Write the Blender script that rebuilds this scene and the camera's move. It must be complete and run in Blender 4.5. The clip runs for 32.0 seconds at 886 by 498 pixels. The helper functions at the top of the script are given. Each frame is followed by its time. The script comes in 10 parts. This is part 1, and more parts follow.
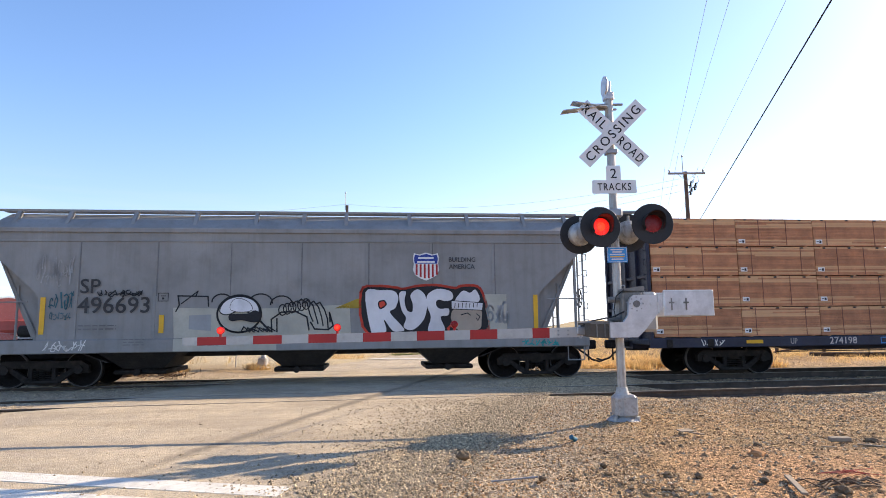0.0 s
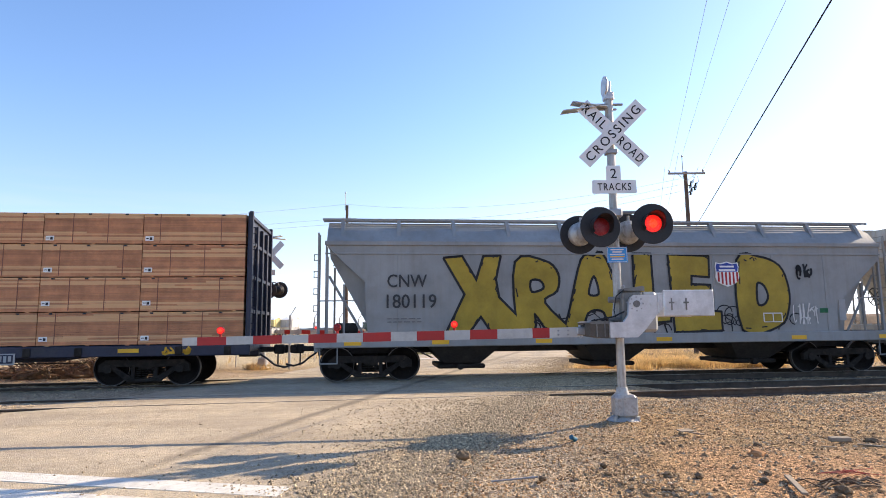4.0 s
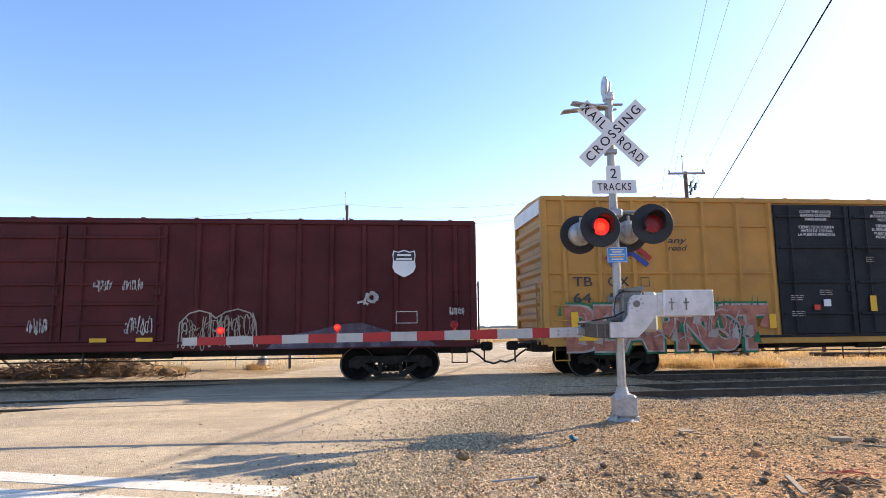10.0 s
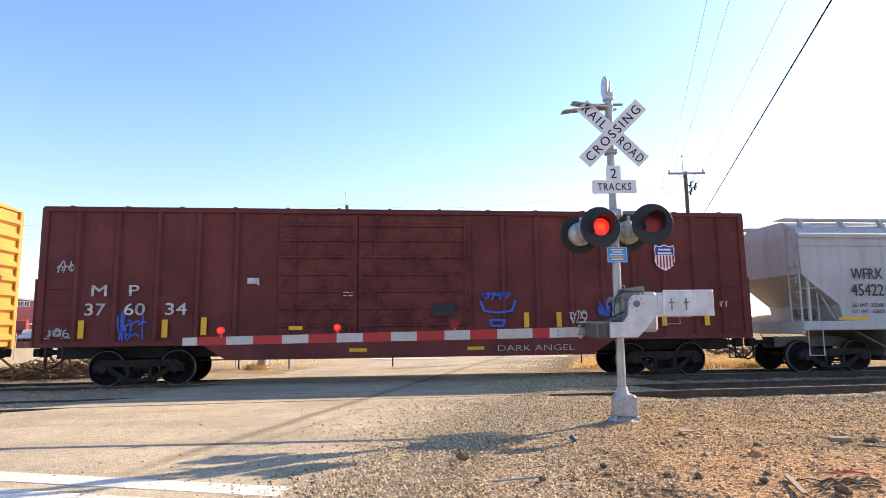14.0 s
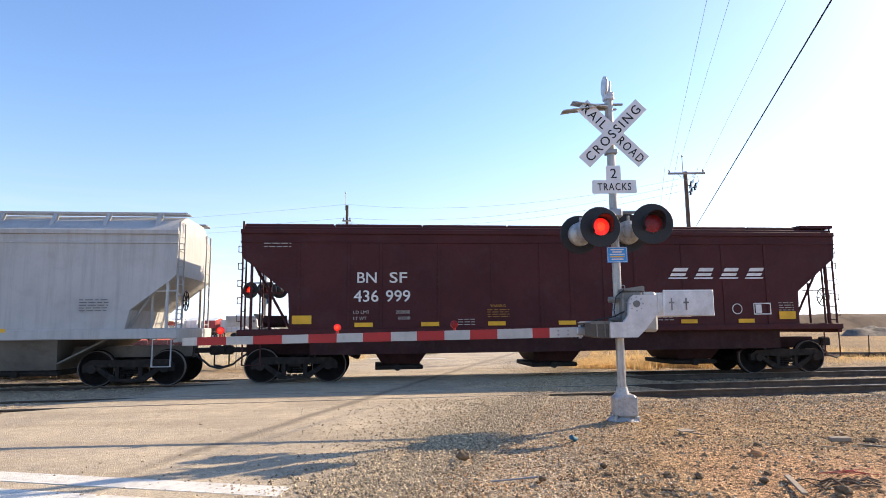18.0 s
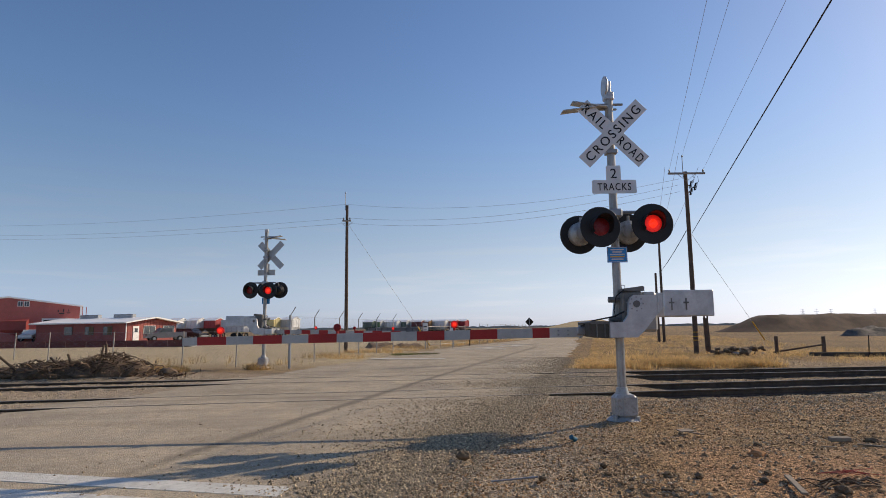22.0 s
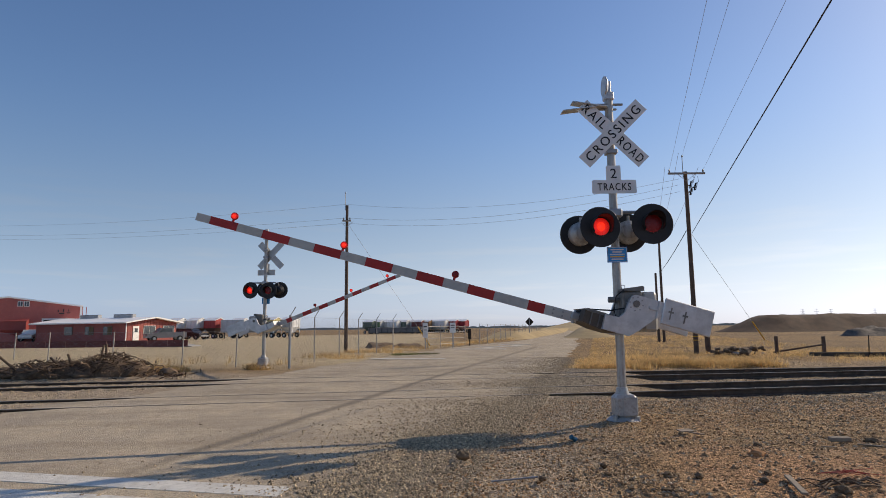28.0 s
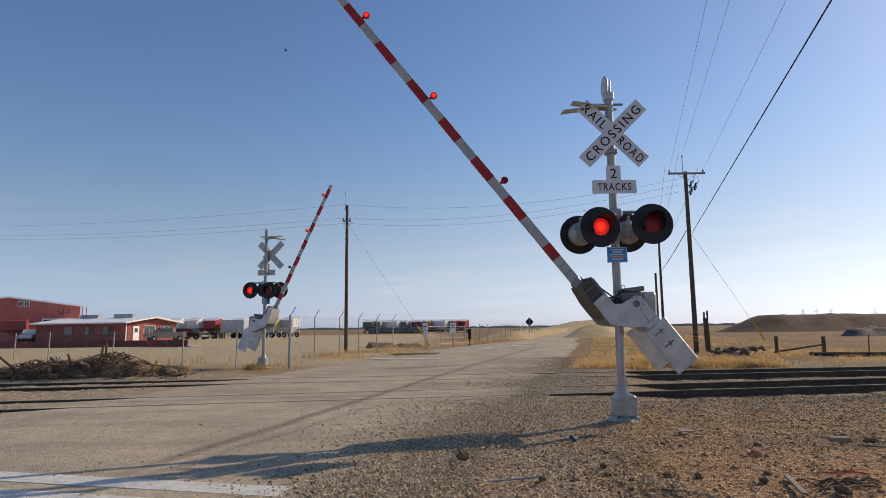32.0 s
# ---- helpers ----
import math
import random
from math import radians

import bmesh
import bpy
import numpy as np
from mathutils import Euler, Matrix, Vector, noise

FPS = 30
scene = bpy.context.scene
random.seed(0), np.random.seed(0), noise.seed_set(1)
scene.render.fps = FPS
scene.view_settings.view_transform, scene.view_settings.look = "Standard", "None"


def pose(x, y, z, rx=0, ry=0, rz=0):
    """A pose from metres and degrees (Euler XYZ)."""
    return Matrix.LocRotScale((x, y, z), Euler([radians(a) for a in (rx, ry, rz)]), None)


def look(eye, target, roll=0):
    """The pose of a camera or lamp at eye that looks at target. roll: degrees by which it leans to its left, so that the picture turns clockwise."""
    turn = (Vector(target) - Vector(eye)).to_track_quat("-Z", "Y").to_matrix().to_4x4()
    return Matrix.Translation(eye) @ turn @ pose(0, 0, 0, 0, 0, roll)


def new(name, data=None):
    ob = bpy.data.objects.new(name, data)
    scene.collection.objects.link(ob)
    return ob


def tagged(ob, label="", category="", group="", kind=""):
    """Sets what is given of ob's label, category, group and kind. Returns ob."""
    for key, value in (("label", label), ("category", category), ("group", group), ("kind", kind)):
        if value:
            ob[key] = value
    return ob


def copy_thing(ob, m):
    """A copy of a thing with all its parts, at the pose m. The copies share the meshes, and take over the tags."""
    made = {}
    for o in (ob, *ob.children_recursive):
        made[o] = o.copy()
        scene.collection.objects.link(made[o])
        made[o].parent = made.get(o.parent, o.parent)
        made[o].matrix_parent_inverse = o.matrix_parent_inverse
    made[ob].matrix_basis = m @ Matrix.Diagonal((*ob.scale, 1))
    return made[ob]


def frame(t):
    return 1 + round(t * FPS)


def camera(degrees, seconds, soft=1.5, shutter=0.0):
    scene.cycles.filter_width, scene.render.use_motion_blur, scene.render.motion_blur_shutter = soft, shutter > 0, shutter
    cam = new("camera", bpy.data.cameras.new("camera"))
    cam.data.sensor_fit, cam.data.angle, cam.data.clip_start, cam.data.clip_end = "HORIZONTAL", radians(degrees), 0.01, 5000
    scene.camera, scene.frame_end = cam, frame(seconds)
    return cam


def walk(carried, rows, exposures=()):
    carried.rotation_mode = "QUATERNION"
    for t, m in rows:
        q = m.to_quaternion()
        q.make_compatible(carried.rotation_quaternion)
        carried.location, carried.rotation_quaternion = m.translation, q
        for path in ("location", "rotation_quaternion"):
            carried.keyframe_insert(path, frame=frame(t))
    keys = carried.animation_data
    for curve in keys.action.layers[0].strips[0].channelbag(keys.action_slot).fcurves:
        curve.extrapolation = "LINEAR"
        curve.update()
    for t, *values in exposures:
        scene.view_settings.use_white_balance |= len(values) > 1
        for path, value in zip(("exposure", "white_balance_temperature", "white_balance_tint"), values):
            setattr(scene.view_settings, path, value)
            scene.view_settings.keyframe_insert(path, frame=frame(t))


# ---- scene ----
# ---------------------------------------------------------------- camera
cam = camera(72.0, 32.0, soft=0.9)
EYE_HEIGHT = 1.42
VIEW = pose(0.0, 0.0, EYE_HEIGHT, 90.0 + 7.34, 0.0, 0.0) @ pose(0, 0, 0, 0, 0, -0.65)
walk(cam, [(0.0, VIEW), (32.0, VIEW)],
     exposures=[(0.0, 0.87, 6830, 13), (8.0, 0.87, 6830, 13), (9.6, 0.92, 6830, 13), (10.8, 1.08, 7030, 13), (14.5, 1.08, 7030, 13), (16.8, 0.91, 6830, 13), (18.5, 0.84, 6830, 13),
                (19.2, 0.68, 6950, 12), (20.4, -0.28, 6680, 12), (21.2, -0.40, 6700, 12), (32.0, -0.40, 6700, 12)])

# ---------------------------------------------------------------- daylight
SUN_AZ, SUN_EL = 29.0, 29.0     # degrees from +x towards +y, and above the horizon
world = bpy.data.worlds.new("sky")
scene.world = world
world.use_nodes = True
wn = world.node_tree.nodes
sky = wn.new("ShaderNodeTexSky")
sky.sky_type = "NISHITA"
sky.sun_disc = False
sky.sun_elevation = radians(SUN_EL)
sky.sun_rotation = radians(90 - SUN_AZ)
sky.altitude, sky.air_density, sky.dust_density, sky.ozone_density = 50, 1.0, 0.38, 1.3
wl = world.node_tree.links.new
# a little haze that pales the sky towards the horizon all round, and thin high cloud
hs = wn.new("ShaderNodeHueSaturation")
hs.inputs["Saturation"].default_value = 1.2
hs.inputs["Hue"].default_value = 0.508
wl(sky.outputs[0], hs.inputs["Color"])
wtc = wn.new("ShaderNodeTexCoord")
wsep = wn.new("ShaderNodeSeparateXYZ")
wl(wtc.outputs["Generated"], wsep.inputs[0])
wramp = wn.new("ShaderNodeMapRange")
wramp.interpolation_type = "SMOOTHSTEP"
for i, v in enumerate((0.0, 0.36, 0.8, 0.0)):
    wramp.inputs[i + 1].default_value = v
wl(wsep.outputs[2], wramp.inputs[0])
wbw = wn.new("ShaderNodeRGBToBW")
wl(sky.outputs[0], wbw.inputs[0])
wtint = wn.new("ShaderNodeMix")
wtint.data_type, wtint.blend_type = "RGBA", "MULTIPLY"
wtint.inputs[0].default_value = 1.0
wl(wbw.outputs[0], wtint.inputs[6])
# whiter towards the sun, bluer away from it
wdot = wn.new("ShaderNodeVectorMath")
wdot.operation = "DOT_PRODUCT"
wl(wtc.outputs["Generated"], wdot.inputs[0])
wdot.inputs[1].default_value = (math.cos(radians(SUN_AZ)), math.sin(radians(SUN_AZ)), 0.0)
wside = wn.new("ShaderNodeMapRange")
for i, v in enumerate((-0.15, 0.85, 0.0, 1.0)):
    wside.inputs[i + 1].default_value = v
wl(wdot.outputs["Value"], wside.inputs[0])
wcol = wn.new("ShaderNodeMix")
wcol.data_type = "RGBA"
wl(wside.outputs[0], wcol.inputs[0])
wcol.inputs[6].default_value = (0.50, 0.705, 1.10, 1)
wcol.inputs[7].default_value = (0.62, 0.70, 0.90, 1)
wl(wcol.outputs[2], wtint.inputs[7])
wmix = wn.new("ShaderNodeMix")
wmix.data_type = "RGBA"
wl(wramp.outputs[0], wmix.inputs[0])
wl(hs.outputs[0], wmix.inputs[6])
wl(wtint.outputs[2], wmix.inputs[7])
# faint streaks of high cloud near the horizon
wmap = wn.new("ShaderNodeMapping")
wmap.inputs["Scale"].default_value = (3.0, 3.0, 34.0)
wl(wtc.outputs["Generated"], wmap.inputs[0])
wcloud = wn.new("ShaderNodeTexNoise")
wcloud.inputs["Scale"].default_value, wcloud.inputs["Detail"].default_value = 1.6, 6.0
wl(wmap.outputs[0], wcloud.inputs["Vector"])
wthin = wn.new("ShaderNodeMapRange")
for i, v in enumerate((0.54, 0.76, 0.0, 0.30)):
    wthin.inputs[i + 1].default_value = v
wl(wcloud.outputs[0], wthin.inputs[0])
wlow = wn.new("ShaderNodeMapRange")
for i, v in enumerate((0.24, 0.06, 0.0, 1.0)):
    wlow.inputs[i + 1].default_value = v
wl(wsep.outputs[2], wlow.inputs[0])
wmul = wn.new("ShaderNodeMath")
wmul.operation = "MULTIPLY"
wl(wthin.outputs[0], wmul.inputs[0])
wl(wlow.outputs[0], wmul.inputs[1])
wveil = wn.new("ShaderNodeMix")
wveil.data_type = "RGBA"
wl(wmul.outputs[0], wveil.inputs[0])
wl(wmix.outputs[2], wveil.inputs[6])
wl(wbw.outputs[0], wveil.inputs[7])
wl(wveil.outputs[2], wn["Background"].inputs[0])
wn["Background"].inputs[1].default_value = 0.160
sun = new("sun", bpy.data.lights.new("sun", "SUN"))
sun.data.energy, sun.data.angle, sun.data.color = 5.0, radians(0.53), (1.0, 0.85, 0.64)
sd = Vector((math.cos(radians(SUN_AZ)) * math.cos(radians(SUN_EL)),
             math.sin(radians(SUN_AZ)) * math.cos(radians(SUN_EL)), math.sin(radians(SUN_EL))))
sun.matrix_basis = look(sd * 100, (0, 0, 0))


# ---------------------------------------------------------------- materials
def nd(nt, kind, **sockets):
    n = nt.nodes.new(kind)
    for k, v in sockets.items():
        n.inputs[k.replace("_", " ")].default_value = v
    return n


def mat(name, col, rough=0.6, metal=0.0, var=0.18, scale=1.5, fine=25.0, bump=0.15, streak=0.0,
        streak_col=(0.16, 0.09, 0.05), grime=0.0, grime_col=(0.10, 0.085, 0.07), island=0.0, rand=0.0, emit=0.0, spec=0.4,
        tint=None, streak_scale=5.0):
    """Surface with variation at two scales, optional vertical streaks, blotchy grime and per-piece variation."""
    m = bpy.data.materials.new(name)
    m.use_nodes = True
    nt = m.node_tree
    L = nt.links.new
    b = nt.nodes["Principled BSDF"]
    tc = nt.nodes.new("ShaderNodeTexCoord")
    base = (*col, 1)

    def mixin(a, fac_socket, colour, mode="MIX"):
        x = nt.nodes.new("ShaderNodeMix")
        x.data_type, x.blend_type = "RGBA", mode
        if fac_socket is None:
            x.inputs[0].default_value = 1.0
        else:
            L(fac_socket, x.inputs[0])
        if isinstance(a, tuple):
            x.inputs[6].default_value = a
        else:
            L(a, x.inputs[6])
        if isinstance(colour, tuple):
            x.inputs[7].default_value = colour
        else:
            L(colour, x.inputs[7])
        return x.outputs[2]

    def ramp(fac, lo, hi, v0=0.0, v1=1.0):
        r = nd(nt, "ShaderNodeMapRange", From_Min=lo, From_Max=hi, To_Min=v0, To_Max=v1)
        L(fac, r.inputs[0])
        return r.outputs[0]

    n1 = nd(nt, "ShaderNodeTexNoise", Scale=scale, Detail=5.0, Roughness=0.6)
    L(tc.outputs["Object"], n1.inputs["Vector"])
    n2 = nd(nt, "ShaderNodeTexNoise", Scale=fine, Detail=4.0, Roughness=0.65)
    L(tc.outputs["Object"], n2.inputs["Vector"])
    dark = tuple(c * (1 - var * 1.6) for c in col) + (1,)
    lite = tuple(min(1, c * (1 + var * 1.2)) for c in col) + (1,)
    c = mixin(dark, ramp(n1.outputs[0], 0.3, 0.7), lite)
    c = mixin(c, ramp(n2.outputs[0], 0.35, 0.75, 0.0, var), dark)
    if grime:
        n3 = nd(nt, "ShaderNodeTexNoise", Scale=scale * 2.3, Detail=8.0, Roughness=0.7)
        L(tc.outputs["Object"], n3.inputs["Vector"])
        c = mixin(c, ramp(n3.outputs[0], 0.5, 0.75, 0.0, grime), (*grime_col, 1))
    if streak:
        mp = nt.nodes.new("ShaderNodeMapping")
        mp.inputs["Scale"].default_value = (streak_scale, streak_scale, 0.07 * streak_scale)
        L(tc.outputs["Object"], mp.inputs[0])
        n4 = nd(nt, "ShaderNodeTexNoise", Scale=1.0, Detail=6.0, Roughness=0.65)
        L(mp.outputs[0], n4.inputs["Vector"])
        c = mixin(c, ramp(n4.outputs[0], 0.48, 0.75, 0.0, streak), (*streak_col, 1))
    if island:
        g = nt.nodes.new("ShaderNodeNewGeometry")
        h = nd(nt, "ShaderNodeHueSaturation")
        L(ramp(g.outputs["Random Per Island"], 0, 1, 1 - island, 1 + island), h.inputs["Value"])
        L(c, h.inputs["Color"])
        c = h.outputs[0]
        if tint:
            c = mixin(c, ramp(g.outputs["Random Per Island"], 0.68, 0.80, 0.0, 0.75), (*tint, 1))
    if rand:
        o = nt.nodes.new("ShaderNodeObjectInfo")
        h = nd(nt, "ShaderNodeHueSaturation")
        L(ramp(o.outputs["Random"], 0, 1, 1 - rand, 1 + rand), h.inputs["Value"])
        L(c, h.inputs["Color"])
        c = h.outputs[0]
    L(c, b.inputs["Base Color"])
    L(ramp(n2.outputs[0], 0.3, 0.7, max(0.05, rough - 0.1), min(1, rough + 0.12)), b.inputs["Roughness"])
    b.inputs["Metallic"].default_value = metal
    b.inputs["Specular IOR Level"].default_value = spec
    if bump:
        bp = nd(nt, "ShaderNodeBump", Strength=bump, Distance=0.02)
        L(n2.outputs[0], bp.inputs["Height"])
        L(bp.outputs[0], b.inputs["Normal"])
    if emit:
        b.inputs["Emission Color"].default_value = base
        b.inputs["Emission Strength"].default_value = emit
    return m


STEEL_DARK = mat("bogie_steel", (0.026, 0.022, 0.019), 0.8, 0.0, 0.3, 3, 30, grime=0.6, grime_col=(0.07, 0.055, 0.042), spec=0.2)
WHEEL = mat("wheel_steel", (0.014, 0.012, 0.011), 0.9, 0.0, 0.3, 3, 25, grime=0.4, grime_col=(0.03, 0.022, 0.016), spec=0.1)
TREAD = mat("polished_tread", (0.11, 0.10, 0.09), 0.45, 0.3, 0.2)
BLACK = mat("black_paint", (0.02, 0.02, 0.021), 0.55, 0.0, 0.2)
WHITE = mat("white_paint", (0.75, 0.74, 0.71), 0.5, 0.0, 0.06, grime=0.15)
INK = mat("dark_stencil", (0.035, 0.035, 0.037), 0.6, 0, 0.2)
INK_FINE = mat("worn_fine_print", (0.15, 0.15, 0.15), 0.6, 0, 0.2)
INK_MAROON = mat("maroon_stencil", (0.16, 0.035, 0.03), 0.6, 0, 0.2)
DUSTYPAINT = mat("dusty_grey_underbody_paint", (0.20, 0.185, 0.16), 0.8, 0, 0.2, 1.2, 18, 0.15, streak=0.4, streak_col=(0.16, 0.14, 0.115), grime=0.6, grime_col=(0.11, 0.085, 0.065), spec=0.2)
INK_FINE_WHITE = mat("worn_white_print", (0.36, 0.33, 0.30), 0.6, 0, 0.1, grime=0.3)
INK_AMBER = mat("faded_amber_print", (0.36, 0.17, 0.03), 0.6, 0, 0.2)
INK_WORN = mat("worn_white_stencil", (0.55, 0.51, 0.47), 0.7, 0, 0.2, 5, 40, grime=1.0, grime_col=(0.12, 0.032, 0.028))
INK_WHITE = mat("white_stencil", (0.7, 0.68, 0.64), 0.6, 0, 0.1, grime=0.3)
YELLOW = mat("yellow_reflector", (0.75, 0.40, 0.02), 0.45, 0, 0.12)
RED = mat("red_reflector", (0.37, 0.018, 0.017), 0.4, 0, 0.1)
BLUE = mat("blue_enamel", (0.02, 0.045, 0.28), 0.4, 0, 0.1)
ARMWHITE = mat("weathered_white_board", (0.46, 0.455, 0.43), 0.5, 0, 0.1, 2, 30, grime=0.3)
SIGN_BLUE = mat("blue_sign", (0.03, 0.26, 0.62), 0.4, 0, 0.06)
ALU = mat("cast_aluminium", (0.55, 0.55, 0.55), 0.42, 0.5, 0.14, 4, 30, grime=0.35, grime_col=(0.3, 0.28, 0.25))
MASTPAINT = mat("aluminium_paint", (0.42, 0.41, 0.385), 0.45, 0.35, 0.14, 4, 40, streak=0.95, streak_col=(0.14, 0.115, 0.09), grime=0.35, streak_scale=16.0)
BASECAST = mat("weathered_base_casting", (0.44, 0.43, 0.41), 0.5, 0.35, 0.16, 5, 30, grime=0.8, grime_col=(0.16, 0.13, 0.10))
ADAPTER = mat("brown_grey_casting", (0.095, 0.082, 0.066), 0.7, 0.2, 0.2, grime=0.4)
BOXGREY = mat("mechanism_grey", (0.20, 0.195, 0.18), 0.6, 0.2, 0.2, 3, 30, streak=0.5, streak_col=(0.10, 0.085, 0.07), grime=0.5)
REARGREY = mat("rear_housing_grey", (0.40, 0.40, 0.385), 0.55, 0.3, 0.12, 3, 30, grime=0.3)
SIGNWHITE = mat("sign_sheeting", (0.72, 0.72, 0.71), 0.45, 0, 0.05)
SIGNBACK = mat("sign_back", (0.42, 0.42, 0.41), 0.45, 0.5, 0.12)
GLOW = mat("lit_lens", (1.0, 0.02, 0.012), 0.3, 0, 0.0, emit=0.8)
_g = GLOW.node_tree
_v = _g.nodes.new("ShaderNodeVectorMath")
_v.operation = "LENGTH"
_c = _g.nodes.new("ShaderNodeTexCoord")
_g.links.new(_c.outputs["Object"], _v.inputs[0])
_r = nd(_g, "ShaderNodeMapRange", From_Min=0.02, From_Max=0.15, To_Min=1.1, To_Max=0.2)
_g.links.new(_v.outputs["Value"], _r.inputs[0])
_g.links.new(_r.outputs[0], _g.nodes["Principled BSDF"].inputs["Emission Strength"])
GLOW_SMALL = mat("lit_small_lens", (1.0, 0.02, 0.012), 0.3, 0, 0.0, emit=0.8)
_g = GLOW_SMALL.node_tree
_v = _g.nodes.new("ShaderNodeVectorMath")
_v.operation = "LENGTH"
_c = _g.nodes.new("ShaderNodeTexCoord")
_g.links.new(_c.outputs["Object"], _v.inputs[0])
_r = nd(_g, "ShaderNodeMapRange", From_Min=0.012, From_Max=0.05, To_Min=1.2, To_Max=0.12)
_g.links.new(_v.outputs["Value"], _r.inputs[0])
_g.links.new(_r.outputs[0], _g.nodes["Principled BSDF"].inputs["Emission Strength"])
GLOWCORE = mat("lit_filament", (1.0, 0.03, 0.01), 0.3, 0, 0.0, emit=1.45)
LENS = mat("dark_red_lens", (0.24, 0.012, 0.014), 0.25, 0, 0.2, spec=0.3)
GREYCAR = mat("grey_car_paint", (0.265, 0.26, 0.25), 0.55, 0, 0.12, 0.7, 18, 0.1, streak=0.4, streak_col=(0.15, 0.138, 0.12), grime=0.25, spec=0.25)
GREYCAR_B = mat("pale_grey_car_paint", (0.275, 0.278, 0.27), 0.55, 0, 0.12, 0.7, 18, 0.1, streak=0.4, streak_col=(0.19, 0.175, 0.15), grime=0.25, spec=0.25)
RUSTYCAR = mat("rust_streaked_grey_paint", (0.42, 0.413, 0.375), 0.6, 0, 0.12, 0.6, 14, 0.12, streak=0.8, streak_col=(0.24, 0.195, 0.125), grime=0.3, grime_col=(0.26, 0.18, 0.11), spec=0.25)
WHITECAR = mat("off_white_car_paint", (0.425, 0.425, 0.412), 0.5, 0, 0.07, 0.6, 16, 0.1, streak=0.55, streak_col=(0.25, 0.24, 0.225), grime=0.2, spec=0.25)
MAROON = mat("maroon_car_paint", (0.088, 0.0165, 0.016), 0.62, 0, 0.2, 0.8, 16, 0.12, streak=0.35, streak_col=(0.05, 0.022, 0.018), grime=0.3, grime_col=(0.04, 0.025, 0.022), spec=0.2)
MAROON_B = mat("faded_maroon_car_paint", (0.145, 0.034, 0.028), 0.62, 0, 0.2, 0.9, 16, 0.14, streak=0.5, streak_col=(0.06, 0.03, 0.028), grime=0.35, grime_col=(0.05, 0.03, 0.03), spec=0.2)
BROWNCAR = mat("brown_maroon_car_paint", (0.066, 0.0165, 0.017), 0.62, 0, 0.14, 0.7, 16, 0.1, streak=0.2, streak_col=(0.04, 0.02, 0.018), grime=0.15, spec=0.2)
# brown car paint darkened to stand for underbody shade, plus blotchy grime
BROWNDARK = mat("shaded_brown_underbody", (0.042, 0.016, 0.015), 0.75, 0, 0.25, 1.5, 18, 0.12, grime=0.5, grime_col=(0.06, 0.042, 0.034), spec=0.2)
YELLOWCAR = mat("yellow_car_paint", (0.49, 0.245, 0.055), 0.5, 0, 0.12, 0.7, 16, 0.1, streak=0.35, streak_col=(0.32, 0.19, 0.07), grime=0.2, spec=0.25)
DOORBLACK = mat("black_door_paint", (0.014, 0.017, 0.020), 0.55, 0, 0.25, 1.5, 16, grime=0.3, grime_col=(0.04, 0.037, 0.033), spec=0.2)
BLUECAR = mat("dark_blue_car_paint", (0.018, 0.021, 0.042), 0.5, 0, 0.25, 1.2, 18, grime=0.4, grime_col=(0.06, 0.055, 0.05))
UNDER = mat("sooty_underframe", (0.033, 0.029, 0.026), 0.8, 0, 0.25, 2, 20, grime=0.5, grime_col=(0.075, 0.058, 0.044))
LUMBER = mat("sawn_lumber", (0.55, 0.24, 0.115), 0.75, 0, 0.2, 2.6, 60, 0.1, island=0.22, rand=0.06, tint=(0.66, 0.40, 0.20))
WRAP = mat("lumber_tag", (0.75, 0.75, 0.73), 0.5, 0, 0.05)
STRAP = mat("steel_strap", (0.21, 0.09, 0.06), 0.6, 0.2, 0.1)
G_YELLOW = mat("ochre_spray", (0.36, 0.25, 0.03), 0.7, 0, 0.18, 1.5, 20, grime=0.3, grime_col=(0.22, 0.16, 0.04))
G_SILVER = mat("silver_spray", (0.60, 0.60, 0.62), 0.45, 0.3, 0.1)
G_RED = mat("red_spray", (0.60, 0.06, 0.03), 0.65, 0, 0.12)
G_BLACK = mat("black_spray", (0.018, 0.018, 0.02), 0.7, 0, 0.2)
G_CREAM = mat("cream_spray", (0.45, 0.36, 0.27), 0.7, 0, 0.2, 2, 20, streak=1.0, streak_col=(0.20, 0.085, 0.05), grime=0.9, grime_col=(0.24, 0.12, 0.08))
G_TAN = mat("tan_spray", (0.38, 0.31, 0.24), 0.7, 0, 0.12)
G_PINK = mat("salmon_spray", (0.40, 0.15, 0.10), 0.7, 0, 0.25, 4, 20)
G_TEAL = mat("teal_spray", (0.015, 0.34, 0.32), 0.65, 0, 0.25, 4, 20)
G_TEALDARK = mat("thin_dark_teal_spray", (0.03, 0.12, 0.15), 0.7, 0, 0.25, 4, 20)
G_FAINT = mat("faint_worn_spray", (0.33, 0.325, 0.315), 0.6, 0, 0.2, 4, 20, grime=0.6, grime_col=(0.26, 0.255, 0.245))
G_GREEN = mat("green_spray", (0.02, 0.15, 0.06), 0.7, 0, 0.25, 4, 20)
G_BLUE = mat("blue_spray", (0.035, 0.13, 0.50), 0.65, 0, 0.2, 4, 20)
G_VIOLET = mat("violet_spray", (0.13, 0.10, 0.36), 0.65, 0, 0.2, 4, 20)
G_GREENTAG = mat("green_sticker", (0.03, 0.42, 0.08), 0.5, 0, 0.1)
G_BLUEGREY = mat("faded_blue_grey_spray", (0.105, 0.08, 0.10), 0.7, 0, 0.3, 1.5, 18, streak=0.7, streak_col=(0.08, 0.03, 0.032), grime=0.7, grime_col=(0.24, 0.23, 0.27), spec=0.2)
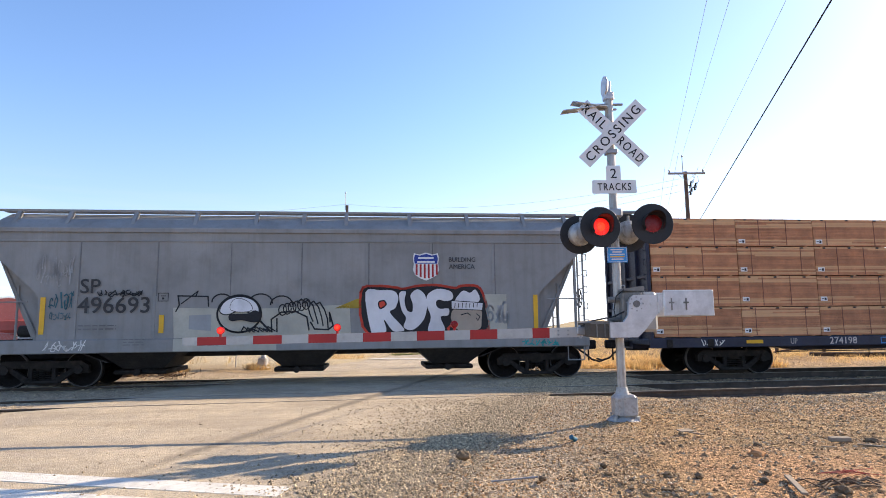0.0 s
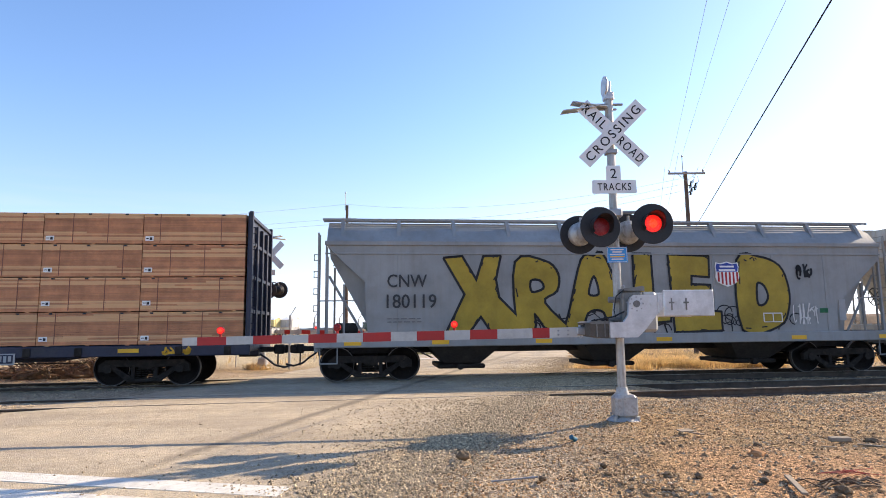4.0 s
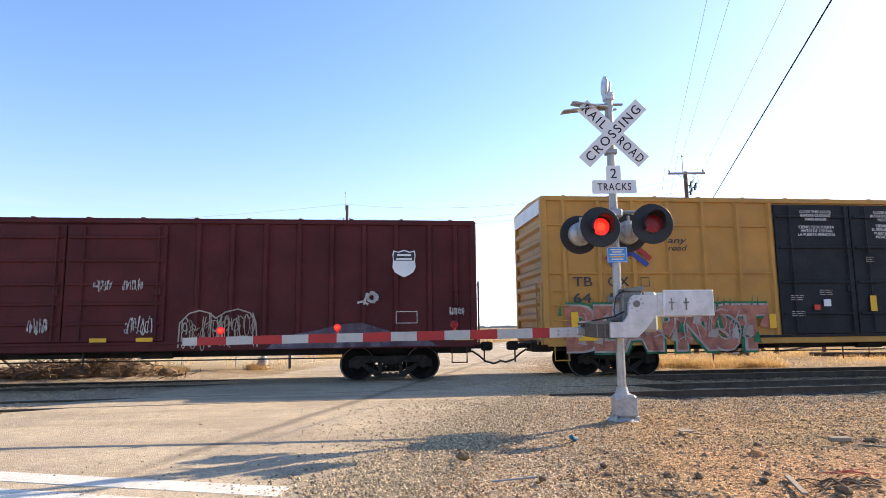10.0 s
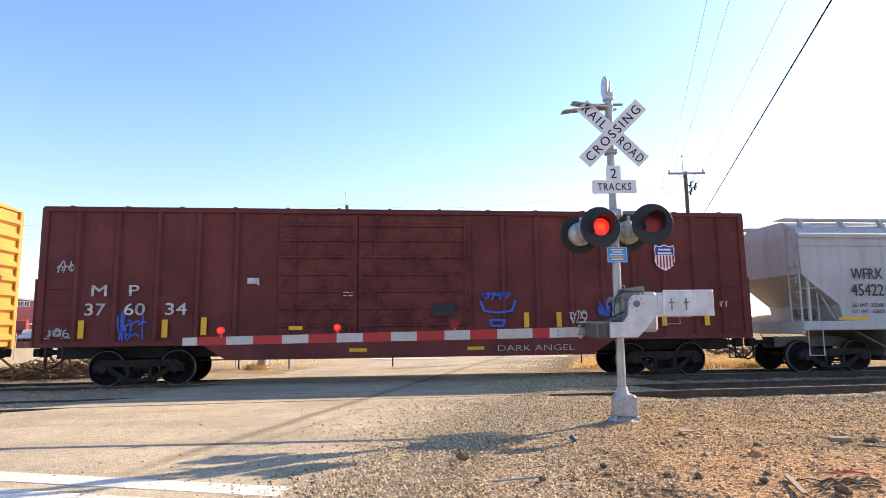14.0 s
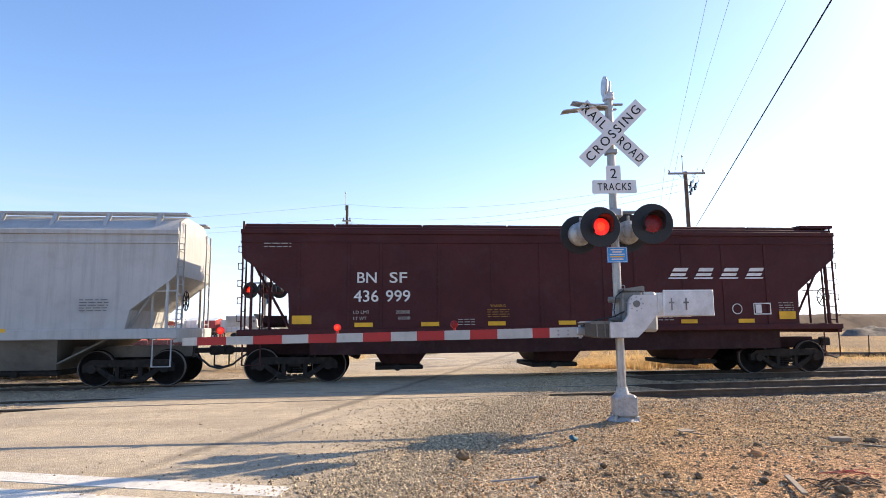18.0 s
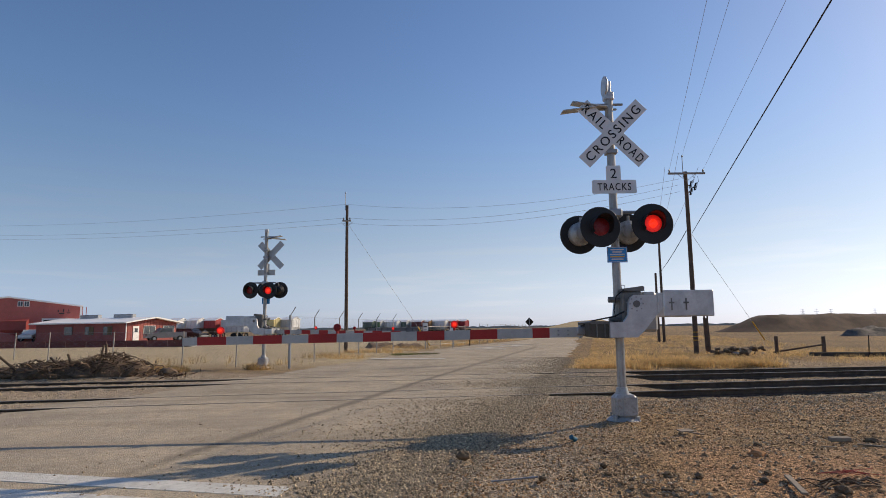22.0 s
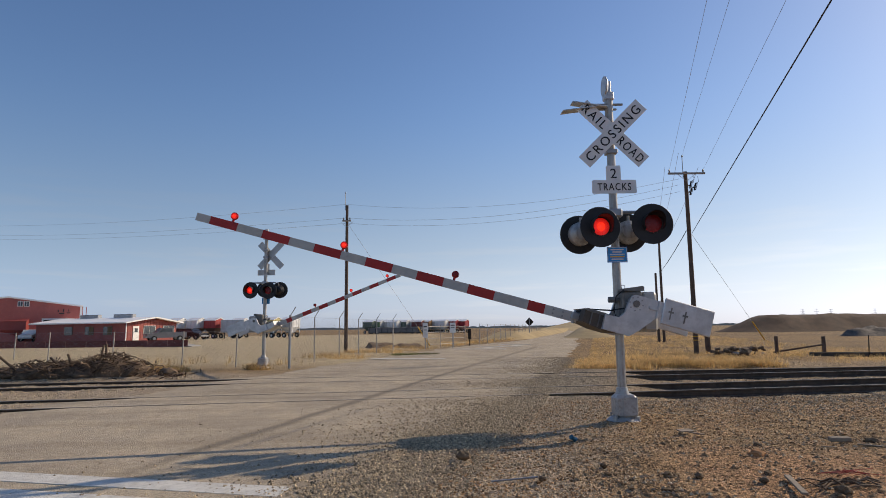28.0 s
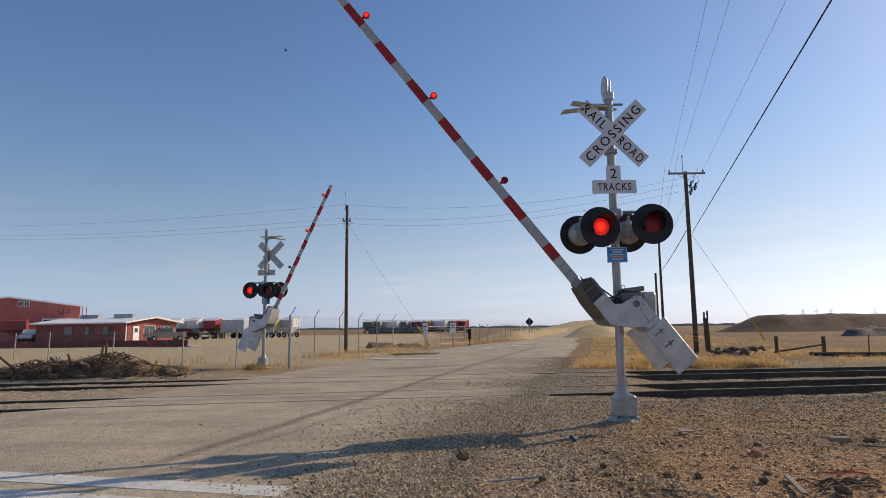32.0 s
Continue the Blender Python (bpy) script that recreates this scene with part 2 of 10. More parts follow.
G_BLUSH = mat("faded_pinkish_spray", (0.40, 0.33, 0.29), 0.7, 0, 0.2, 3, 20, grime=0.3, grime_col=(0.33, 0.19, 0.12))
DOORMAROON = mat("sooty_maroon_door_paint", (0.145, 0.034, 0.028), 0.65, 0, 0.25, 1.7, 16, 0.14, streak=0.3, streak_col=(0.04, 0.022, 0.02), grime=1.0, grime_col=(0.014, 0.010, 0.010), spec=0.2)
G_WHITE = mat("pale_spray", (0.66, 0.66, 0.68), 0.6, 0, 0.12, 3, 20)
G_OVER = mat("faded_tan_overspray", (0.27, 0.19, 0.15), 0.7, 0, 0.3, 2.5, 20, streak=0.6, streak_col=(0.12, 0.04, 0.035), grime=0.6, grime_col=(0.36, 0.30, 0.24))
G_GREY = mat("primer_grey_patch", (0.32, 0.33, 0.33), 0.65, 0, 0.1, 2, 18, streak=0.2)
G_PALE = mat("pale_buff_patch", (0.42, 0.40, 0.33), 0.7, 0, 0.12, 1.5, 18)
RAIL = mat("rail_steel", (0.085, 0.062, 0.045), 0.8, 0.0, 0.25, 4, 30, grime=0.3, grime_col=(0.10, 0.06, 0.035))
RAILTOP = mat("rail_running_top", (0.30, 0.26, 0.21), 0.5, 0.4, 0.15)
TIE = mat("creosoted_tie", (0.07, 0.055, 0.043), 0.85, 0, 0.3, 6, 40, rand=0.3, grime=0.4, grime_col=(0.12, 0.10, 0.08))
POLEWOOD = mat("weathered_pole", (0.12, 0.08, 0.057), 0.85, 0, 0.25, 4, 40, streak=0.4, streak_col=(0.04, 0.03, 0.025))
ARMWOOD = mat("weathered_crossarm", (0.30, 0.27, 0.245), 0.85, 0, 0.2, 4, 40)
CABLE = mat("cable", (0.03, 0.027, 0.03), 0.7, 0.0, 0.1)
WIRE = mat("bare_wire", (0.30, 0.30, 0.31), 0.5, 0.5, 0.1)
GALV = mat("galvanised", (0.34, 0.34, 0.34), 0.45, 0.7, 0.1)
FENCEPIPE = mat("weathered_fence_pipe", (0.40, 0.37, 0.33), 0.6, 0.3, 0.15)
CONCRETE = mat("concrete", (0.38, 0.36, 0.33), 0.85, 0, 0.15, 3, 40)
BARNRED = mat("red_metal_siding", (0.50, 0.14, 0.115), 0.5, 0, 0.1, 0.5, 12)
HOUSERED = mat("red_wood_siding", (0.33, 0.085, 0.07), 0.6, 0, 0.12, 0.6, 12)
FENCERED = mat("dull_red_fence_boards", (0.17, 0.055, 0.048), 0.8, 0, 0.2, 0.6, 12)
ROOFWHITE = mat("white_roof", (0.92, 0.90, 0.86), 0.5, 0, 0.05, 0.5, 8)
WINDOWTAN = mat("tan_window_frame", (0.20, 0.15, 0.125), 0.6, 0, 0.1)
BLIND = mat("tan_window_blind", (0.16, 0.105, 0.05), 0.7, 0, 0.15)
GLASS = mat("window_glass", (0.06, 0.075, 0.085), 0.08, 0, 0.2, spec=0.8)
# pylon steel paled in its base colour to imitate distance haze
HAZESTEEL = mat("haze_tinted_steel", (0.62, 0.63, 0.65), 0.8, 0, 0.05)
GRASS = mat("dry_grass", (0.68, 0.465, 0.21), 0.9, 0, 0.25, 0.4, 8, 0, island=0.35)
for gm in (GRASS,):
    gt = gm.node_tree
    gb, go = gt.nodes["Principled BSDF"], gt.nodes["Material Output"]
    tr = gt.nodes.new("ShaderNodeBsdfTranslucent")
    gt.links.new(gb.inputs["Base Color"].links[0].from_socket, tr.inputs[0])
    mx = gt.nodes.new("ShaderNodeMixShader")
    mx.inputs[0].default_value = 0.5
    gt.links.new(gb.outputs[0], mx.inputs[1])
    gt.links.new(tr.outputs[0], mx.inputs[2])
    gt.links.new(mx.outputs[0], go.inputs["Surface"])
GREENGRASS = mat("green_weeds", (0.22, 0.21, 0.07), 0.9, 0, 0.25, 0.4, 8, 0, island=0.3)
BRUSHWOOD = mat("dead_brush", (0.135, 0.088, 0.055), 0.9, 0, 0.3, 3, 30, island=0.75)
ROOTSOIL = mat("root_soil", (0.21, 0.14, 0.085), 0.95, 0, 0.35, 5, 30, 0.9, grime=0.6, grime_col=(0.07, 0.05, 0.035))
STONE_GREY = mat("ballast_stone", (0.43, 0.33, 0.205), 0.85, 0, 0.2, 8, 60, island=0.6)
STONE_BROWN = mat("dirt_pebble", (0.40, 0.24, 0.115), 0.9, 0, 0.2, 8, 60, island=0.55)
CLOD = mat("dark_dry_clod", (0.19, 0.13, 0.075), 0.95, 0, 0.3, 8, 60, 0.6)
STONE_PALE = mat("pale_road_stone", (0.46, 0.37, 0.24), 0.9, 0, 0.2, 8, 60, island=0.55)
ROADPAINT = mat("worn_road_paint", (0.66, 0.63, 0.56), 0.8, 0, 0.10, 6, 60, 0.5, grime=0.6, grime_col=(0.25, 0.215, 0.15))
CANBLUE = mat("faded_blue_can", (0.03, 0.14, 0.22), 0.5, 0.2, 0.3, 30, 90)
TYRE = mat("tyre_rubber", (0.02, 0.02, 0.02), 0.8, 0, 0.2)
NETTING = mat("faded_red_netting", (0.62, 0.16, 0.10), 0.7, 0, 0.2)
BOARD = mat("grey_scrap_board", (0.30, 0.24, 0.175), 0.85, 0, 0.2, 3, 30)


# ---------------------------------------------------------------- mesh helpers
class G:
    """Collects vertices and faces of one mesh."""

    def __init__(self):
        self.v, self.f = [], []

    def add(self, vs, fs):
        n = len(self.v)
        self.v += [tuple(p) for p in vs]
        self.f += [tuple(i + n for i in q) for q in fs]
        return self

    def box(self, x0, x1, y0, y1, z0, z1, c=0.0):
        if c <= 0:
            v = [(x, y, z) for z in (z0, z1) for y in (y0, y1) for x in (x0, x1)]
            return self.add(v, [(0, 2, 3, 1), (4, 5, 7, 6), (0, 1, 5, 4), (2, 6, 7, 3), (0, 4, 6, 2), (1, 3, 7, 5)])
        c = min(c, (x1 - x0) * 0.45, (y1 - y0) * 0.45, (z1 - z0) * 0.45)
        v, idx = [], {}
        for i, x in enumerate((x0, x1)):
            for j, y in enumerate((y0, y1)):
                for k, z in enumerate((z0, z1)):
                    dx, dy, dz = (c if i == 0 else -c), (c if j == 0 else -c), (c if k == 0 else -c)
                    for ax in range(3):
                        p = [x + dx, y + dy, z + dz]
                        p[ax] = (x, y, z)[ax]
                        idx[i, j, k, ax] = len(v)
                        v.append(p)
        fs = []
        for ax in range(3):
            a, b = [q for q in range(3) if q != ax]
            for s in (0, 1):
                q = []
                for (m, n) in ((0, 0), (1, 0), (1, 1), (0, 1)):
                    key = [0, 0, 0]
                    key[ax], key[a], key[b] = s, m, n
                    q.append(idx[(*key, ax)])
                fs.append(tuple(q) if (s == 1) == (ax != 1) else tuple(q[::-1]))
        for ax in range(3):
            a, b = [q for q in range(3) if q != ax]
            for m in (0, 1):
                for n in (0, 1):
                    k0, k1 = [0, 0, 0], [0, 0, 0]
                    k0[a] = k1[a] = m
                    k0[b] = k1[b] = n
                    k1[ax] = 1
                    fs.append((idx[(*k0, a)], idx[(*k1, a)], idx[(*k1, b)], idx[(*k0, b)]))
        for i in (0, 1):
            for j in (0, 1):
                for k in (0, 1):
                    fs.append((idx[i, j, k, 0], idx[i, j, k, 1], idx[i, j, k, 2]))
        return self.add(v, fs)

    def cyl(self, p0, p1, r0, r1=None, n=12):
        r1 = r0 if r1 is None else r1
        p0, p1 = Vector(p0), Vector(p1)
        q = (p1 - p0).to_track_quat("Z", "Y")
        v = []
        for p, r in ((p0, r0), (p1, r1)):
            for i in range(n):
                a = 2 * math.pi * i / n
                v.append(p + q @ Vector((r * math.cos(a), r * math.sin(a), 0)))
        fs = [(i, (i + 1) % n, n + (i + 1) % n, n + i) for i in range(n)]
        fs += [tuple(range(n))[::-1], tuple(range(n, 2 * n))]
        return self.add(v, fs)

    def tube(self, pts, r, n=6):
        """One unbroken round bar through the points."""
        pts = [Vector(p) for p in pts]
        v, fs = [], []
        for i, p in enumerate(pts):
            a = pts[max(0, i - 1)]
            b = pts[min(len(pts) - 1, i + 1)]
            q = (b - a).normalized().to_track_quat("Z", "Y")
            k = 1.0
            if 0 < i < len(pts) - 1:
                c = (p - a).normalized().dot((b - p).normalized())
                k = 1 / max(0.5, math.sqrt(max(0.0, (1 + c) / 2)))
            for j in range(n):
                t = 2 * math.pi * j / n
                v.append(p + q @ Vector((r * k * math.cos(t), r * k * math.sin(t), 0)))
        m = len(pts)
        for i in range(m - 1):
            fs += [(i * n + j, i * n + (j + 1) % n, (i + 1) * n + (j + 1) % n, (i + 1) * n + j) for j in range(n)]
        fs += [tuple(range(n))[::-1], tuple(range((m - 1) * n, m * n))]
        return self.add(v, fs)

    def lathe(self, prof, n=24, axis="z", at=(0, 0, 0), ring=False):
        """Profile of (radius, height) pairs turned round an axis."""
        v, fs = [], []
        for r, h in prof:
            for i in range(n):
                a = 2 * math.pi * i / n
                p = (r * math.cos(a), r * math.sin(a), h)
                if axis == "y":
                    p = (p[0], h, p[1])
                if axis == "x":
                    p = (h, p[0], p[1])
                v.append((p[0] + at[0], p[1] + at[1], p[2] + at[2]))
        for k in range(len(prof) - 1):
            for i in range(n):
                fs.append((k * n + i, k * n + (i + 1) % n, (k + 1) * n + (i + 1) % n, (k + 1) * n + i))
        if ring:
            k = (len(prof) - 1) * n
            fs += [(k + i, k + (i + 1) % n, (i + 1) % n, i) for i in range(n)]
        else:
            fs += [tuple(range(n))[::-1], tuple(range((len(prof) - 1) * n, len(prof) * n))]
        return self.add(v, fs)

    def prism(self, poly, y0, y1, plane="xz"):
        """Polygon of (a, b) pairs, extruded along the third axis from y0 to y1."""
        n = len(poly)
        v = []
        for y in (y0, y1):
            for a, b in poly:
                v.append({"xz": (a, y, b), "yz": (y, a, b), "xy": (a, b, y)}[plane])
        fs = [(i, (i + 1) % n, n + (i + 1) % n, n + i) for i in range(n)]
        return self.add(v, fs + [tuple(range(n))[::-1], tuple(range(n, 2 * n))])

    def frustum(self, x, hx0, hy0, z0, hx1, hy1, z1, y=0.0):
        v = [(x + sx * hx, y + sy * hy, z) for hx, hy, z in ((hx0, hy0, z0), (hx1, hy1, z1)) for sx, sy in ((-1, -1), (1, -1), (1, 1), (-1, 1))]
        return self.add(v, [(3, 2, 1, 0), (4, 5, 6, 7), (0, 1, 5, 4), (1, 2, 6, 5), (2, 3, 7, 6), (3, 0, 4, 7)])

    def mesh(self, name, material, smooth=True):
        me = bpy.data.meshes.new(name)
        me.from_pydata(self.v, [], self.f)
        me.update()
        bm = bmesh.new()
        bm.from_mesh(me)
        bmesh.ops.recalc_face_normals(bm, faces=bm.faces)
        bm.to_mesh(me)
        bm.free()
        if smooth:
            me.polygons.foreach_set("use_smooth", [True] * len(me.polygons))
            me.set_sharp_from_angle(angle=radians(32))
        me.materials.append(material)
        return me


def part(name, g, material, parent=None, label="", m=None):
    """Links a collected mesh (or a ready mesh) as one object under a thing or part."""
    me = g.mesh(name, material) if isinstance(g, G) else g
    ob = new(name, me)
    if parent is not None:
        ob.parent = parent
    if m is not None:
        ob.matrix_basis = m
    if label:
        ob["label"] = label
    return ob


def thing(name, label, category, m=None, group="", kind=""):
    ob = new(name)
    ob.empty_display_size = 0.2
    tagged(ob, label, category, group, kind)
    if m is not None:
        ob.matrix_basis = m
    return ob


def letters(body, height, x, z, y, width=None, off=0.0, shear=0.0, spacing=1.0, thick=0.003, centre=False):
    """Built-in font lettering that faces -y, its baseline at z and its start (or middle) at x, as a collected mesh."""
    cu = bpy.data.curves.new("lettering", "FONT")
    bold = off if 0 < off <= 0.012 else 0.0
    cu.body, cu.size, cu.resolution_u, cu.offset, cu.shear, cu.space_character = body, 1.0, 3, off - bold, shear, spacing
    ob = bpy.data.objects.new("lettering", cu)
    me = bpy.data.meshes.new_from_object(ob)
    g = G()
    co = np.array([v.co[:] for v in me.vertices])
    k = height / 0.70
    sx = k
    x_min, x_max = co[:, 0].min(), co[:, 0].max()
    if width:
        sx = width / (x_max - x_min)
    shift = (x_min + x_max) / 2 if centre else x_min
    # a heavier weight is the same lettering struck again, a little to each side
    for i, (dx, dz) in enumerate(((0, 0), (-bold, -bold * 0.6), (bold, -bold * 0.6), (-bold, bold * 0.6), (bold, bold * 0.6))[:5 if bold else 1]):
        v = [((p[0] - shift + dx) * sx + x, y - 0.0004 * i, (p[1] + dz) * k + z) for p in co]
        g.add(v, [tuple(p.vertices) for p in me.polygons])
    bpy.data.objects.remove(ob)
    bpy.data.curves.remove(cu)
    bpy.data.meshes.remove(me)
    return g


def sheet(poly, y):
    """A thin painted shape in the x-z plane, facing -y."""
    return G().prism(poly, y - 0.002, y)


def stroke(pts, w, y):
    """A painted line of width w through points in the x-z plane."""
    g = G()
    for (a, b), (c, d) in zip(pts, pts[1:]):
        l = math.hypot(c - a, d - b) or 1
        nx, nz = -(d - b) / l * w / 2, (c - a) / l * w / 2
        ex, ez = (c - a) / l * w * 0.35, (d - b) / l * w * 0.35
        g.add([(a - ex + nx, y, b - ez + nz), (a - ex - nx, y, b - ez - nz), (c + ex - nx, y, d + ez - nz), (c + ex + nx, y, d + ez + nz)], [(0, 1, 2, 3)])
    return g


def scribble(x0, x1, z0, z1, n, w, y, seed):
    """Illegible spray writing: a row of signs made of arcs and dashes, within a rectangle."""
    r = random.Random(seed)
    g = G()
    cw = (x1 - x0) / n
    h = z1 - z0
    for i in range(n):
        cx = x0 + cw * (i + 0.5)
        hh = h * r.uniform(0.7, 1.0)
        zb = z0 + r.uniform(0, h - hh)
        sl = r.uniform(-0.1, 0.3) * cw
        for _ in range(r.randint(2, 3)):
            kind = r.random()
            if kind < 0.45:
                a0, a1 = r.uniform(0, 6.28), r.uniform(2.2, 5.6)
                rx, rz = cw * r.uniform(0.25, 0.52), hh * r.uniform(0.22, 0.5)
                mz = zb + hh * r.choice((0.3, 0.5, 0.7))
                pts = [(cx + rx * math.cos(a0 + a1 * k / 9), mz + rz * math.sin(a0 + a1 * k / 9)) for k in range(10)]
            elif kind < 0.8:
                pts = [(cx + r.uniform(-0.4, 0.4) * cw, zb), (cx + r.uniform(-0.2, 0.2) * cw + sl * 0.5, zb + hh * 0.5), (cx + r.uniform(-0.4, 0.4) * cw + sl, zb + hh)]
            else:
                zz = zb + hh * r.random()
                pts = [(cx - cw * 0.5, zz), (cx, zz + 0.12 * hh), (cx + cw * 0.5, zz + r.uniform(-0.2, 0.2) * hh)]
            g.add(*stroke_raw(pts, w * r.uniform(0.7, 1.2), y - 0.0002 * (i % 5)))
    return g


def stroke_raw(pts, w, y):
    g = stroke(pts, w, y)
    return g.v, g.f


def smooth01(a, b, x):
    t = min(1, max(0, (x - a) / (b - a)))
    return t * t * (3 - 2 * t)


# ---------------------------------------------------------------- plan
ALPHA = 6.4                                   # the main track's turn from the x axis, degrees
TRACK_O = Vector((-0.125, 17.955, 0.0))       # a point of the main track's centre line, rail tops at z = 0
EX = Vector((math.cos(radians(ALPHA)), math.sin(radians(ALPHA)), 0))
EY = Vector((-EX.y, EX.x, 0))
SIDING = 2.3                                  # the siding's turn from the main track, degrees
SIDING_OFF = -4.28
ROAD_DIR = Vector((math.sin(radians(14.0)), math.cos(radians(14.0)), 0))
ROAD_N = Vector((ROAD_DIR.y, -ROAD_DIR.x, 0))
ROAD_P = Vector((5.0, 25.1, 0))               # a point of the road's right edge
ROAD_W = 9.6
MAST = Vector((2.67, 9.37, 0))
FAR_MAST = Vector((-6.71, 22.96, 0))


def travelled(t):
    """Metres that the train has gone to the left by t seconds."""
    return 8.33 * t + 0.01 * t * t if t < 7 else 8.33 * 7 + 0.49 + 8.47 * (t - 7)


def on_track(s, off=0.0, z=0.0):
    p = TRACK_O + EX * s + EY * off
    return pose(p.x, p.y, z, 0, 0, ALPHA)


def road_side(x, y):
    """Metres to the right of the road's right edge (negative: on the road or left of it)."""
    return (Vector((x, y, 0)) - ROAD_P).dot(ROAD_N)


def track_off(x, y):
    return (Vector((x, y, 0)) - TRACK_O).dot(EY)


def siding_off(x, y):
    d = Vector((x, y, 0)) - TRACK_O
    return d.dot(EY) - (SIDING_OFF + math.tan(radians(SIDING)) * d.dot(EX))


def ground_z(x, y):
    off, so, rs = track_off(x, y), siding_off(x, y), road_side(x, y)
    on_road = smooth01(1.6 + 1.6 * smooth01(-7.5, -4.5, off), 0.2 + 0.5 * smooth01(-7.5, -4.5, off), rs) * smooth01(-ROAD_W - 2.5, -ROAD_W - 0.8, rs)
    bed = max(smooth01(3.3, 1.5, abs(off)), smooth01(2.6, 1.2, abs(so)))
    z = -(0.165 - 0.085 * smooth01(-ROAD_W, -ROAD_W - 1.0, rs)) * bed * (1 - on_road) - 0.05 * on_road
    # gravel spilt over the rails beside the asphalt
    cover = smooth01(-0.5, 0.2, rs) * smooth01(2.9, 1.5, rs) * smooth01(-4.75, -4.2, off) * smooth01(4.0, 2.0, off)
    z = z * (1 - cover) - 0.016 * cover
    z += 0.075 * noise.noise(Vector((x * 0.35, y * 0.35, 0))) * (1 - on_road) * (1 - bed * 0.7) * (1 - cover)
    z += 0.035 * noise.noise(Vector((x * 1.5, y * 1.5, 3))) * (1 - on_road) * (1 - cover * 0.8)
    if -16 < x < 16 and 3 < y < 26:
        loose = (1 - on_road) * (1 - cover * 0.7)
        z += (0.026 * noise.noise(Vector((x * 3.6, y * 3.6, 7))) + 0.010 * noise.noise(Vector((x * 9.0, y * 9.0, 11)))) * loose
        # twin rut of a narrow tyre in the soft dirt
        if 5.2 < y < 7.2:
            d = x - (1.05 + (7.05 - y) * 0.27)
            z -= 0.022 * loose * (math.exp(-(d / 0.05) ** 2) + math.exp(-((d - 0.16) / 0.05) ** 2)) * smooth01(5.2, 5.6, y) * smooth01(7.2, 6.8, y)
    if math.hypot(x, y) > 60:
        z *= 0.3
    return z


# ---------------------------------------------------------------- railway cars
HALF = 1.58
YF = -HALF                                    # the side that is seen
bogies = []                                   # (car, centre on the train, wheelset objects)
cars = []                                     # (object, place on the train at 0 s)


def side_frame_mesh():
    g = G()
    for y in (-0.99,):
        g.prism([(-1.12, 0.56), (-0.95, 0.68), (0.95, 0.68), (1.12, 0.56), (1.12, 0.38), (0.92, 0.38), (0.9, 0.5), (-0.9, 0.5), (-0.92, 0.38), (-1.12, 0.38)], y - 0.07, y + 0.07)
        for s in (-1, 1):
            g.prism([(s * 0.72, 0.5), (s * 0.9, 0.5), (s * 0.42, 0.14), (s * 0.3, 0.14), (s * 0.3, 0.24)], y - 0.06, y + 0.06)
            g.box(s * 0.28 - 0.05, s * 0.28 + 0.05, y - 0.06, y + 0.06, 0.2, 0.5, 0.01)
            g.cyl((s * 0.889, y - 0.12, 0.457), (s * 0.889, y + 0.02, 0.457), 0.11, 0.11, 14)
        g.box(-0.42, 0.42, y - 0.09, y + 0.09, 0.12, 0.2, 0.015)
    return g.mesh("side_frame", STEEL_DARK)


SIDE_FRAME = side_frame_mesh()


def springs_mesh():
    g = G()
    for x in (-0.16, 0.0, 0.16):
        for k in range(5):
            g.lathe([(0.055, 0), (0.07, 0.012), (0.055, 0.024)], 10, "z", (x, -1.0, 0.21 + k * 0.05))
    return g.mesh("spring_nest", STEEL_DARK)


SPRINGS = springs_mesh()


def wheelset_meshes():
    g = G()
    for s in (-1, 1):
        prof = [(0.10, 0.60), (0.13, 0.70), (0.22, 0.74), (0.36, 0.72), (0.40, 0.70), (0.40, 0.685), (0.485, 0.68), (0.487, 0.70), (0.457, 0.72), (0.452, 0.82), (0.40, 0.82), (0.385, 0.79), (0.22, 0.77), (0.12, 0.84), (0.08, 0.84)]
        g.lathe([(r, s * h) for r, h in prof], 32, "y")
        for i in range(4):
            a = i * math.pi / 2
            g.cyl((0.3 * math.cos(a), s * 0.73, 0.3 * math.sin(a)), (0.3 * math.cos(a), s * 0.80, 0.3 * math.sin(a)), 0.03, 0.03, 8)
    g.cyl((0, -0.98, 0), (0, 0.98, 0), 0.08, 0.08, 12)
    t = G()
    for s in (-1, 1):
        t.lathe([(0.4535, s * 0.722), (0.459, s * 0.724), (0.4585, s * 0.8245), (0.437, s * 0.8245), (0.437, s * 0.818)], 32, "y", ring=True)
    return g.mesh("wheelset", WHEEL), t.mesh("tread", TREAD)


WHEELSET, TREADS = wheelset_meshes()
BOLSTER = G().box(-0.2, 0.2, -1.0, 1.0, 0.42, 0.68, 0.03).cyl((0, 0, 0.66), (0, 0, 0.8), 0.2, 0.2, 16).box(-0.95, 0.95, -0.6, -0.52, 0.3, 0.36).box(-0.95, 0.95, 0.52, 0.6, 0.3, 0.36).mesh("bogie", STEEL_DARK)


def bogie(car, x, s0):
    b = part("bogie", BOLSTER, None, car, "black cast steel freight bogie", pose(x, 0, 0))
    part("side_frame", SIDE_FRAME, None, b)
    part("side_frame", SIDE_FRAME, None, b, m=pose(0, 0, 0, 0, 0, 180))
    for turn in (0, 180):
        part("spring_nest", SPRINGS, None, b, m=pose(0, 0, 0, 0, 0, turn))["kind"] = "stuff"
    for dx in (-0.889, 0.889):
        w = part("wheelset", G_MERGED, None, b, m=pose(dx, 0, 0.457))
        bogies.append((w, dx, s0 + x + dx))


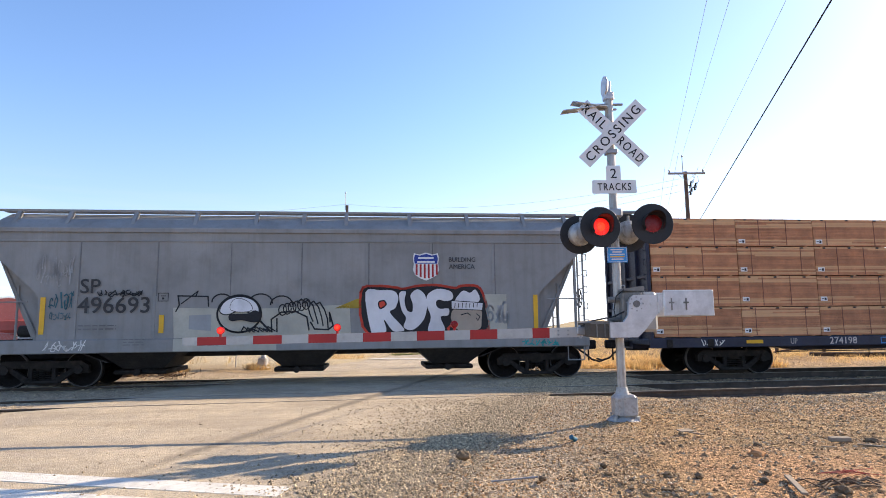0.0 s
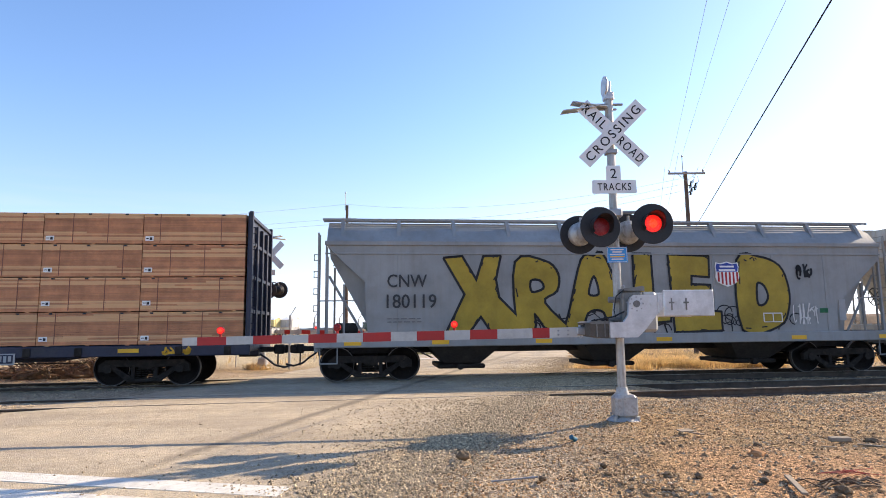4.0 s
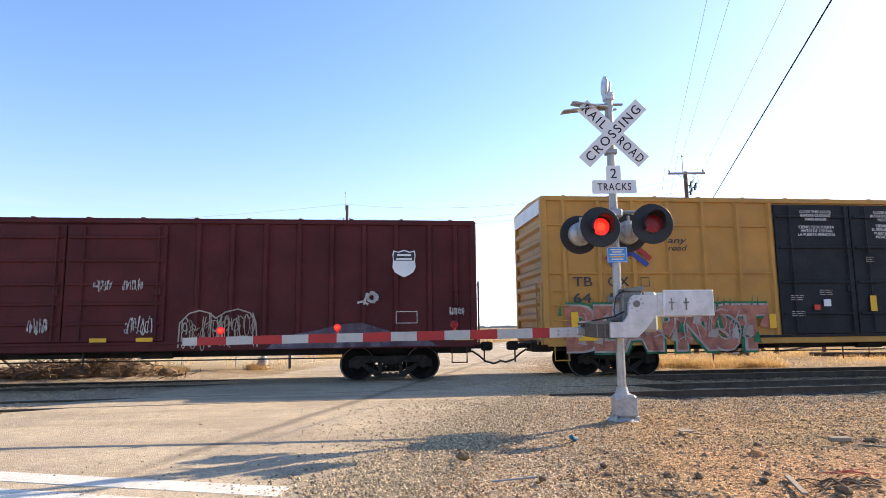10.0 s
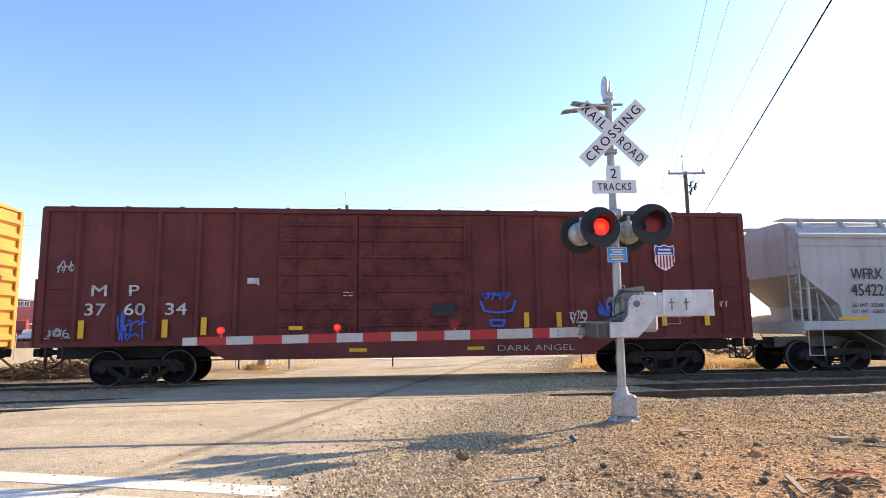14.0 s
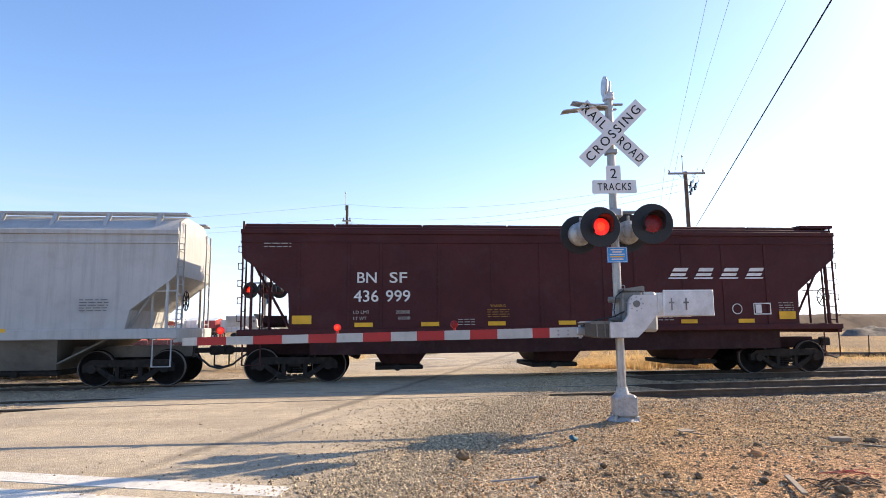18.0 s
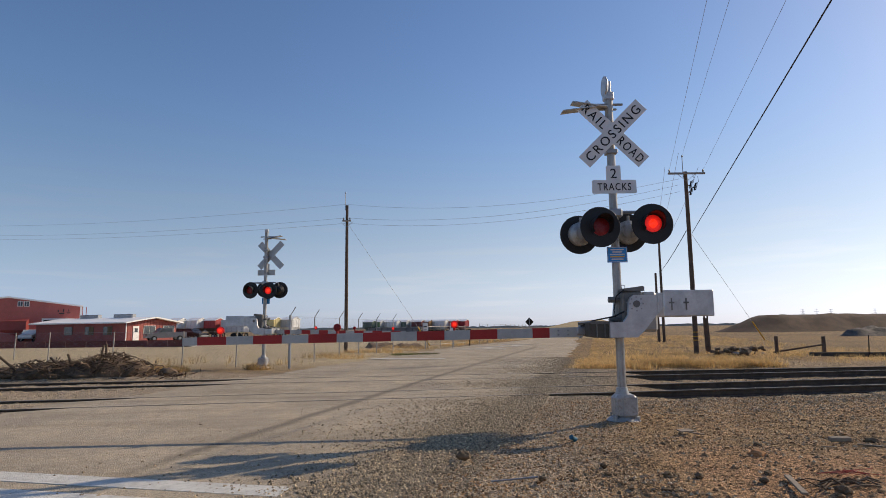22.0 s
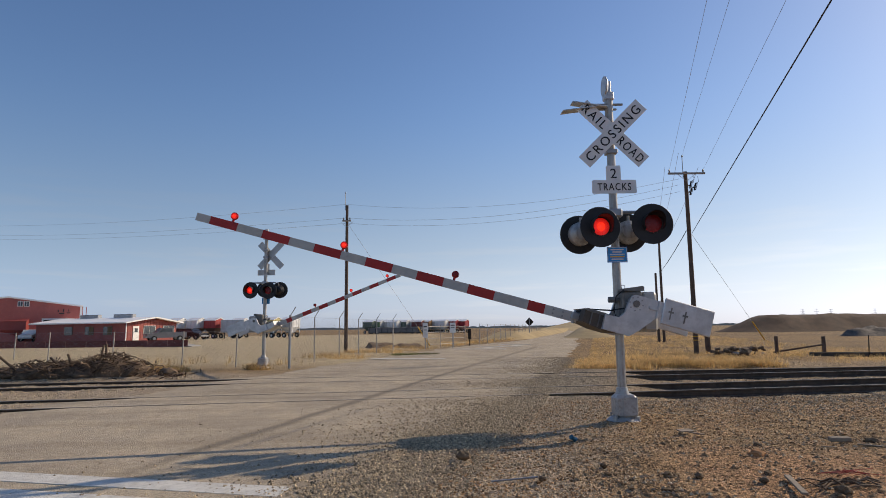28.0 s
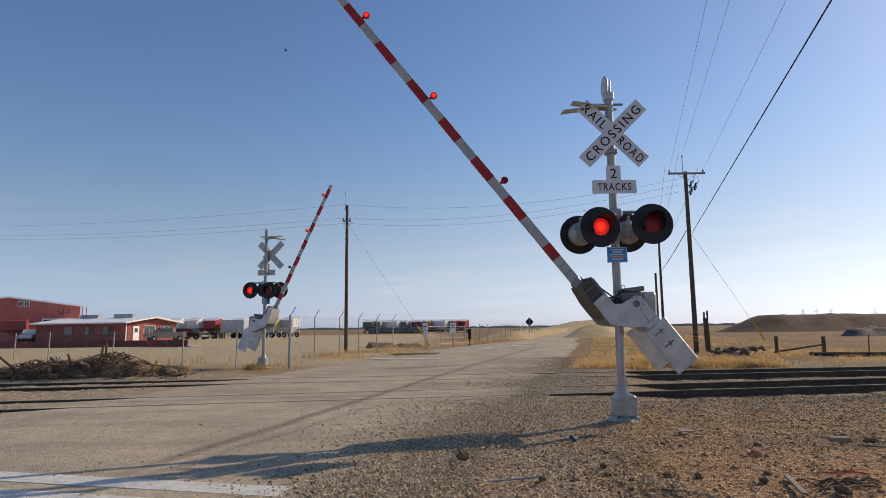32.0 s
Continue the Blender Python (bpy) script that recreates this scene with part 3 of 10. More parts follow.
def merged_wheelset():
    me = WHEELSET.copy()
    me.name = "wheelset"
    bm = bmesh.new()
    bm.from_mesh(me)
    n = len(bm.faces)
    bm.from_mesh(TREADS)
    bm.faces.ensure_lookup_table()
    for f in bm.faces[n:]:
        f.material_index = 1
    bm.to_mesh(me)
    bm.free()
    me.materials.append(TREAD)
    return me


G_MERGED = merged_wheelset()
COUPLER = (G().box(-0.1, 0.55, -0.08, 0.08, 0.80, 0.94, 0.02).box(0.5, 0.85, -0.17, 0.05, 0.74, 1.0, 0.04)
           .box(0.72, 0.93, 0.03, 0.17, 0.76, 0.98, 0.03).box(0.6, 0.64, -0.02, 0.02, 0.4, 0.76)).mesh("coupler", STEEL_DARK)
HOSE = G().tube([(0.1, -0.35, 0.75), (0.3, -0.37, 0.62), (0.5, -0.35, 0.45), (0.75, -0.3, 0.38), (0.95, -0.22, 0.44)], 0.028, 8).mesh("air_hose", BLACK)


def coupler_ends(car, half, reach=0.75):
    for s in (0, 180):
        m = pose(half if s == 0 else -half, 0, 0, 0, 0, s)
        k = part("coupler", COUPLER, None, car, m=m)
        k.scale = (reach / 0.88, 1, 1)
        part("air_hose", HOSE, None, car, m=m)
        part("draft_box", G().box(-0.5, 0.02, -0.25, 0.25, 0.68, 1.02, 0.02), STEEL_DARK, car, m=m)


def ladder(car, x, z0, z1, y, paint, wide=0.42, step=0.38):
    g = G()
    for dx in (0, wide):
        g.box(x + dx - 0.02, x + dx + 0.02, y - 0.03, y + 0.02, z0, z1)
    z = z0 + 0.1
    while z < z1:
        g.cyl((x, y - 0.02, z), (x + wide, y - 0.02, z), 0.012, 0.012, 6)
        z += step
    return part("ladder", g, paint, car)


def ladder_across(car, x, y0, y1, z0, z1, paint, step=0.38):
    g = G()
    for y in (y0, y1):
        g.box(x - 0.02, x + 0.02, y - 0.02, y + 0.02, z0, z1)
    z = z0 + 0.1
    while z < z1:
        g.cyl((x, y0, z), (x, y1, z), 0.012, 0.012, 6)
        z += step
    return part("end_ladder", g, paint, car)


def grabs(car, x, zs, y, paint, out=0.07):
    for z in zs:
        g = G().tube([(x, y, z + 0.08), (x + out, y, z + 0.08), (x + out, y, z - 0.08), (x, y, z - 0.08)], 0.012, 6)
        part("grab_iron", g, paint, car)


def brake_wheel(car, x, y, z, paint=BLACK):
    g = G().lathe([(0.25, -0.015), (0.28, 0.0), (0.25, 0.015)], 20, "x", (x, y, z), True)
    for i in range(4):
        a = i * math.pi / 4
        d = Vector((0, 0.26 * math.cos(a), 0.26 * math.sin(a)))
        g.cyl(Vector((x, y, z)) - d, Vector((x, y, z)) + d, 0.015, 0.015, 6)
    part("brake_wheel", g, paint, car)


def marking(car, body, h, x, z, ink, **kw):
    kw.setdefault("off", 0.009)
    return part("lettering", letters(body, h, x, z, YF - kw.pop("proud", 0.036), **kw), ink, car)


def small_print(car, x, z, w, h, lines, ink, proud=0.036, seed=1):
    """Unreadable stencil lines, as bars."""
    r = random.Random(seed)
    g = G()
    for i in range(lines):
        zz = z - i * h * 1.7
        xx = x
        while xx < x + w:
            l = r.uniform(0.08, 0.2)
            g.box(xx, min(xx + l, x + w), YF - proud - 0.002, YF - proud, zz, zz + h * 0.55)
            xx += l + 0.04
    part("stencil", g, {"dark_stencil": INK_FINE, "white_stencil": INK_FINE_WHITE}.get(ink.name, ink), car)


def shield(car, x, z, w, h, proud=0.036, top=BLUE, stripes=True, field=WHITE):
    y = YF - proud
    def outline(k, dz=0.0):
        return [(x + a * w * k / 2, z + b * h * k / 2 + dz) for a, b in
                ((-1, 0.62), (-0.92, 0.95), (-0.5, 0.85), (0, 1), (0.5, 0.85), (0.92, 0.95), (1, 0.62), (0.94, 0.2), (1, -0.25), (0.82, -0.62), (0.4, -0.85), (0, -1), (-0.4, -0.85), (-0.82, -0.62), (-1, -0.25), (-0.94, 0.2))]
    s = part("emblem", sheet(outline(1.0), y), field, car, "shield-shaped railway emblem")
    g = G().prism([(x + a * w * 0.46, z + b * h * 0.46) for a, b in ((-1, 0.62), (-0.9, 0.92), (-0.5, 0.84), (0, 0.98), (0.5, 0.84), (0.9, 0.92), (1, 0.62), (0.94, 0.22), (-0.94, 0.22))], y - 0.006, y - 0.002)
    part("emblem_top", g, top, s)
    if stripes:
        g = G()
        for i in range(6):
            xx = x - w * 0.40 + i * w * 0.155
            drop = 0.62 + 0.3 * (1 - abs((i - 2.5) / 2.6) ** 2)
            g.box(xx, xx + w * 0.075, y - 0.006, y - 0.002, z - h * 0.46 * drop, z + h * 0.08)
        part("emblem_stripes", g, RED, s)
    g = G()
    for dz, ww in ((0.30, 0.6), (0.16, 0.68)):
        g.box(x - w * ww / 2, x + w * ww / 2, y - 0.010, y - 0.006, z + h * dz - 0.025, z + h * dz + 0.025)
    part("emblem_bar", g, WHITE, s)


def hopper_car(label, s0, paint, half, span, eave, roof_z, run_z, right, sill, bays, ribs, under, posts, seed,
               left=None, rib_depth=0.012, outlet=0.5, inner=None):
    """A covered hopper car. right: the end's outline from the eave down to the sill, as (x, z)."""
    car = thing("covered_hopper_car", label, "railcar", on_track(s0), "cars of the freight train")
    cars.append((car, s0))
    left = left or [(-x, z) for x, z in right]
    poly = [p for p in left[::-1]] + [p for p in right]
    body = G().prism(poly, -HALF, HALF)
    part("body", body, paint, car)
    if inner:
        # narrower hopper ends behind the cut-back side sheets
        part("hopper_end", G().prism([(-x, z) for x, z in inner][::-1] + inner, -HALF + 0.3, HALF - 0.3), paint, car)
    # top chord and roof
    if run_z:
        roof_z = run_z - 0.07
    xr, xl = right[0][0], left[0][0]
    for s in (-1, 1):
        g = G().box(xl, xr, s * (HALF + 0.02) - 0.03, s * (HALF + 0.02) + 0.03, eave - 0.10, eave + 0.02, 0.012)
        g.box(xl, xr, s * (HALF + 0.008) - 0.02, s * (HALF + 0.008) + 0.02, eave - 0.34, eave - 0.30, 0.008)
        part("top_chord", g, paint, car)
    part("roof", G().prism([(-HALF, eave), (-1.3, eave + (roof_z - eave) * 0.55), (-0.82, roof_z), (0.82, roof_z), (1.3, eave + (roof_z - eave) * 0.55), (HALF, eave)], xl + 0.05, xr - 0.05, "yz"), paint, car)
    nh = 8
    for i in range(nh):
        x = xl + 1.0 + (xr - xl - 2.0) * (i + 0.5) / nh
        part("roof_hatch", G().box(x - 0.75, x + 0.75, -0.4, 0.4, roof_z - 0.02, roof_z + 0.05, 0.03), paint, car)
    if run_z:
        for s in (-1, 1):
            w = part("running_board", G().box(xl - 0.1, xr + 0.05, s * 1.16 - 0.02, s * 1.16 + 0.02, run_z - 0.06, run_z), paint, car)
            g = G()
            for k in range(5):
                g.box(xl - 0.1, xr + 0.05, s * (0.72 + k * 0.09) - 0.02, s * (0.72 + k * 0.09) + 0.02, run_z - 0.03, run_z)
            part("grating", g, paint, w)
            for x in posts:
                part("board_bracket", G().prism([(s * 1.53, eave), (s * 1.18, run_z - 0.05), (s * 1.06, run_z - 0.05), (s * 1.36, eave + 0.02)], x - 0.05, x + 0.05, "yz"), paint, car)
    for x in ribs:
        for s in (-1, 1):
            y0, y1 = sorted((s * HALF, s * (HALF + rib_depth)))
            part("side_post", G().box(x - 0.035, x + 0.035, y0, y1, right[-1][1], eave - 0.34, 0.004), paint, car)
    # sills and underframe
    for s in (-1, 1):
        part("side_sill", G().box(-half, half, s * (HALF + 0.015) - 0.05, s * (HALF + 0.015) + 0.05, sill[0], sill[1], 0.02), paint, car)
    part("centre_sill", G().box(-half, half, -0.3, 0.3, 0.72, 1.02), under, car)
    for s in (-1, 1):
        x = s * (half - 0.06)
        part("end_sill", G().box(x - 0.06, x + 0.06, -HALF, HALF, sill[0] - 0.1, sill[1], 0.02), paint, car)
        g = G()
        for k in range(7):
            xx = s * (half - 0.2 - k * 0.12)
            g.box(xx - 0.02, xx + 0.02, -1.45, 1.45, sill[1] - 0.04, sill[1] + 0.01)
        part("end_platform", g, under, car)
        zt = right[0][1] if run_z else eave
        ladder_across(car, s * (half - 0.08), -1.5, -1.05, sill[1], zt + 0.25, paint)
        ladder_across(car, s * (half - 0.08), 1.05, 1.5, sill[1], zt + 0.25, paint)
        for y in (-1.5, 1.5):
            part("end_post", G().box(s * (half - 0.32) - 0.03, s * (half - 0.32) + 0.03, y - 0.04, y + 0.04, sill[1], eave - 0.4), paint, car)
        part("end_brace", G().cyl((s * (half - 1.3), -1.3, sill[1]), (s * (half - 0.35), -1.3, eave - 0.9), 0.035, 0.035, 8), paint, car)
        part("end_brace", G().cyl((s * (half - 0.75), -1.3, sill[1]), (s * (half - 0.75), -1.3, 2.6), 0.03, 0.03, 8), paint, car)
        part("hand_rail", G().tube([(s * (half - 1.1), -1.52, sill[1] + 0.95), (s * (half - 0.08), -1.52, sill[1] + 0.95)], 0.018, 6), paint, car)
        grabs(car, s * (half - 0.06), [sill[1] + 0.3 + 0.45 * k for k in range(5)], -1.5, paint, 0.09 * s)
        part("step", G().tube([(s * (half - 0.6), -1.6, sill[0]), (s * (half - 0.6), -1.6, 0.52), (s * (half - 0.15), -1.6, 0.52), (s * (half - 0.15), -1.6, sill[0])], 0.018, 6), paint, car)
        # inclined end plates of the end bays
        part("end_slope_sheet", G().prism([(s * right[-1][0], sill[1]), (s * (right[-1][0] - 0.08), sill[1]), (s * (span / 2 - 1.7), 0.62), (s * (span / 2 - 1.62), 0.62)], -1.25, 1.25), under, car)
    brake_wheel(car, half - 0.02, -0.95, 2.2)
    part("brake_cylinder", G().cyl((-half + 0.5, -0.6, sill[1] + 0.22), (-half + 1.1, -0.6, sill[1] + 0.22), 0.16, 0.16, 14), under, car)
    for x in bays:
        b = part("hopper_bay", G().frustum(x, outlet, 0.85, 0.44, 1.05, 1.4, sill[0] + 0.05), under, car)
        part("outlet_gate", G().box(x - outlet - 0.2, x + outlet + 0.1, -0.95, 0.95, 0.30, 0.42, 0.02).cyl((x - 0.7, -0.95, 0.36), (x + 0.6, -0.95, 0.36), 0.035, 0.035, 8).cyl((x - 0.1, -1.1, 0.36), (x - 0.1, -0.9, 0.36), 0.09, 0.09, 10), STEEL_DARK, b)
    bogie(car, -span / 2, s0)
    bogie(car, span / 2, s0)
    coupler_ends(car, half)
    return car


def reflectors(car, xs, z, w=0.42, h=0.11, proud=0.07, colour=YELLOW):
    for x in xs:
        part("reflector", G().box(x - w / 2, x + w / 2, YF - proud - 0.004, YF - proud, z, z + h), colour, car)


def bubble(car, body, h, x, z, width, fill, edge, halo=None, off=0.035, proud=0.02, shear=0.0, label="spray-painted letters", spacing=1.0):
    """Fat outlined spray letters."""
    kw = dict(width=width, shear=shear, spacing=spacing)
    if halo:
        part("graffiti_halo", letters(body, h, x, z, YF - proud, off=off + 0.055, **kw), halo, car)
    a = part("graffiti", letters(body, h, x, z, YF - proud - 0.004, off=off + 0.02, **kw), edge, car, label)
    part("graffiti_fill", letters(body, h, x, z, YF - proud - 0.008, off=off - 0.012, **kw), fill, a)
    return a


def rounded(pts, n=4):
    """A closed outline drawn as a smooth curve through its corners."""
    out, m = [], len(pts)
    for i in range(m):
        p0, p1, p2, p3 = (Vector((*pts[(i + j) % m], 0)) for j in (-1, 0, 1, 2))
        for k in range(n):
            t = k / n
            q = 0.5 * (2 * p1 + (p2 - p0) * t + (2 * p0 - 5 * p1 + 4 * p2 - p3) * t * t + (3 * p1 - p0 - 3 * p2 + p3) * t ** 3)
            out.append((q.x, q.y))
    return out


def painted(car, pts, fill, edge, w, proud, halo=None, halo_w=0.0, soft=True, label="", holes=()):
    """A sprayed letter: filled outline with a thick edge line, and counters in another colour."""
    o = rounded(pts) if soft else list(pts)
    loop = o + o[:2]
    if halo:
        part("graffiti_halo", stroke(loop, halo_w, YF - proud), halo, car)
    a = part("graffiti", stroke(loop, w, YF - proud - 0.003), edge, car, label)
    part("graffiti_fill", sheet(o, YF - proud - 0.005), fill, a)
    for h_pts, h_fill in holes:
        hp = rounded(h_pts)
        part("graffiti_counter", sheet(hp, YF - proud - 0.009), h_fill, a)
        part("graffiti_line", stroke(hp + hp[:2], w * 0.5, YF - proud - 0.013), edge, a)
    return a


def add_top_rust(m, z0, z1, strength):
    """Rust that has run down in streaks from the roof seam."""
    nt = m.node_tree
    L = nt.links.new
    b = nt.nodes["Principled BSDF"]
    old = b.inputs["Base Color"].links[0].from_socket
    tc = nt.nodes.new("ShaderNodeTexCoord")
    sp = nt.nodes.new("ShaderNodeSeparateXYZ")
    L(tc.outputs["Object"], sp.inputs[0])
    mp = nt.nodes.new("ShaderNodeMapping")
    mp.inputs["Scale"].default_value = (2.6, 2.6, 0.5)
    L(tc.outputs["Object"], mp.inputs[0])
    n = nd(nt, "ShaderNodeTexNoise", Scale=1.6, Detail=9.0, Roughness=0.75)
    L(mp.outputs[0], n.inputs["Vector"])
    up = nd(nt, "ShaderNodeMapRange", From_Min=z0, From_Max=z1, To_Min=-0.28, To_Max=0.10)
    L(sp.outputs[2], up.inputs[0])
    ad = nt.nodes.new("ShaderNodeMath")
    L(n.outputs[0], ad.inputs[0])
    L(up.outputs[0], ad.inputs[1])
    r = nd(nt, "ShaderNodeMapRange", From_Min=0.47, From_Max=0.60, To_Min=0.0, To_Max=strength)
    L(ad.outputs[0], r.inputs[0])
    cap = nd(nt, "ShaderNodeMapRange", From_Min=4.03, From_Max=4.07, To_Min=1.0, To_Max=0.12)
    L(sp.outputs[2], cap.inputs[0])
    mu = nt.nodes.new("ShaderNodeMath")
    mu.operation = "MULTIPLY"
    L(r.outputs[0], mu.inputs[0])
    L(cap.outputs[0], mu.inputs[1])
    x = nt.nodes.new("ShaderNodeMix")
    x.data_type = "RGBA"
    L(mu.outputs[0], x.inputs[0])
    L(old, x.inputs[6])
    x.inputs[7].default_value = (0.25, 0.125, 0.062, 1)
    L(x.outputs[2], b.inputs["Base Color"])


def build_hoppers():
    add_top_rust(RUSTYCAR, 2.2, 4.1, 0.85)
    add_top_rust(WHITECAR, 1.5, 4.4, 0.12)
    # --- grey three-bay hopper with the silver piece
    right = [(7.62, 4.03), (7.58, 3.42), (6.52, 2.44), (6.40, 2.28), (6.38, 1.22)]
    inner = [(7.58, 3.98), (7.56, 3.32), (6.66, 1.3), (6.6, 1.22)]
    c = hopper_car("grey three-bay covered hopper car with silver graffiti", -3.84, GREYCAR, 7.77, 12.9, 4.03, 4.28, 4.6, right,
                   (0.88, 1.22), (-4.05, 0.0, 4.05), [-5.5, -3.62, -1.8, 0.0, 1.75, 3.45, 5.15], UNDER, [-7.2, -5.93, -4.31, -2.75, -1.2, 0.05, 1.18, 2.9, 4.5, 6.1, 7.3], 1, rib_depth=0.012, inner=inner)
    marking(c, "SP", 0.36, -5.40, 2.38, INK)
    marking(c, "496693", 0.40, -5.44, 1.88, INK, width=1.72)
    small_print(c, -5.4, 1.55, 0.9, 0.05, 2, INK, seed=3)
    small_print(c, -4.3, 1.2, 0.5, 0.04, 3, INK, 0.07, seed=4)
    small_print(c, -2.5, 1.1, 0.5, 0.04, 2, INK, 0.07, seed=5)
    shield(c, 3.32, 3.05, 0.70, 0.76)
    marking(c, "BUILDING", 0.12, 3.94, 3.18, INK, width=0.72)
    marking(c, "AMERICA", 0.12, 3.94, 2.99, INK, width=0.70)
    part("patch", sheet([(-3.1, 1.14), (-3.15, 2.0), (-1.2, 1.95), (1.3, 2.05), (1.35, 1.14)], YF - 0.014), G_PALE, c, "pale buff paint patch")
    part("patch", sheet([(0.9, 1.95), (1.5, 2.2), (1.8, 2.2), (1.75, 1.95)], YF - 0.014), G_YELLOW, c)
    part("patch", sheet([(4.9, 1.3), (4.9, 2.3), (5.5, 2.3), (5.5, 1.3)], YF - 0.014), G_PALE, c)
    part("patch", G().box(-3.1, -0.55, YF - 0.068, YF - 0.065, 0.90, 1.21), G_PALE, c)
    # a round painted shape with a pale dome, and a row of looped black lines
    disc = [(-1.51 + 0.52 * math.cos(a * math.pi / 6), 1.83 + 0.45 * math.sin(a * math.pi / 6)) for a in range(12)]
    painted(c, disc, G_PALE, G_BLACK, 0.10, 0.018)
    painted(c, [(-1.98, 1.9), (-1.85, 2.15), (-1.5, 2.26), (-1.15, 2.15), (-1.02, 1.9), (-1.2, 1.86), (-1.5, 1.92), (-1.8, 1.82)], G_SILVER, G_BLACK, 0.05, 0.034)
    painted(c, [(-1.68, 2.15), (-1.5, 2.22), (-1.25, 2.1), (-1.2, 1.92), (-1.5, 1.88), (-1.72, 1.95)], G_WHITE, G_BLACK, 0.025, 0.050)
    painted(c, [(-1.72, 1.8), (-1.3, 1.82), (-1.1, 1.9), (-0.95, 1.75), (-1.1, 1.62), (-1.45, 1.68), (-1.7, 1.66)], G_BLACK, G_BLACK, 0.03, 0.052)
    for k in range(7):
        part("graffiti", stroke([(-1.45 + 0.11 * k, 1.36), (-1.38 + 0.1 * k, 1.5 - 0.03 * (k % 3)), (-1.25 + 0.11 * k, 1.38)], 0.03, YF - 0.056 - 0.0004 * k), G_BLACK, c)
    part("graffiti", stroke([(-1.0, 1.95), (-0.98, 1.65), (-0.72, 1.38)], 0.05, YF - 0.055), G_BLACK, c)
    for x, z, w in ((-1.95, 2.14, 0.25), (-0.98, 2.1, 0.3), (-0.45, 2.06, 0.28)):
        part("graffiti", stroke([(x + w * math.cos(a * 0.35), z + w * 0.8 * math.sin(a * 0.35)) for a in range(10)], 0.035, YF - 0.019), G_BLACK, c)
    for k in range(6):
        cx, cz = -0.42 + 0.12 * k, 1.92 + 0.03 * k
        part("graffiti", stroke([(cx + 0.10 * math.cos(a * 0.55 + 0.3), cz + 0.14 * math.sin(a * 0.55 + 0.3)) for a in range(12)], 0.03, YF - 0.020 - 0.0005 * k), G_BLACK, c)
    for k in range(4):
        part("graffiti", stroke([(-0.05 + 0.16 * k, 2.12 - 0.02 * k), (0.05 + 0.16 * k, 2.2 - 0.03 * k), (0.2 + 0.15 * k, 2.1 - 0.06 * k), (0.28 + 0.15 * k, 1.8 - 0.04 * k), (0.36 + 0.13 * k, 1.62 - 0.06 * k)], 0.035, YF - 0.024 - 0.0005 * k), G_BLACK, c)
    part("graffiti", stroke([(-0.68, 1.36), (-0.70, 1.68), (-0.45, 1.86), (-0.1, 1.88), (0.2, 1.74), (0.26, 1.4)], 0.04, YF - 0.0265), G_BLACK, c)
    part("graffiti", stroke([(-0.55, 1.36), (-0.56, 1.7)], 0.035, YF - 0.027), G_BLACK, c)
    part("graffiti", stroke([(0.3, 1.6), (0.4, 1.42), (0.75, 1.4), (0.88, 1.5), (0.78, 1.85), (0.8, 1.6)], 0.04, YF - 0.0275), G_BLACK, c)
    part("graffiti", stroke([(-3.08, 1.9), (-3.0, 2.06), (-3.04, 2.3), (-2.3, 2.28), (-2.28, 2.03)], 0.035, YF - 0.019), G_BLACK, c)
    part("graffiti", stroke([(-2.95, 2.1), (-2.55, 2.42), (-2.6, 2.3)], 0.03, YF - 0.0195), G_BLACK, c)
    part("patch", sheet([(-2.75, 1.45), (-2.75, 1.8), (-2.2, 1.82), (-2.2, 1.4)], YF - 0.0175), G_GREY, c)
    # silver letters, black rimmed within one red halo, and a plain hat shape
    big = [[(1.71, 2.36), (2.1, 2.42), (2.45, 2.4), (2.58, 2.22), (2.5, 1.95), (2.36, 1.82), (2.73, 1.4), (2.6, 1.33), (2.42, 1.36), (2.2, 1.64), (2.26, 1.34), (2.0, 1.3), (1.86, 1.34)],
           [(2.6, 2.33), (2.78, 2.38), (2.74, 2.15), (2.8, 1.9), (2.94, 1.84), (2.96, 2.05), (2.9, 2.28), (3.08, 2.44), (3.28, 2.3), (3.34, 1.98), (3.24, 1.62), (2.96, 1.37), (2.72, 1.44), (2.78, 1.68), (2.66, 1.9)],
           [(3.36, 2.3), (3.64, 2.45), (3.98, 2.38), (4.04, 2.2), (3.86, 2.12), (3.64, 2.16), (3.58, 2.04), (3.68, 1.92), (3.92, 1.92), (3.9, 1.74), (3.7, 1.7), (3.82, 1.36), (3.6, 1.31), (3.36, 1.34), (3.44, 1.7), (3.34, 2.0)]]
    whole = rounded([(1.62, 2.36), (2.0, 2.5), (2.5, 2.46), (2.7, 2.42), (3.1, 2.5), (3.6, 2.52), (4.1, 2.44), (4.3, 2.5), (4.7, 2.48), (4.86, 2.2), (4.92, 1.9), (4.86, 1.3), (3.4, 1.26), (1.84, 1.26)])
    part("graffiti_halo", stroke(whole + whole[:2], 0.13, YF - 0.016), G_RED, c)
    part("graffiti_halo", sheet(whole, YF - 0.017), G_BLACK, c)
    for pts, hole in zip(big, ([([(2.06, 2.1), (2.2, 2.14), (2.25, 2.03), (2.1, 1.94)], G_RED)], [], [])):
        painted(c, pts, G_SILVER, G_BLACK, 0.07, 0.020, holes=hole, label="silver spray-painted letter")
    part("graffiti_halo", sheet([(3.86, 1.4), (3.98, 1.52), (3.92, 1.3)], YF - 0.024), G_RED, c)
    painted(c, [(4.02, 1.55), (3.98, 1.75), (4.12, 1.92), (4.75, 1.9), (4.8, 1.6), (4.72, 1.36), (4.2, 1.34)], G_TAN, G_BLACK, 0.04, 0.036)
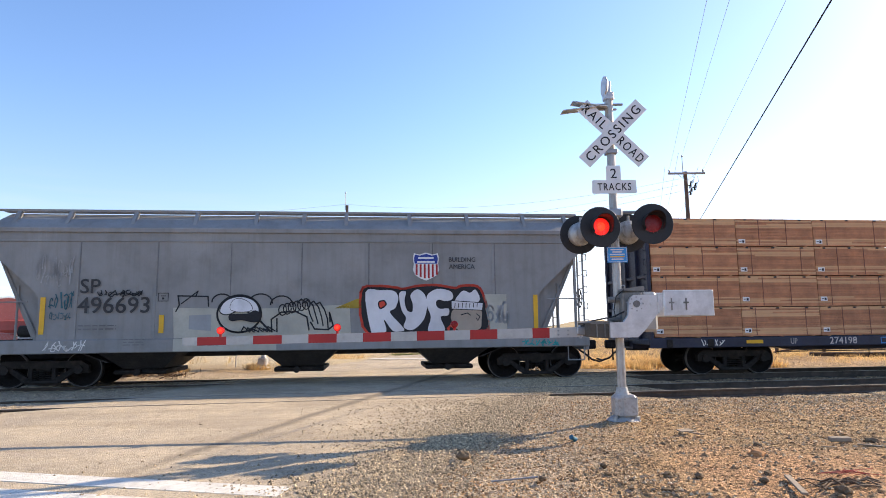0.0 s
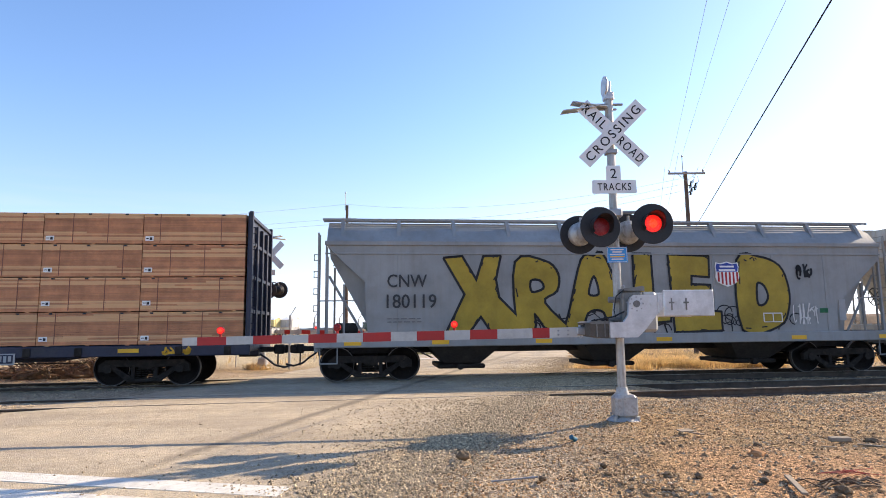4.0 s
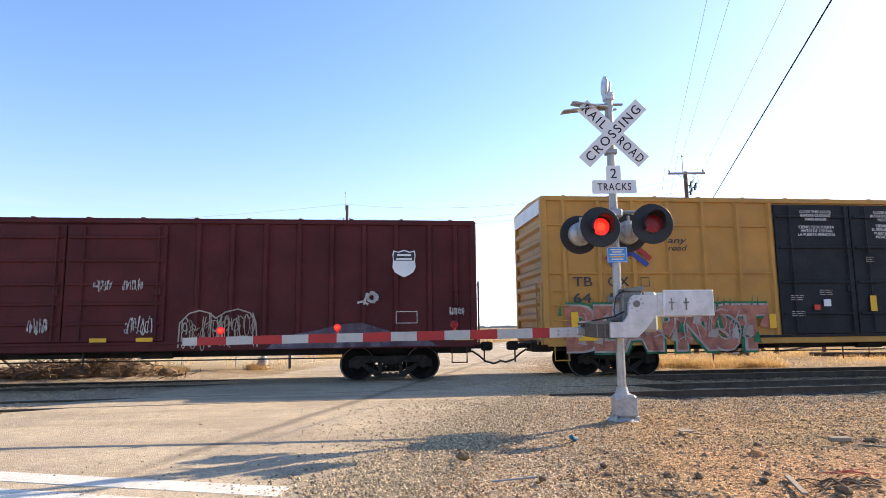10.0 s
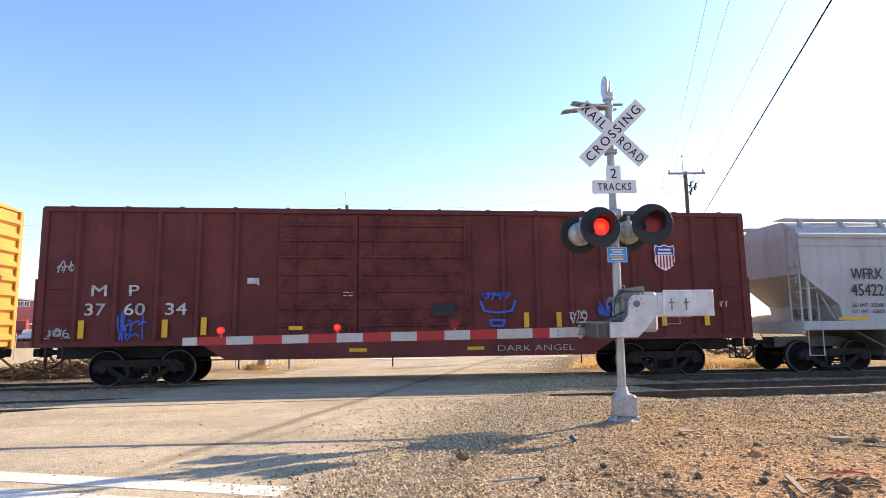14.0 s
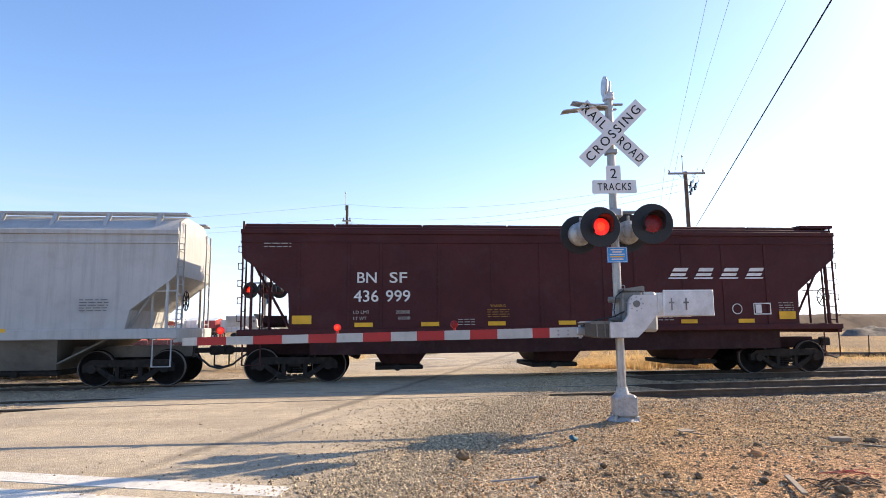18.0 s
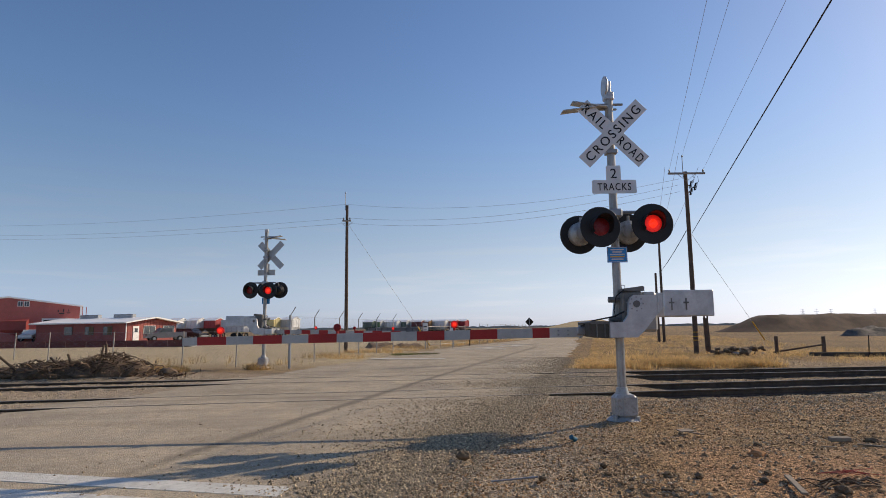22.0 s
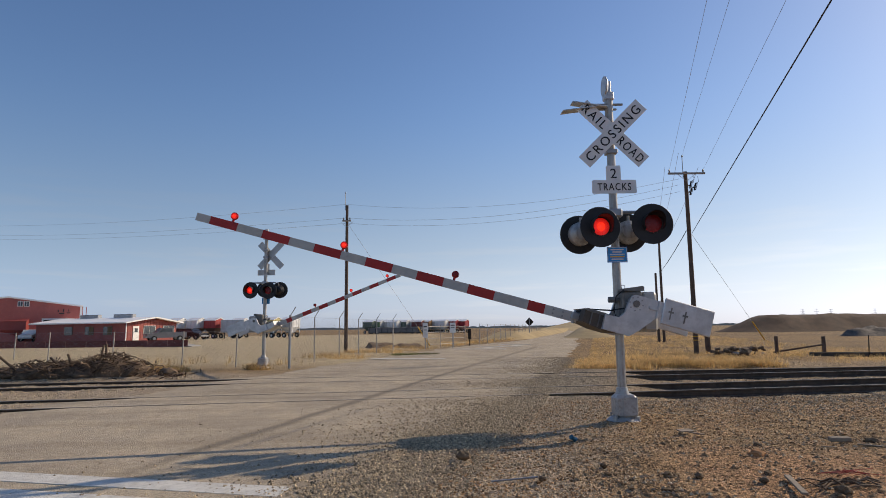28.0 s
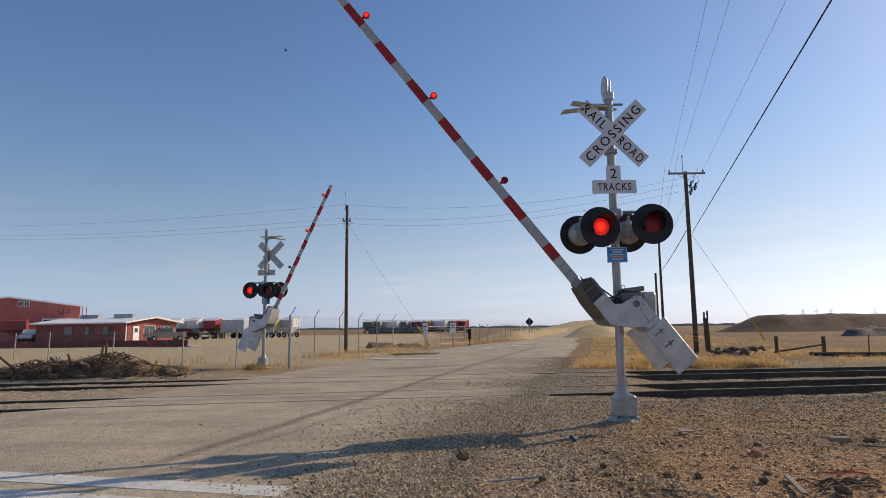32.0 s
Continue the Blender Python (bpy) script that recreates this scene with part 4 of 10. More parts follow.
    painted(c, [(4.12, 2.08), (4.2, 2.3), (4.34, 2.4), (4.5, 2.34), (4.66, 2.42), (4.74, 2.1)], G_SILVER, G_BLACK, 0.04, 0.038)
    painted(c, [(4.0, 1.92), (4.0, 2.12), (4.84, 2.06), (4.82, 1.88)], G_SILVER, G_BLACK, 0.04, 0.054, soft=False)
    for k in range(7):
        part("graffiti_line", stroke([(4.08 + 0.1 * k, 1.95), (4.09 + 0.1 * k, 2.06)], 0.02, YF - 0.066), G_BLACK, c)
    part("graffiti", stroke([(4.25, 1.75), (4.42, 1.8), (4.5, 1.74)], 0.025, YF - 0.048), G_BLACK, c)
    part("graffiti", stroke([(4.66, 1.78), (4.76, 1.7), (4.7, 1.6), (4.66, 1.66)], 0.02, YF - 0.048), G_BLACK, c)
    part("graffiti", scribble(4.95, 5.55, 1.55, 2.0, 3, 0.07, YF - 0.022, 12), G_GREY, c)
    part("graffiti", scribble(-6.13, -5.55, 2.0, 2.45, 5, 0.024, YF - 0.02, 7), G_TEALDARK, c)
    part("graffiti", scribble(-6.1, -5.6, 1.72, 1.9, 6, 0.014, YF - 0.02, 6), G_TEALDARK, c)
    part("stencil", stroke([(-3.52, 2.17), (-3.28, 2.17), (-3.28, 2.37), (-3.52, 2.37), (-3.52, 2.17)], 0.016, YF - 0.02), INK, c)
    part("stencil", G().box(-3.46, -3.34, YF - 0.021, YF - 0.018, 2.29, 2.31).box(-3.43, -3.38, YF - 0.021, YF - 0.018, 2.21, 2.26), INK, c)
    part("graffiti", scribble(-6.5, -5.6, 2.6, 3.3, 7, 0.03, YF - 0.02, 8), G_FAINT, c)
    for x in (-5.46, -3.58, -1.76, 0.04, 1.79, 3.49, 5.19):
        part("weld_seam", G().box(x - 0.004, x + 0.022, YF - 0.006, YF - 0.0005, 2.3, 3.68), INK_FINE, c)
    part("graffiti", scribble(-5.0, -3.9, 2.3, 2.45, 8, 0.03, YF - 0.041, 9), G_BLACK, c)
    part("graffiti", scribble(-6.2, -5.2, 0.95, 1.2, 6, 0.024, YF - 0.068, 10), INK_WHITE, c)
    part("graffiti", scribble(5.9, 6.9, 0.92, 1.08, 6, 0.03, YF - 0.068, 11), G_TEAL, c)
    for x, z0, z1 in ((-6.27, 1.36, 2.28), (-3.42, 1.36, 1.82), (6.30, 1.36, 2.28)):
        part("reflector", G().box(x - 0.06, x + 0.06, YF - 0.024, YF - 0.016, z0, z1), YELLOW, c)

    # --- grey hopper with ochre letters
    right = [(8.0, 3.72), (7.95, 3.25), (6.62, 2.02), (6.5, 1.86), (6.48, 1.18)]
    inner = [(7.96, 3.68), (7.92, 3.3), (6.95, 1.55), (6.9, 1.18)]
    left = [(-8.05, 3.72), (-8.0, 3.62), (-7.6, 3.2), (-7.0, 2.65), (-6.95, 1.6), (-6.9, 1.18)]
    c = hopper_car("pale grey covered hopper car with ochre graffiti letters", 38.33, GREYCAR_B, 8.3, 13.7, 3.72, 4.05, 4.42, right,
                   (0.92, 1.2), (-4.3, 0.0, 4.3), [-6.1, -4.4, -2.6, -0.8, 1.0, 2.8, 4.6, 6.2], UNDER, [-7.6 + 1.52 * k for k in range(11)], 2, left=left, rib_depth=0.012, inner=inner)
    marking(c, "CNW", 0.34, -6.40, 2.50, INK, width=1.05)
    marking(c, "180119", 0.36, -6.42, 1.95, INK, width=1.32)
    small_print(c, -6.4, 1.65, 0.9, 0.05, 2, INK, seed=13)
    letters_cnw = (
        ([(-4.85, 3.26), (-4.4, 3.3), (-4.0, 2.62), (-3.78, 3.3), (-3.36, 3.32), (-3.5, 2.7), (-3.42, 2.2), (-2.36, 1.12), (-3.5, 1.16), (-3.9, 1.75), (-4.3, 1.22), (-4.8, 1.3), (-4.3, 2.3)], ()),
        ([(-2.9, 3.16), (-2.1, 3.18), (-1.76, 2.85), (-1.8, 2.4), (-2.15, 2.05), (-1.2, 1.08), (-1.55, 1.02), (-1.95, 1.15), (-2.42, 1.8), (-2.45, 1.38), (-2.86, 1.36)], (((-2.5, 2.66), (-2.24, 2.66), (-2.16, 2.45), (-2.48, 2.36)),)),
        ([(-1.04, 3.22), (-0.7, 3.32), (-0.38, 3.26), (0.3, 1.16), (-0.25, 1.08), (-0.45, 1.8), (-0.95, 1.78), (-1.2, 1.0), (-1.55, 1.3), (-1.4, 1.9)], (((-0.72, 2.78), (-0.6, 2.3), (-0.88, 2.3)),)),
        ([(0.46, 3.38), (0.93, 3.38), (0.96, 1.95), (1.43, 1.92), (1.42, 1.55), (0.98, 1.52), (0.9, 1.37), (0.56, 1.38), (0.5, 1.6), (0.0, 1.62), (-0.02, 1.92), (0.45, 1.95)], ()),
        ([(1.49, 3.36), (2.64, 3.32), (2.62, 2.78), (2.1, 2.82), (2.08, 2.52), (2.64, 2.5), (2.62, 2.12), (2.08, 2.1), (2.1, 1.8), (2.92, 1.75), (2.92, 1.28), (1.58, 1.25)], ()),
        ([(3.54, 3.22), (4.2, 3.3), (4.78, 3.05), (5.0, 2.45), (4.96, 1.85), (4.65, 1.38), (3.58, 1.28)], (((4.08, 2.55), (4.28, 2.5), (4.38, 2.2), (4.26, 1.98), (4.06, 2.0)),)))
    for k, (pts, holes) in enumerate(letters_cnw):
        painted(c, pts, G_YELLOW, G_BLACK, 0.13, 0.0165 + 0.0003 * k, soft=k in (1, 2, 5), label="ochre spray letter edged in black", holes=[(hp, GREYCAR_B) for hp in holes])
        # ragged second passes of the can along the edge
        rr = random.Random(900 + k)
        for _ in range(14):
            i = rr.randrange(len(pts))
            (xa, za), (xb, zb) = pts[i], pts[(i + 1) % len(pts)]
            q, d = rr.random(), rr.uniform(0.05, 0.14)
            x0, z0 = xa + (xb - xa) * q, za + (zb - za) * q
            part("graffiti_line", stroke([(x0, z0), (x0 + (xb - xa) * d + rr.gauss(0, 0.03), z0 + (zb - za) * d + rr.gauss(0, 0.03))], 0.035, YF - 0.034), G_BLACK, c)
    for x, z, w in ((3.05, 1.78, 0.22), (3.3, 1.72, 0.25), (3.1, 1.45, 0.28), (-0.65, 1.35, 0.3), (0.2, 1.25, 0.3), (1.2, 1.28, 0.25), (5.2, 1.55, 0.2)):
        part("graffiti", stroke([(x + w * math.cos(a * 0.4), z + w * 0.8 * math.sin(a * 0.4)) for a in range(12)], 0.03, YF - 0.0155), G_BLACK, c)
    shield(c, 3.19, 2.83, 0.72, 0.72)
    part("graffiti", scribble(-3.2, 4.0, 1.22, 1.75, 22, 0.035, YF - 0.02, 21), G_BLACK, c)
    part("graffiti", scribble(5.3, 5.8, 2.75, 3.1, 3, 0.06, YF - 0.02, 22), G_BLACK, c)
    part("graffiti", scribble(5.1, 5.9, 1.4, 2.0, 6, 0.03, YF - 0.02, 23), INK_WHITE, c)
    part("placard", G().box(5.95, 6.2, YF - 0.02, YF - 0.014, 1.72, 1.85), G_GREEN, c)
    part("placard", G().box(6.9 - 0.35, 6.75, YF - 0.02, YF - 0.014, 1.5, 2.1), G_GREY, c)
    part("consolidated_stencil", stroke([(4.2, 1.48), (4.75, 1.48), (4.75, 1.72), (4.2, 1.72), (4.2, 1.48), (4.48, 1.48), (4.48, 1.72)], 0.03, YF - 0.045), INK_WHITE, c)
    reflectors(c, (-7.3, -5.0, -2.2, 1.2, 5.2, 7.9), 0.98, 0.45)

    # --- rust-streaked hopper
    right = [(8.42, 4.02), (8.44, 3.5), (8.1, 2.95), (7.7, 2.4), (7.4, 1.8), (7.25, 1.38)]
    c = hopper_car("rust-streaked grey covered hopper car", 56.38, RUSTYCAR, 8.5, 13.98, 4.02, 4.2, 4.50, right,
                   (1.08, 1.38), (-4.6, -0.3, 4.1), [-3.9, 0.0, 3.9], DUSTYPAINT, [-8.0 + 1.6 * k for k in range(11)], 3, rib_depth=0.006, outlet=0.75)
    marking(c, "TCMX", 0.30, -6.94, 2.50, INK, width=0.98)
    marking(c, "350115", 0.32, -6.93, 1.98, INK, width=1.10)
    for ln, z in (("LD LMT", 1.74), ("LT WT", 1.56)):
        marking(c, ln, 0.085, -6.92, z, INK_FINE, width=0.42)
        part("stencil", G().box(-6.1, -5.82, YF - 0.038, YF - 0.036, z, z + 0.07), INK_FINE, c)
    part("stencil", stroke([(-3.75, 2.2), (-3.5, 2.2), (-3.5, 2.46), (-3.75, 2.46), (-3.75, 2.2)], 0.015, YF - 0.03), INK, c)
    part("graffiti", stroke([(-2.1, 2.1), (-2.35, 2.0), (-2.4, 1.75), (-2.2, 1.58), (-1.9, 1.6), (-1.6, 1.72), (-1.4, 1.62), (-1.1, 1.68)], 0.07, YF - 0.02), G_BLACK, c)
    for k, (a, b) in enumerate(((-5.3, -4.2), (-3.9, -3.3), (-3.0, -2.5), (0.2, 1.4), (1.7, 2.3))):
        part("graffiti", scribble(a, b, 1.55, 2.1, 4, 0.018, YF - 0.02, 40 + k), G_GREY, c)
    part("consolidated_stencil", G().box(4.6, 5.05, YF - 0.03, YF - 0.024, 1.62, 1.92), INK, c)
    part("stencil", G().box(4.64, 4.82, YF - 0.036, YF - 0.030, 1.66, 1.88).box(4.86, 5.0, YF - 0.036, YF - 0.030, 1.66, 1.88), INK_WHITE, c)
    small_print(c, -1.2, 1.95, 0.6, 0.04, 4, G_RED, seed=34)
    reflectors(c, (-1.6, 1.4, 4.0, 6.8), 1.40, 0.42, 0.1)
    reflectors(c, (-6.65,), 1.45, 0.5, 0.2, 0.02)
    # --- off-white hopper
    right = [(8.32, 3.99), (8.30, 2.85), (8.15, 2.7), (7.2, 1.95), (7.1, 1.48)]
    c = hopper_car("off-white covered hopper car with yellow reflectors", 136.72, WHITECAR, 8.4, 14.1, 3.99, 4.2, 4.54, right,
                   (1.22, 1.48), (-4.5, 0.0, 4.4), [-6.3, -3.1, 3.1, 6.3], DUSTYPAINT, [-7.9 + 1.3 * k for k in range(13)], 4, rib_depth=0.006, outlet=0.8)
    marking(c, "WFRX", 0.32, -6.78, 2.68, INK, width=1.0)
    marking(c, "454221", 0.34, -6.80, 2.20, INK, width=1.15)
    marking(c, "LD LMT  222400", 0.10, -6.80, 1.88, INK, width=0.98)
    marking(c, "LT  WT   63600", 0.10, -6.80, 1.70, INK, width=0.98)
    part("stencil", stroke([(-4.6, 2.62), (-4.36, 2.62), (-4.36, 2.86), (-4.6, 2.86), (-4.6, 2.62)], 0.015, YF - 0.03), INK, c)
    marking(c, "WARNING", 0.09, -2.3, 2.15, INK_MAROON, width=0.5)
    marking(c, "WARNING", 0.09, 1.6, 2.15, INK_MAROON, width=0.5)
    small_print(c, -2.5, 2.02, 0.9, 0.035, 4, INK_MAROON, seed=51)
    small_print(c, 1.4, 2.02, 0.9, 0.035, 4, INK_MAROON, seed=52)
    small_print(c, 0.1, 2.05, 0.7, 0.05, 2, INK, seed=53)
    small_print(c, -5.5, 1.85, 0.3, 0.04, 2, INK, seed=54)
    small_print(c, 6.0, 2.2, 0.7, 0.04, 5, INK, seed=55)
    reflectors(c, (-6.8,), 1.50, 0.95, 0.09, 0.02)
    reflectors(c, (-4.1, -1.3, 1.3, 4.1), 1.42, 0.48, 0.09, 0.07)

    # --- brown hopper, the last car
    right = [(8.40, 4.02), (8.36, 3.30), (7.16, 2.34), (7.12, 1.42)]
    c = hopper_car("brown-maroon covered hopper car at the end of the train", 155.0, BROWNCAR, 8.43, 14.06, 4.02, 4.12, None, right,
                   (1.26, 1.42), (-4.2, 0.15, 4.3), [-6.9, -5.6, -4.75, -3.2, -1.75, -0.4, 0.45, 1.4, 2.3, 3.7, 4.9, 6.2], BROWNDARK, [], 5, rib_depth=0.02)
    for i in range(7):
        x = -8.38 + 2.39 * i
        part("hatch_cover", G().box(x, x + 2.375, -1.25, 1.25, 4.12, 4.25, 0.03), BROWNCAR, c)
    for s in (-1, 1):
        part("roof_edge", G().box(-8.38, 8.38, s * 1.4 - 0.05, s * 1.4 + 0.05, 4.04, 4.14, 0.02), BROWNCAR, c)
    part("roof_platform", G().box(7.55, 8.55, -1.4, -0.6, 4.2, 4.28).box(7.55, 8.55, 0.6, 1.4, 4.2, 4.28).box(7.5, 7.56, -1.3, 1.3, 4.02, 4.28), BROWNCAR, c)
    part("lower_side", G().box(-6.6, 6.6, -1.42, 1.42, 0.74, 1.28), BROWNDARK, c)
    marking(c, "BN", 0.28, -5.37, 2.62, INK_WHITE, width=0.5)
    marking(c, "SF", 0.28, -4.52, 2.62, INK_WHITE, width=0.46)
    marking(c, "436", 0.30, -5.46, 2.12, INK_WHITE, width=0.64)
    marking(c, "999", 0.30, -4.62, 2.12, INK_WHITE, width=0.64)
    for ln, x, z, w in (("LD LMT", -5.47, 1.80, 0.42), ("202800", -4.36, 1.80, 0.38), ("LT WT", -5.47, 1.64, 0.34), ("60200", -4.30, 1.64, 0.32)):
        marking(c, ln, 0.085, x, z, INK_FINE_WHITE, width=w)
    for i in range(4):
        x = 3.25 + i * 0.76
        g = G()
        g.prism([(x, 2.70), (x + 0.55, 2.70), (x + 0.58, 2.74), (x + 0.03, 2.74)], YF - 0.03, YF - 0.024)
        g.prism([(x + 0.06, 2.78), (x + 0.50, 2.78), (x + 0.55, 2.86), (x + 0.11, 2.86)], YF - 0.03, YF - 0.024)
        g.prism([(x + 0.14, 2.91), (x + 0.56, 2.91), (x + 0.62, 3.01), (x + 0.20, 3.01)], YF - 0.03, YF - 0.024)
        part("emblem", g, INK_WHITE, c, "slanted white railway emblem")
    reflectors(c, (-5.2, -3.45, -1.65, 0.3, 2.1, 3.8, 5.5), 1.46, 0.48, 0.11, 0.03)
    reflectors(c, (-6.8, 6.75), 1.55, 0.5, 0.22, 0.03)
    for x in (-1.9, 2.0):
        marking(c, "WARNING", 0.075, x + 0.08, 1.95, INK_AMBER, width=0.42)
        small_print(c, x, 1.87, 0.6, 0.035, 4, INK_AMBER, seed=63)
    small_print(c, -2.7, 1.62, 0.45, 0.04, 3, INK_WHITE, seed=65)
    small_print(c, 2.9, 1.62, 0.45, 0.04, 2, INK_WHITE, seed=66)
    small_print(c, 6.5, 2.0, 0.45, 0.04, 4, INK_WHITE, seed=67)
    small_print(c, -7.8, 3.65, 0.7, 0.05, 2, INK_WHITE, seed=68)
    part("stencil", G().lathe([(0.13, YF - 0.03), (0.15, YF - 0.03), (0.15, YF - 0.024), (0.13, YF - 0.024)], 20, "y", (5.25, 0, 1.85), True), INK_WHITE, c)
    part("consolidated_stencil", stroke([(5.75, 1.7), (6.25, 1.7), (6.25, 2.0), (5.75, 2.0), (5.75, 1.7)], 0.03, YF - 0.03).add(*_bar(5.8, 5.98, 1.73, 1.97)), INK_WHITE, c)


def _bar(x0, x1, z0, z1):
    y = YF - 0.03
    return [(x0, y, z0), (x1, y, z0), (x1, y, z1), (x0, y, z1)], [(0, 1, 2, 3)]


def boxcar(label, s0, paint, half, span, z0, z1, doors, posts, hribs, door_paint, door_ribs, seed, sill_drop=None, end_paint=None, rail_h=0.0):
    """A boxcar. doors: x of the panel edges; posts: x of the side posts; hribs: heights of horizontal ribs."""
    car = thing("boxcar", label, "railcar", on_track(s0), "cars of the freight train")
    cars.append((car, s0))
    end_paint = end_paint or paint
    xh = half - 0.12
    part("body", G().box(-xh, xh, -HALF + 0.03, HALF - 0.03, z0 + 0.1, z1 - 0.08), paint, car)
    part("roof", G().prism([(-HALF, z1 - 0.08), (-HALF, z1 - 0.02), (0, z1 + 0.06), (HALF, z1 - 0.02), (HALF, z1 - 0.08)], -xh - 0.05, xh + 0.05, "yz"), paint, car)
    n = 14
    for i in range(n):
        x = -xh + 0.6 + (2 * xh - 1.2) * i / (n - 1)
        part("roof_rib", G().prism([(-HALF + 0.02, z1 - 0.02), (0, z1 + 0.06), (HALF - 0.02, z1 - 0.02), (HALF - 0.02, z1 + 0.01), (0, z1 + 0.09), (-HALF + 0.02, z1 + 0.01)], x - 0.04, x + 0.04, "yz"), paint, car)
    for s in (-1, 1):
        y0, y1 = sorted((s * (HALF - 0.04), s * (HALF + 0.03)))
        part("top_chord", G().box(-xh, xh, y0, y1, z1 - 0.16, z1 - 0.06, 0.015), paint, car)
        d = sill_drop
        if d:
            part("side_sill", G().prism([(-xh, z0 + 0.12), (xh, z0 + 0.12), (xh, z0), (span / 2 - 1.7, z0), (span / 2 - 2.3, d), (-span / 2 + 2.3, d), (-span / 2 + 1.7, z0), (-xh, z0)], y0, y1), paint, car)
        else:
            part("side_sill", G().box(-xh, xh, y0, y1, z0 - 0.05, z0 + 0.14, 0.02), paint, car)
        for x in posts:
            part("side_post", G().prism([(x - 0.09, s * (HALF - 0.03)), (x - 0.045, s * (HALF + 0.055)), (x + 0.045, s * (HALF + 0.055)), (x + 0.09, s * (HALF - 0.03))], z0 + 0.14, z1 - 0.16, "xy"), paint, car)
        for z in hribs:
            for a, b in ((-xh, doors[0]), (doors[-1], xh)):
                part("side_rib", G().box(a, b, y0 + 0.012, y1 - 0.012, z - 0.03, z + 0.03, 0.01), paint, car)
        for a, b in zip(doors, doors[1:]):
            yd0, yd1 = sorted((s * (HALF - 0.02), s * (HALF + 0.045)))
            dr = part("sliding_door", G().box(a + 0.012, b - 0.012, yd0, yd1 if s > 0 else yd1, z0 + 0.2, z1 - 0.2, 0.02), door_paint, car)
            ye0, ye1 = sorted((s * (HALF + 0.045), s * (HALF + 0.098)))
            for z in door_ribs:
                part("door_rib", G().box(a + 0.08, b - 0.08, ye0, ye1, z - 0.04, z + 0.04, 0.015), door_paint, dr)
            part("door_bar", G().cyl((b - 0.2, s * (HALF + 0.09), z0 + 0.25), (b - 0.2, s * (HALF + 0.09), z1 - 0.25), 0.025, 0.025, 8), door_paint, dr)
            part("door_bar", G().cyl((a + 0.45, s * (HALF + 0.09), z0 + 0.25), (a + 0.45, s * (HALF + 0.09), z1 - 0.25), 0.02, 0.02, 8), door_paint, dr)
            part("door_latch", G().box(b - 0.3, b - 0.1, ye0, ye1 + (0.05 if s > 0 else 0), 2.3, 2.5, 0.02), door_paint, dr)
        part("door_track", G().box(doors[0] - 1.2, doors[-1] + 1.2, *sorted((s * (HALF + 0.01), s * (HALF + 0.07))), z0 + 0.12, z0 + 0.19, 0.01), door_paint, car)
    # ends with horizontal corrugations
    for s in (-1, 1):
        nz = 9
        for k in range(nz):
            z = z0 + 0.35 + (z1 - z0 - 0.75) * k / (nz - 1)
            g = G().prism([(s * xh, z - 0.13), (s * (xh + 0.09), z - 0.05), (s * (xh + 0.09), z + 0.05), (s * xh, z + 0.13)], -HALF + 0.15, HALF - 0.15)
            part("end_corrugation", g, end_paint, car)
        for y in (-HALF + 0.07, HALF - 0.07):
            part("corner_post", G().box(s * xh - 0.09, s * xh + 0.09, y - 0.09, y + 0.09, z0, z1 - 0.05, 0.02), paint, car)
        ladder_across(car, s * (xh + 0.14), -HALF + 0.05, -HALF + 0.5, z0, z0 + 1.7, paint)
        part("end_platform", G().box(*sorted((s * xh, s * (xh + 0.28))), -0.9, 0.9, z0 + 0.02, z0 + 0.06), UNDER, car)
        g = G()
        for k in range(4):
            z = z0 + 0.25 + 0.4 * k
            g.tube([(s * (xh - 0.65), -HALF - 0.03, z), (s * (xh - 0.65), -HALF - 0.09, z), (s * (xh - 0.2), -HALF - 0.09, z), (s * (xh - 0.2), -HALF - 0.03, z)], 0.012, 6)
        part("grab_iron", g, paint, car)
        part("step", G().tube([(s * (xh - 0.6), -HALF, z0), (s * (xh - 0.6), -HALF, 0.5), (s * (xh - 0.2), -HALF, 0.5), (s * (xh - 0.2), -HALF, z0)], 0.018, 6), paint, car)
    brake_wheel(car, xh + 0.2, -0.6, 2.0)
    part("centre_sill", G().box(-half, half, -0.32, 0.32, 0.70, 1.0), UNDER, car)
    part("brake_gear", G().cyl((-2.2, -0.9, 0.8), (-0.9, -0.9, 0.8), 0.08, 0.08, 14).cyl((0.5, -0.7, 0.78), (1.3, -0.7, 0.78), 0.1, 0.1, 14).cyl((-span / 2, -0.5, 0.62), (span / 2, -0.5, 0.62), 0.02, 0.02, 6), UNDER, car)
    for x in (-span / 2 + 2.6, -0.6, span / 2 - 2.6):
        part("brake_hanger", G().cyl((x, -1.5, z0), (x, -1.5, 0.42), 0.02, 0.02, 6), UNDER, car)
    bogie(car, -span / 2, s0)
    bogie(car, span / 2, s0)
    coupler_ends(car, half - 0.1)
    return car


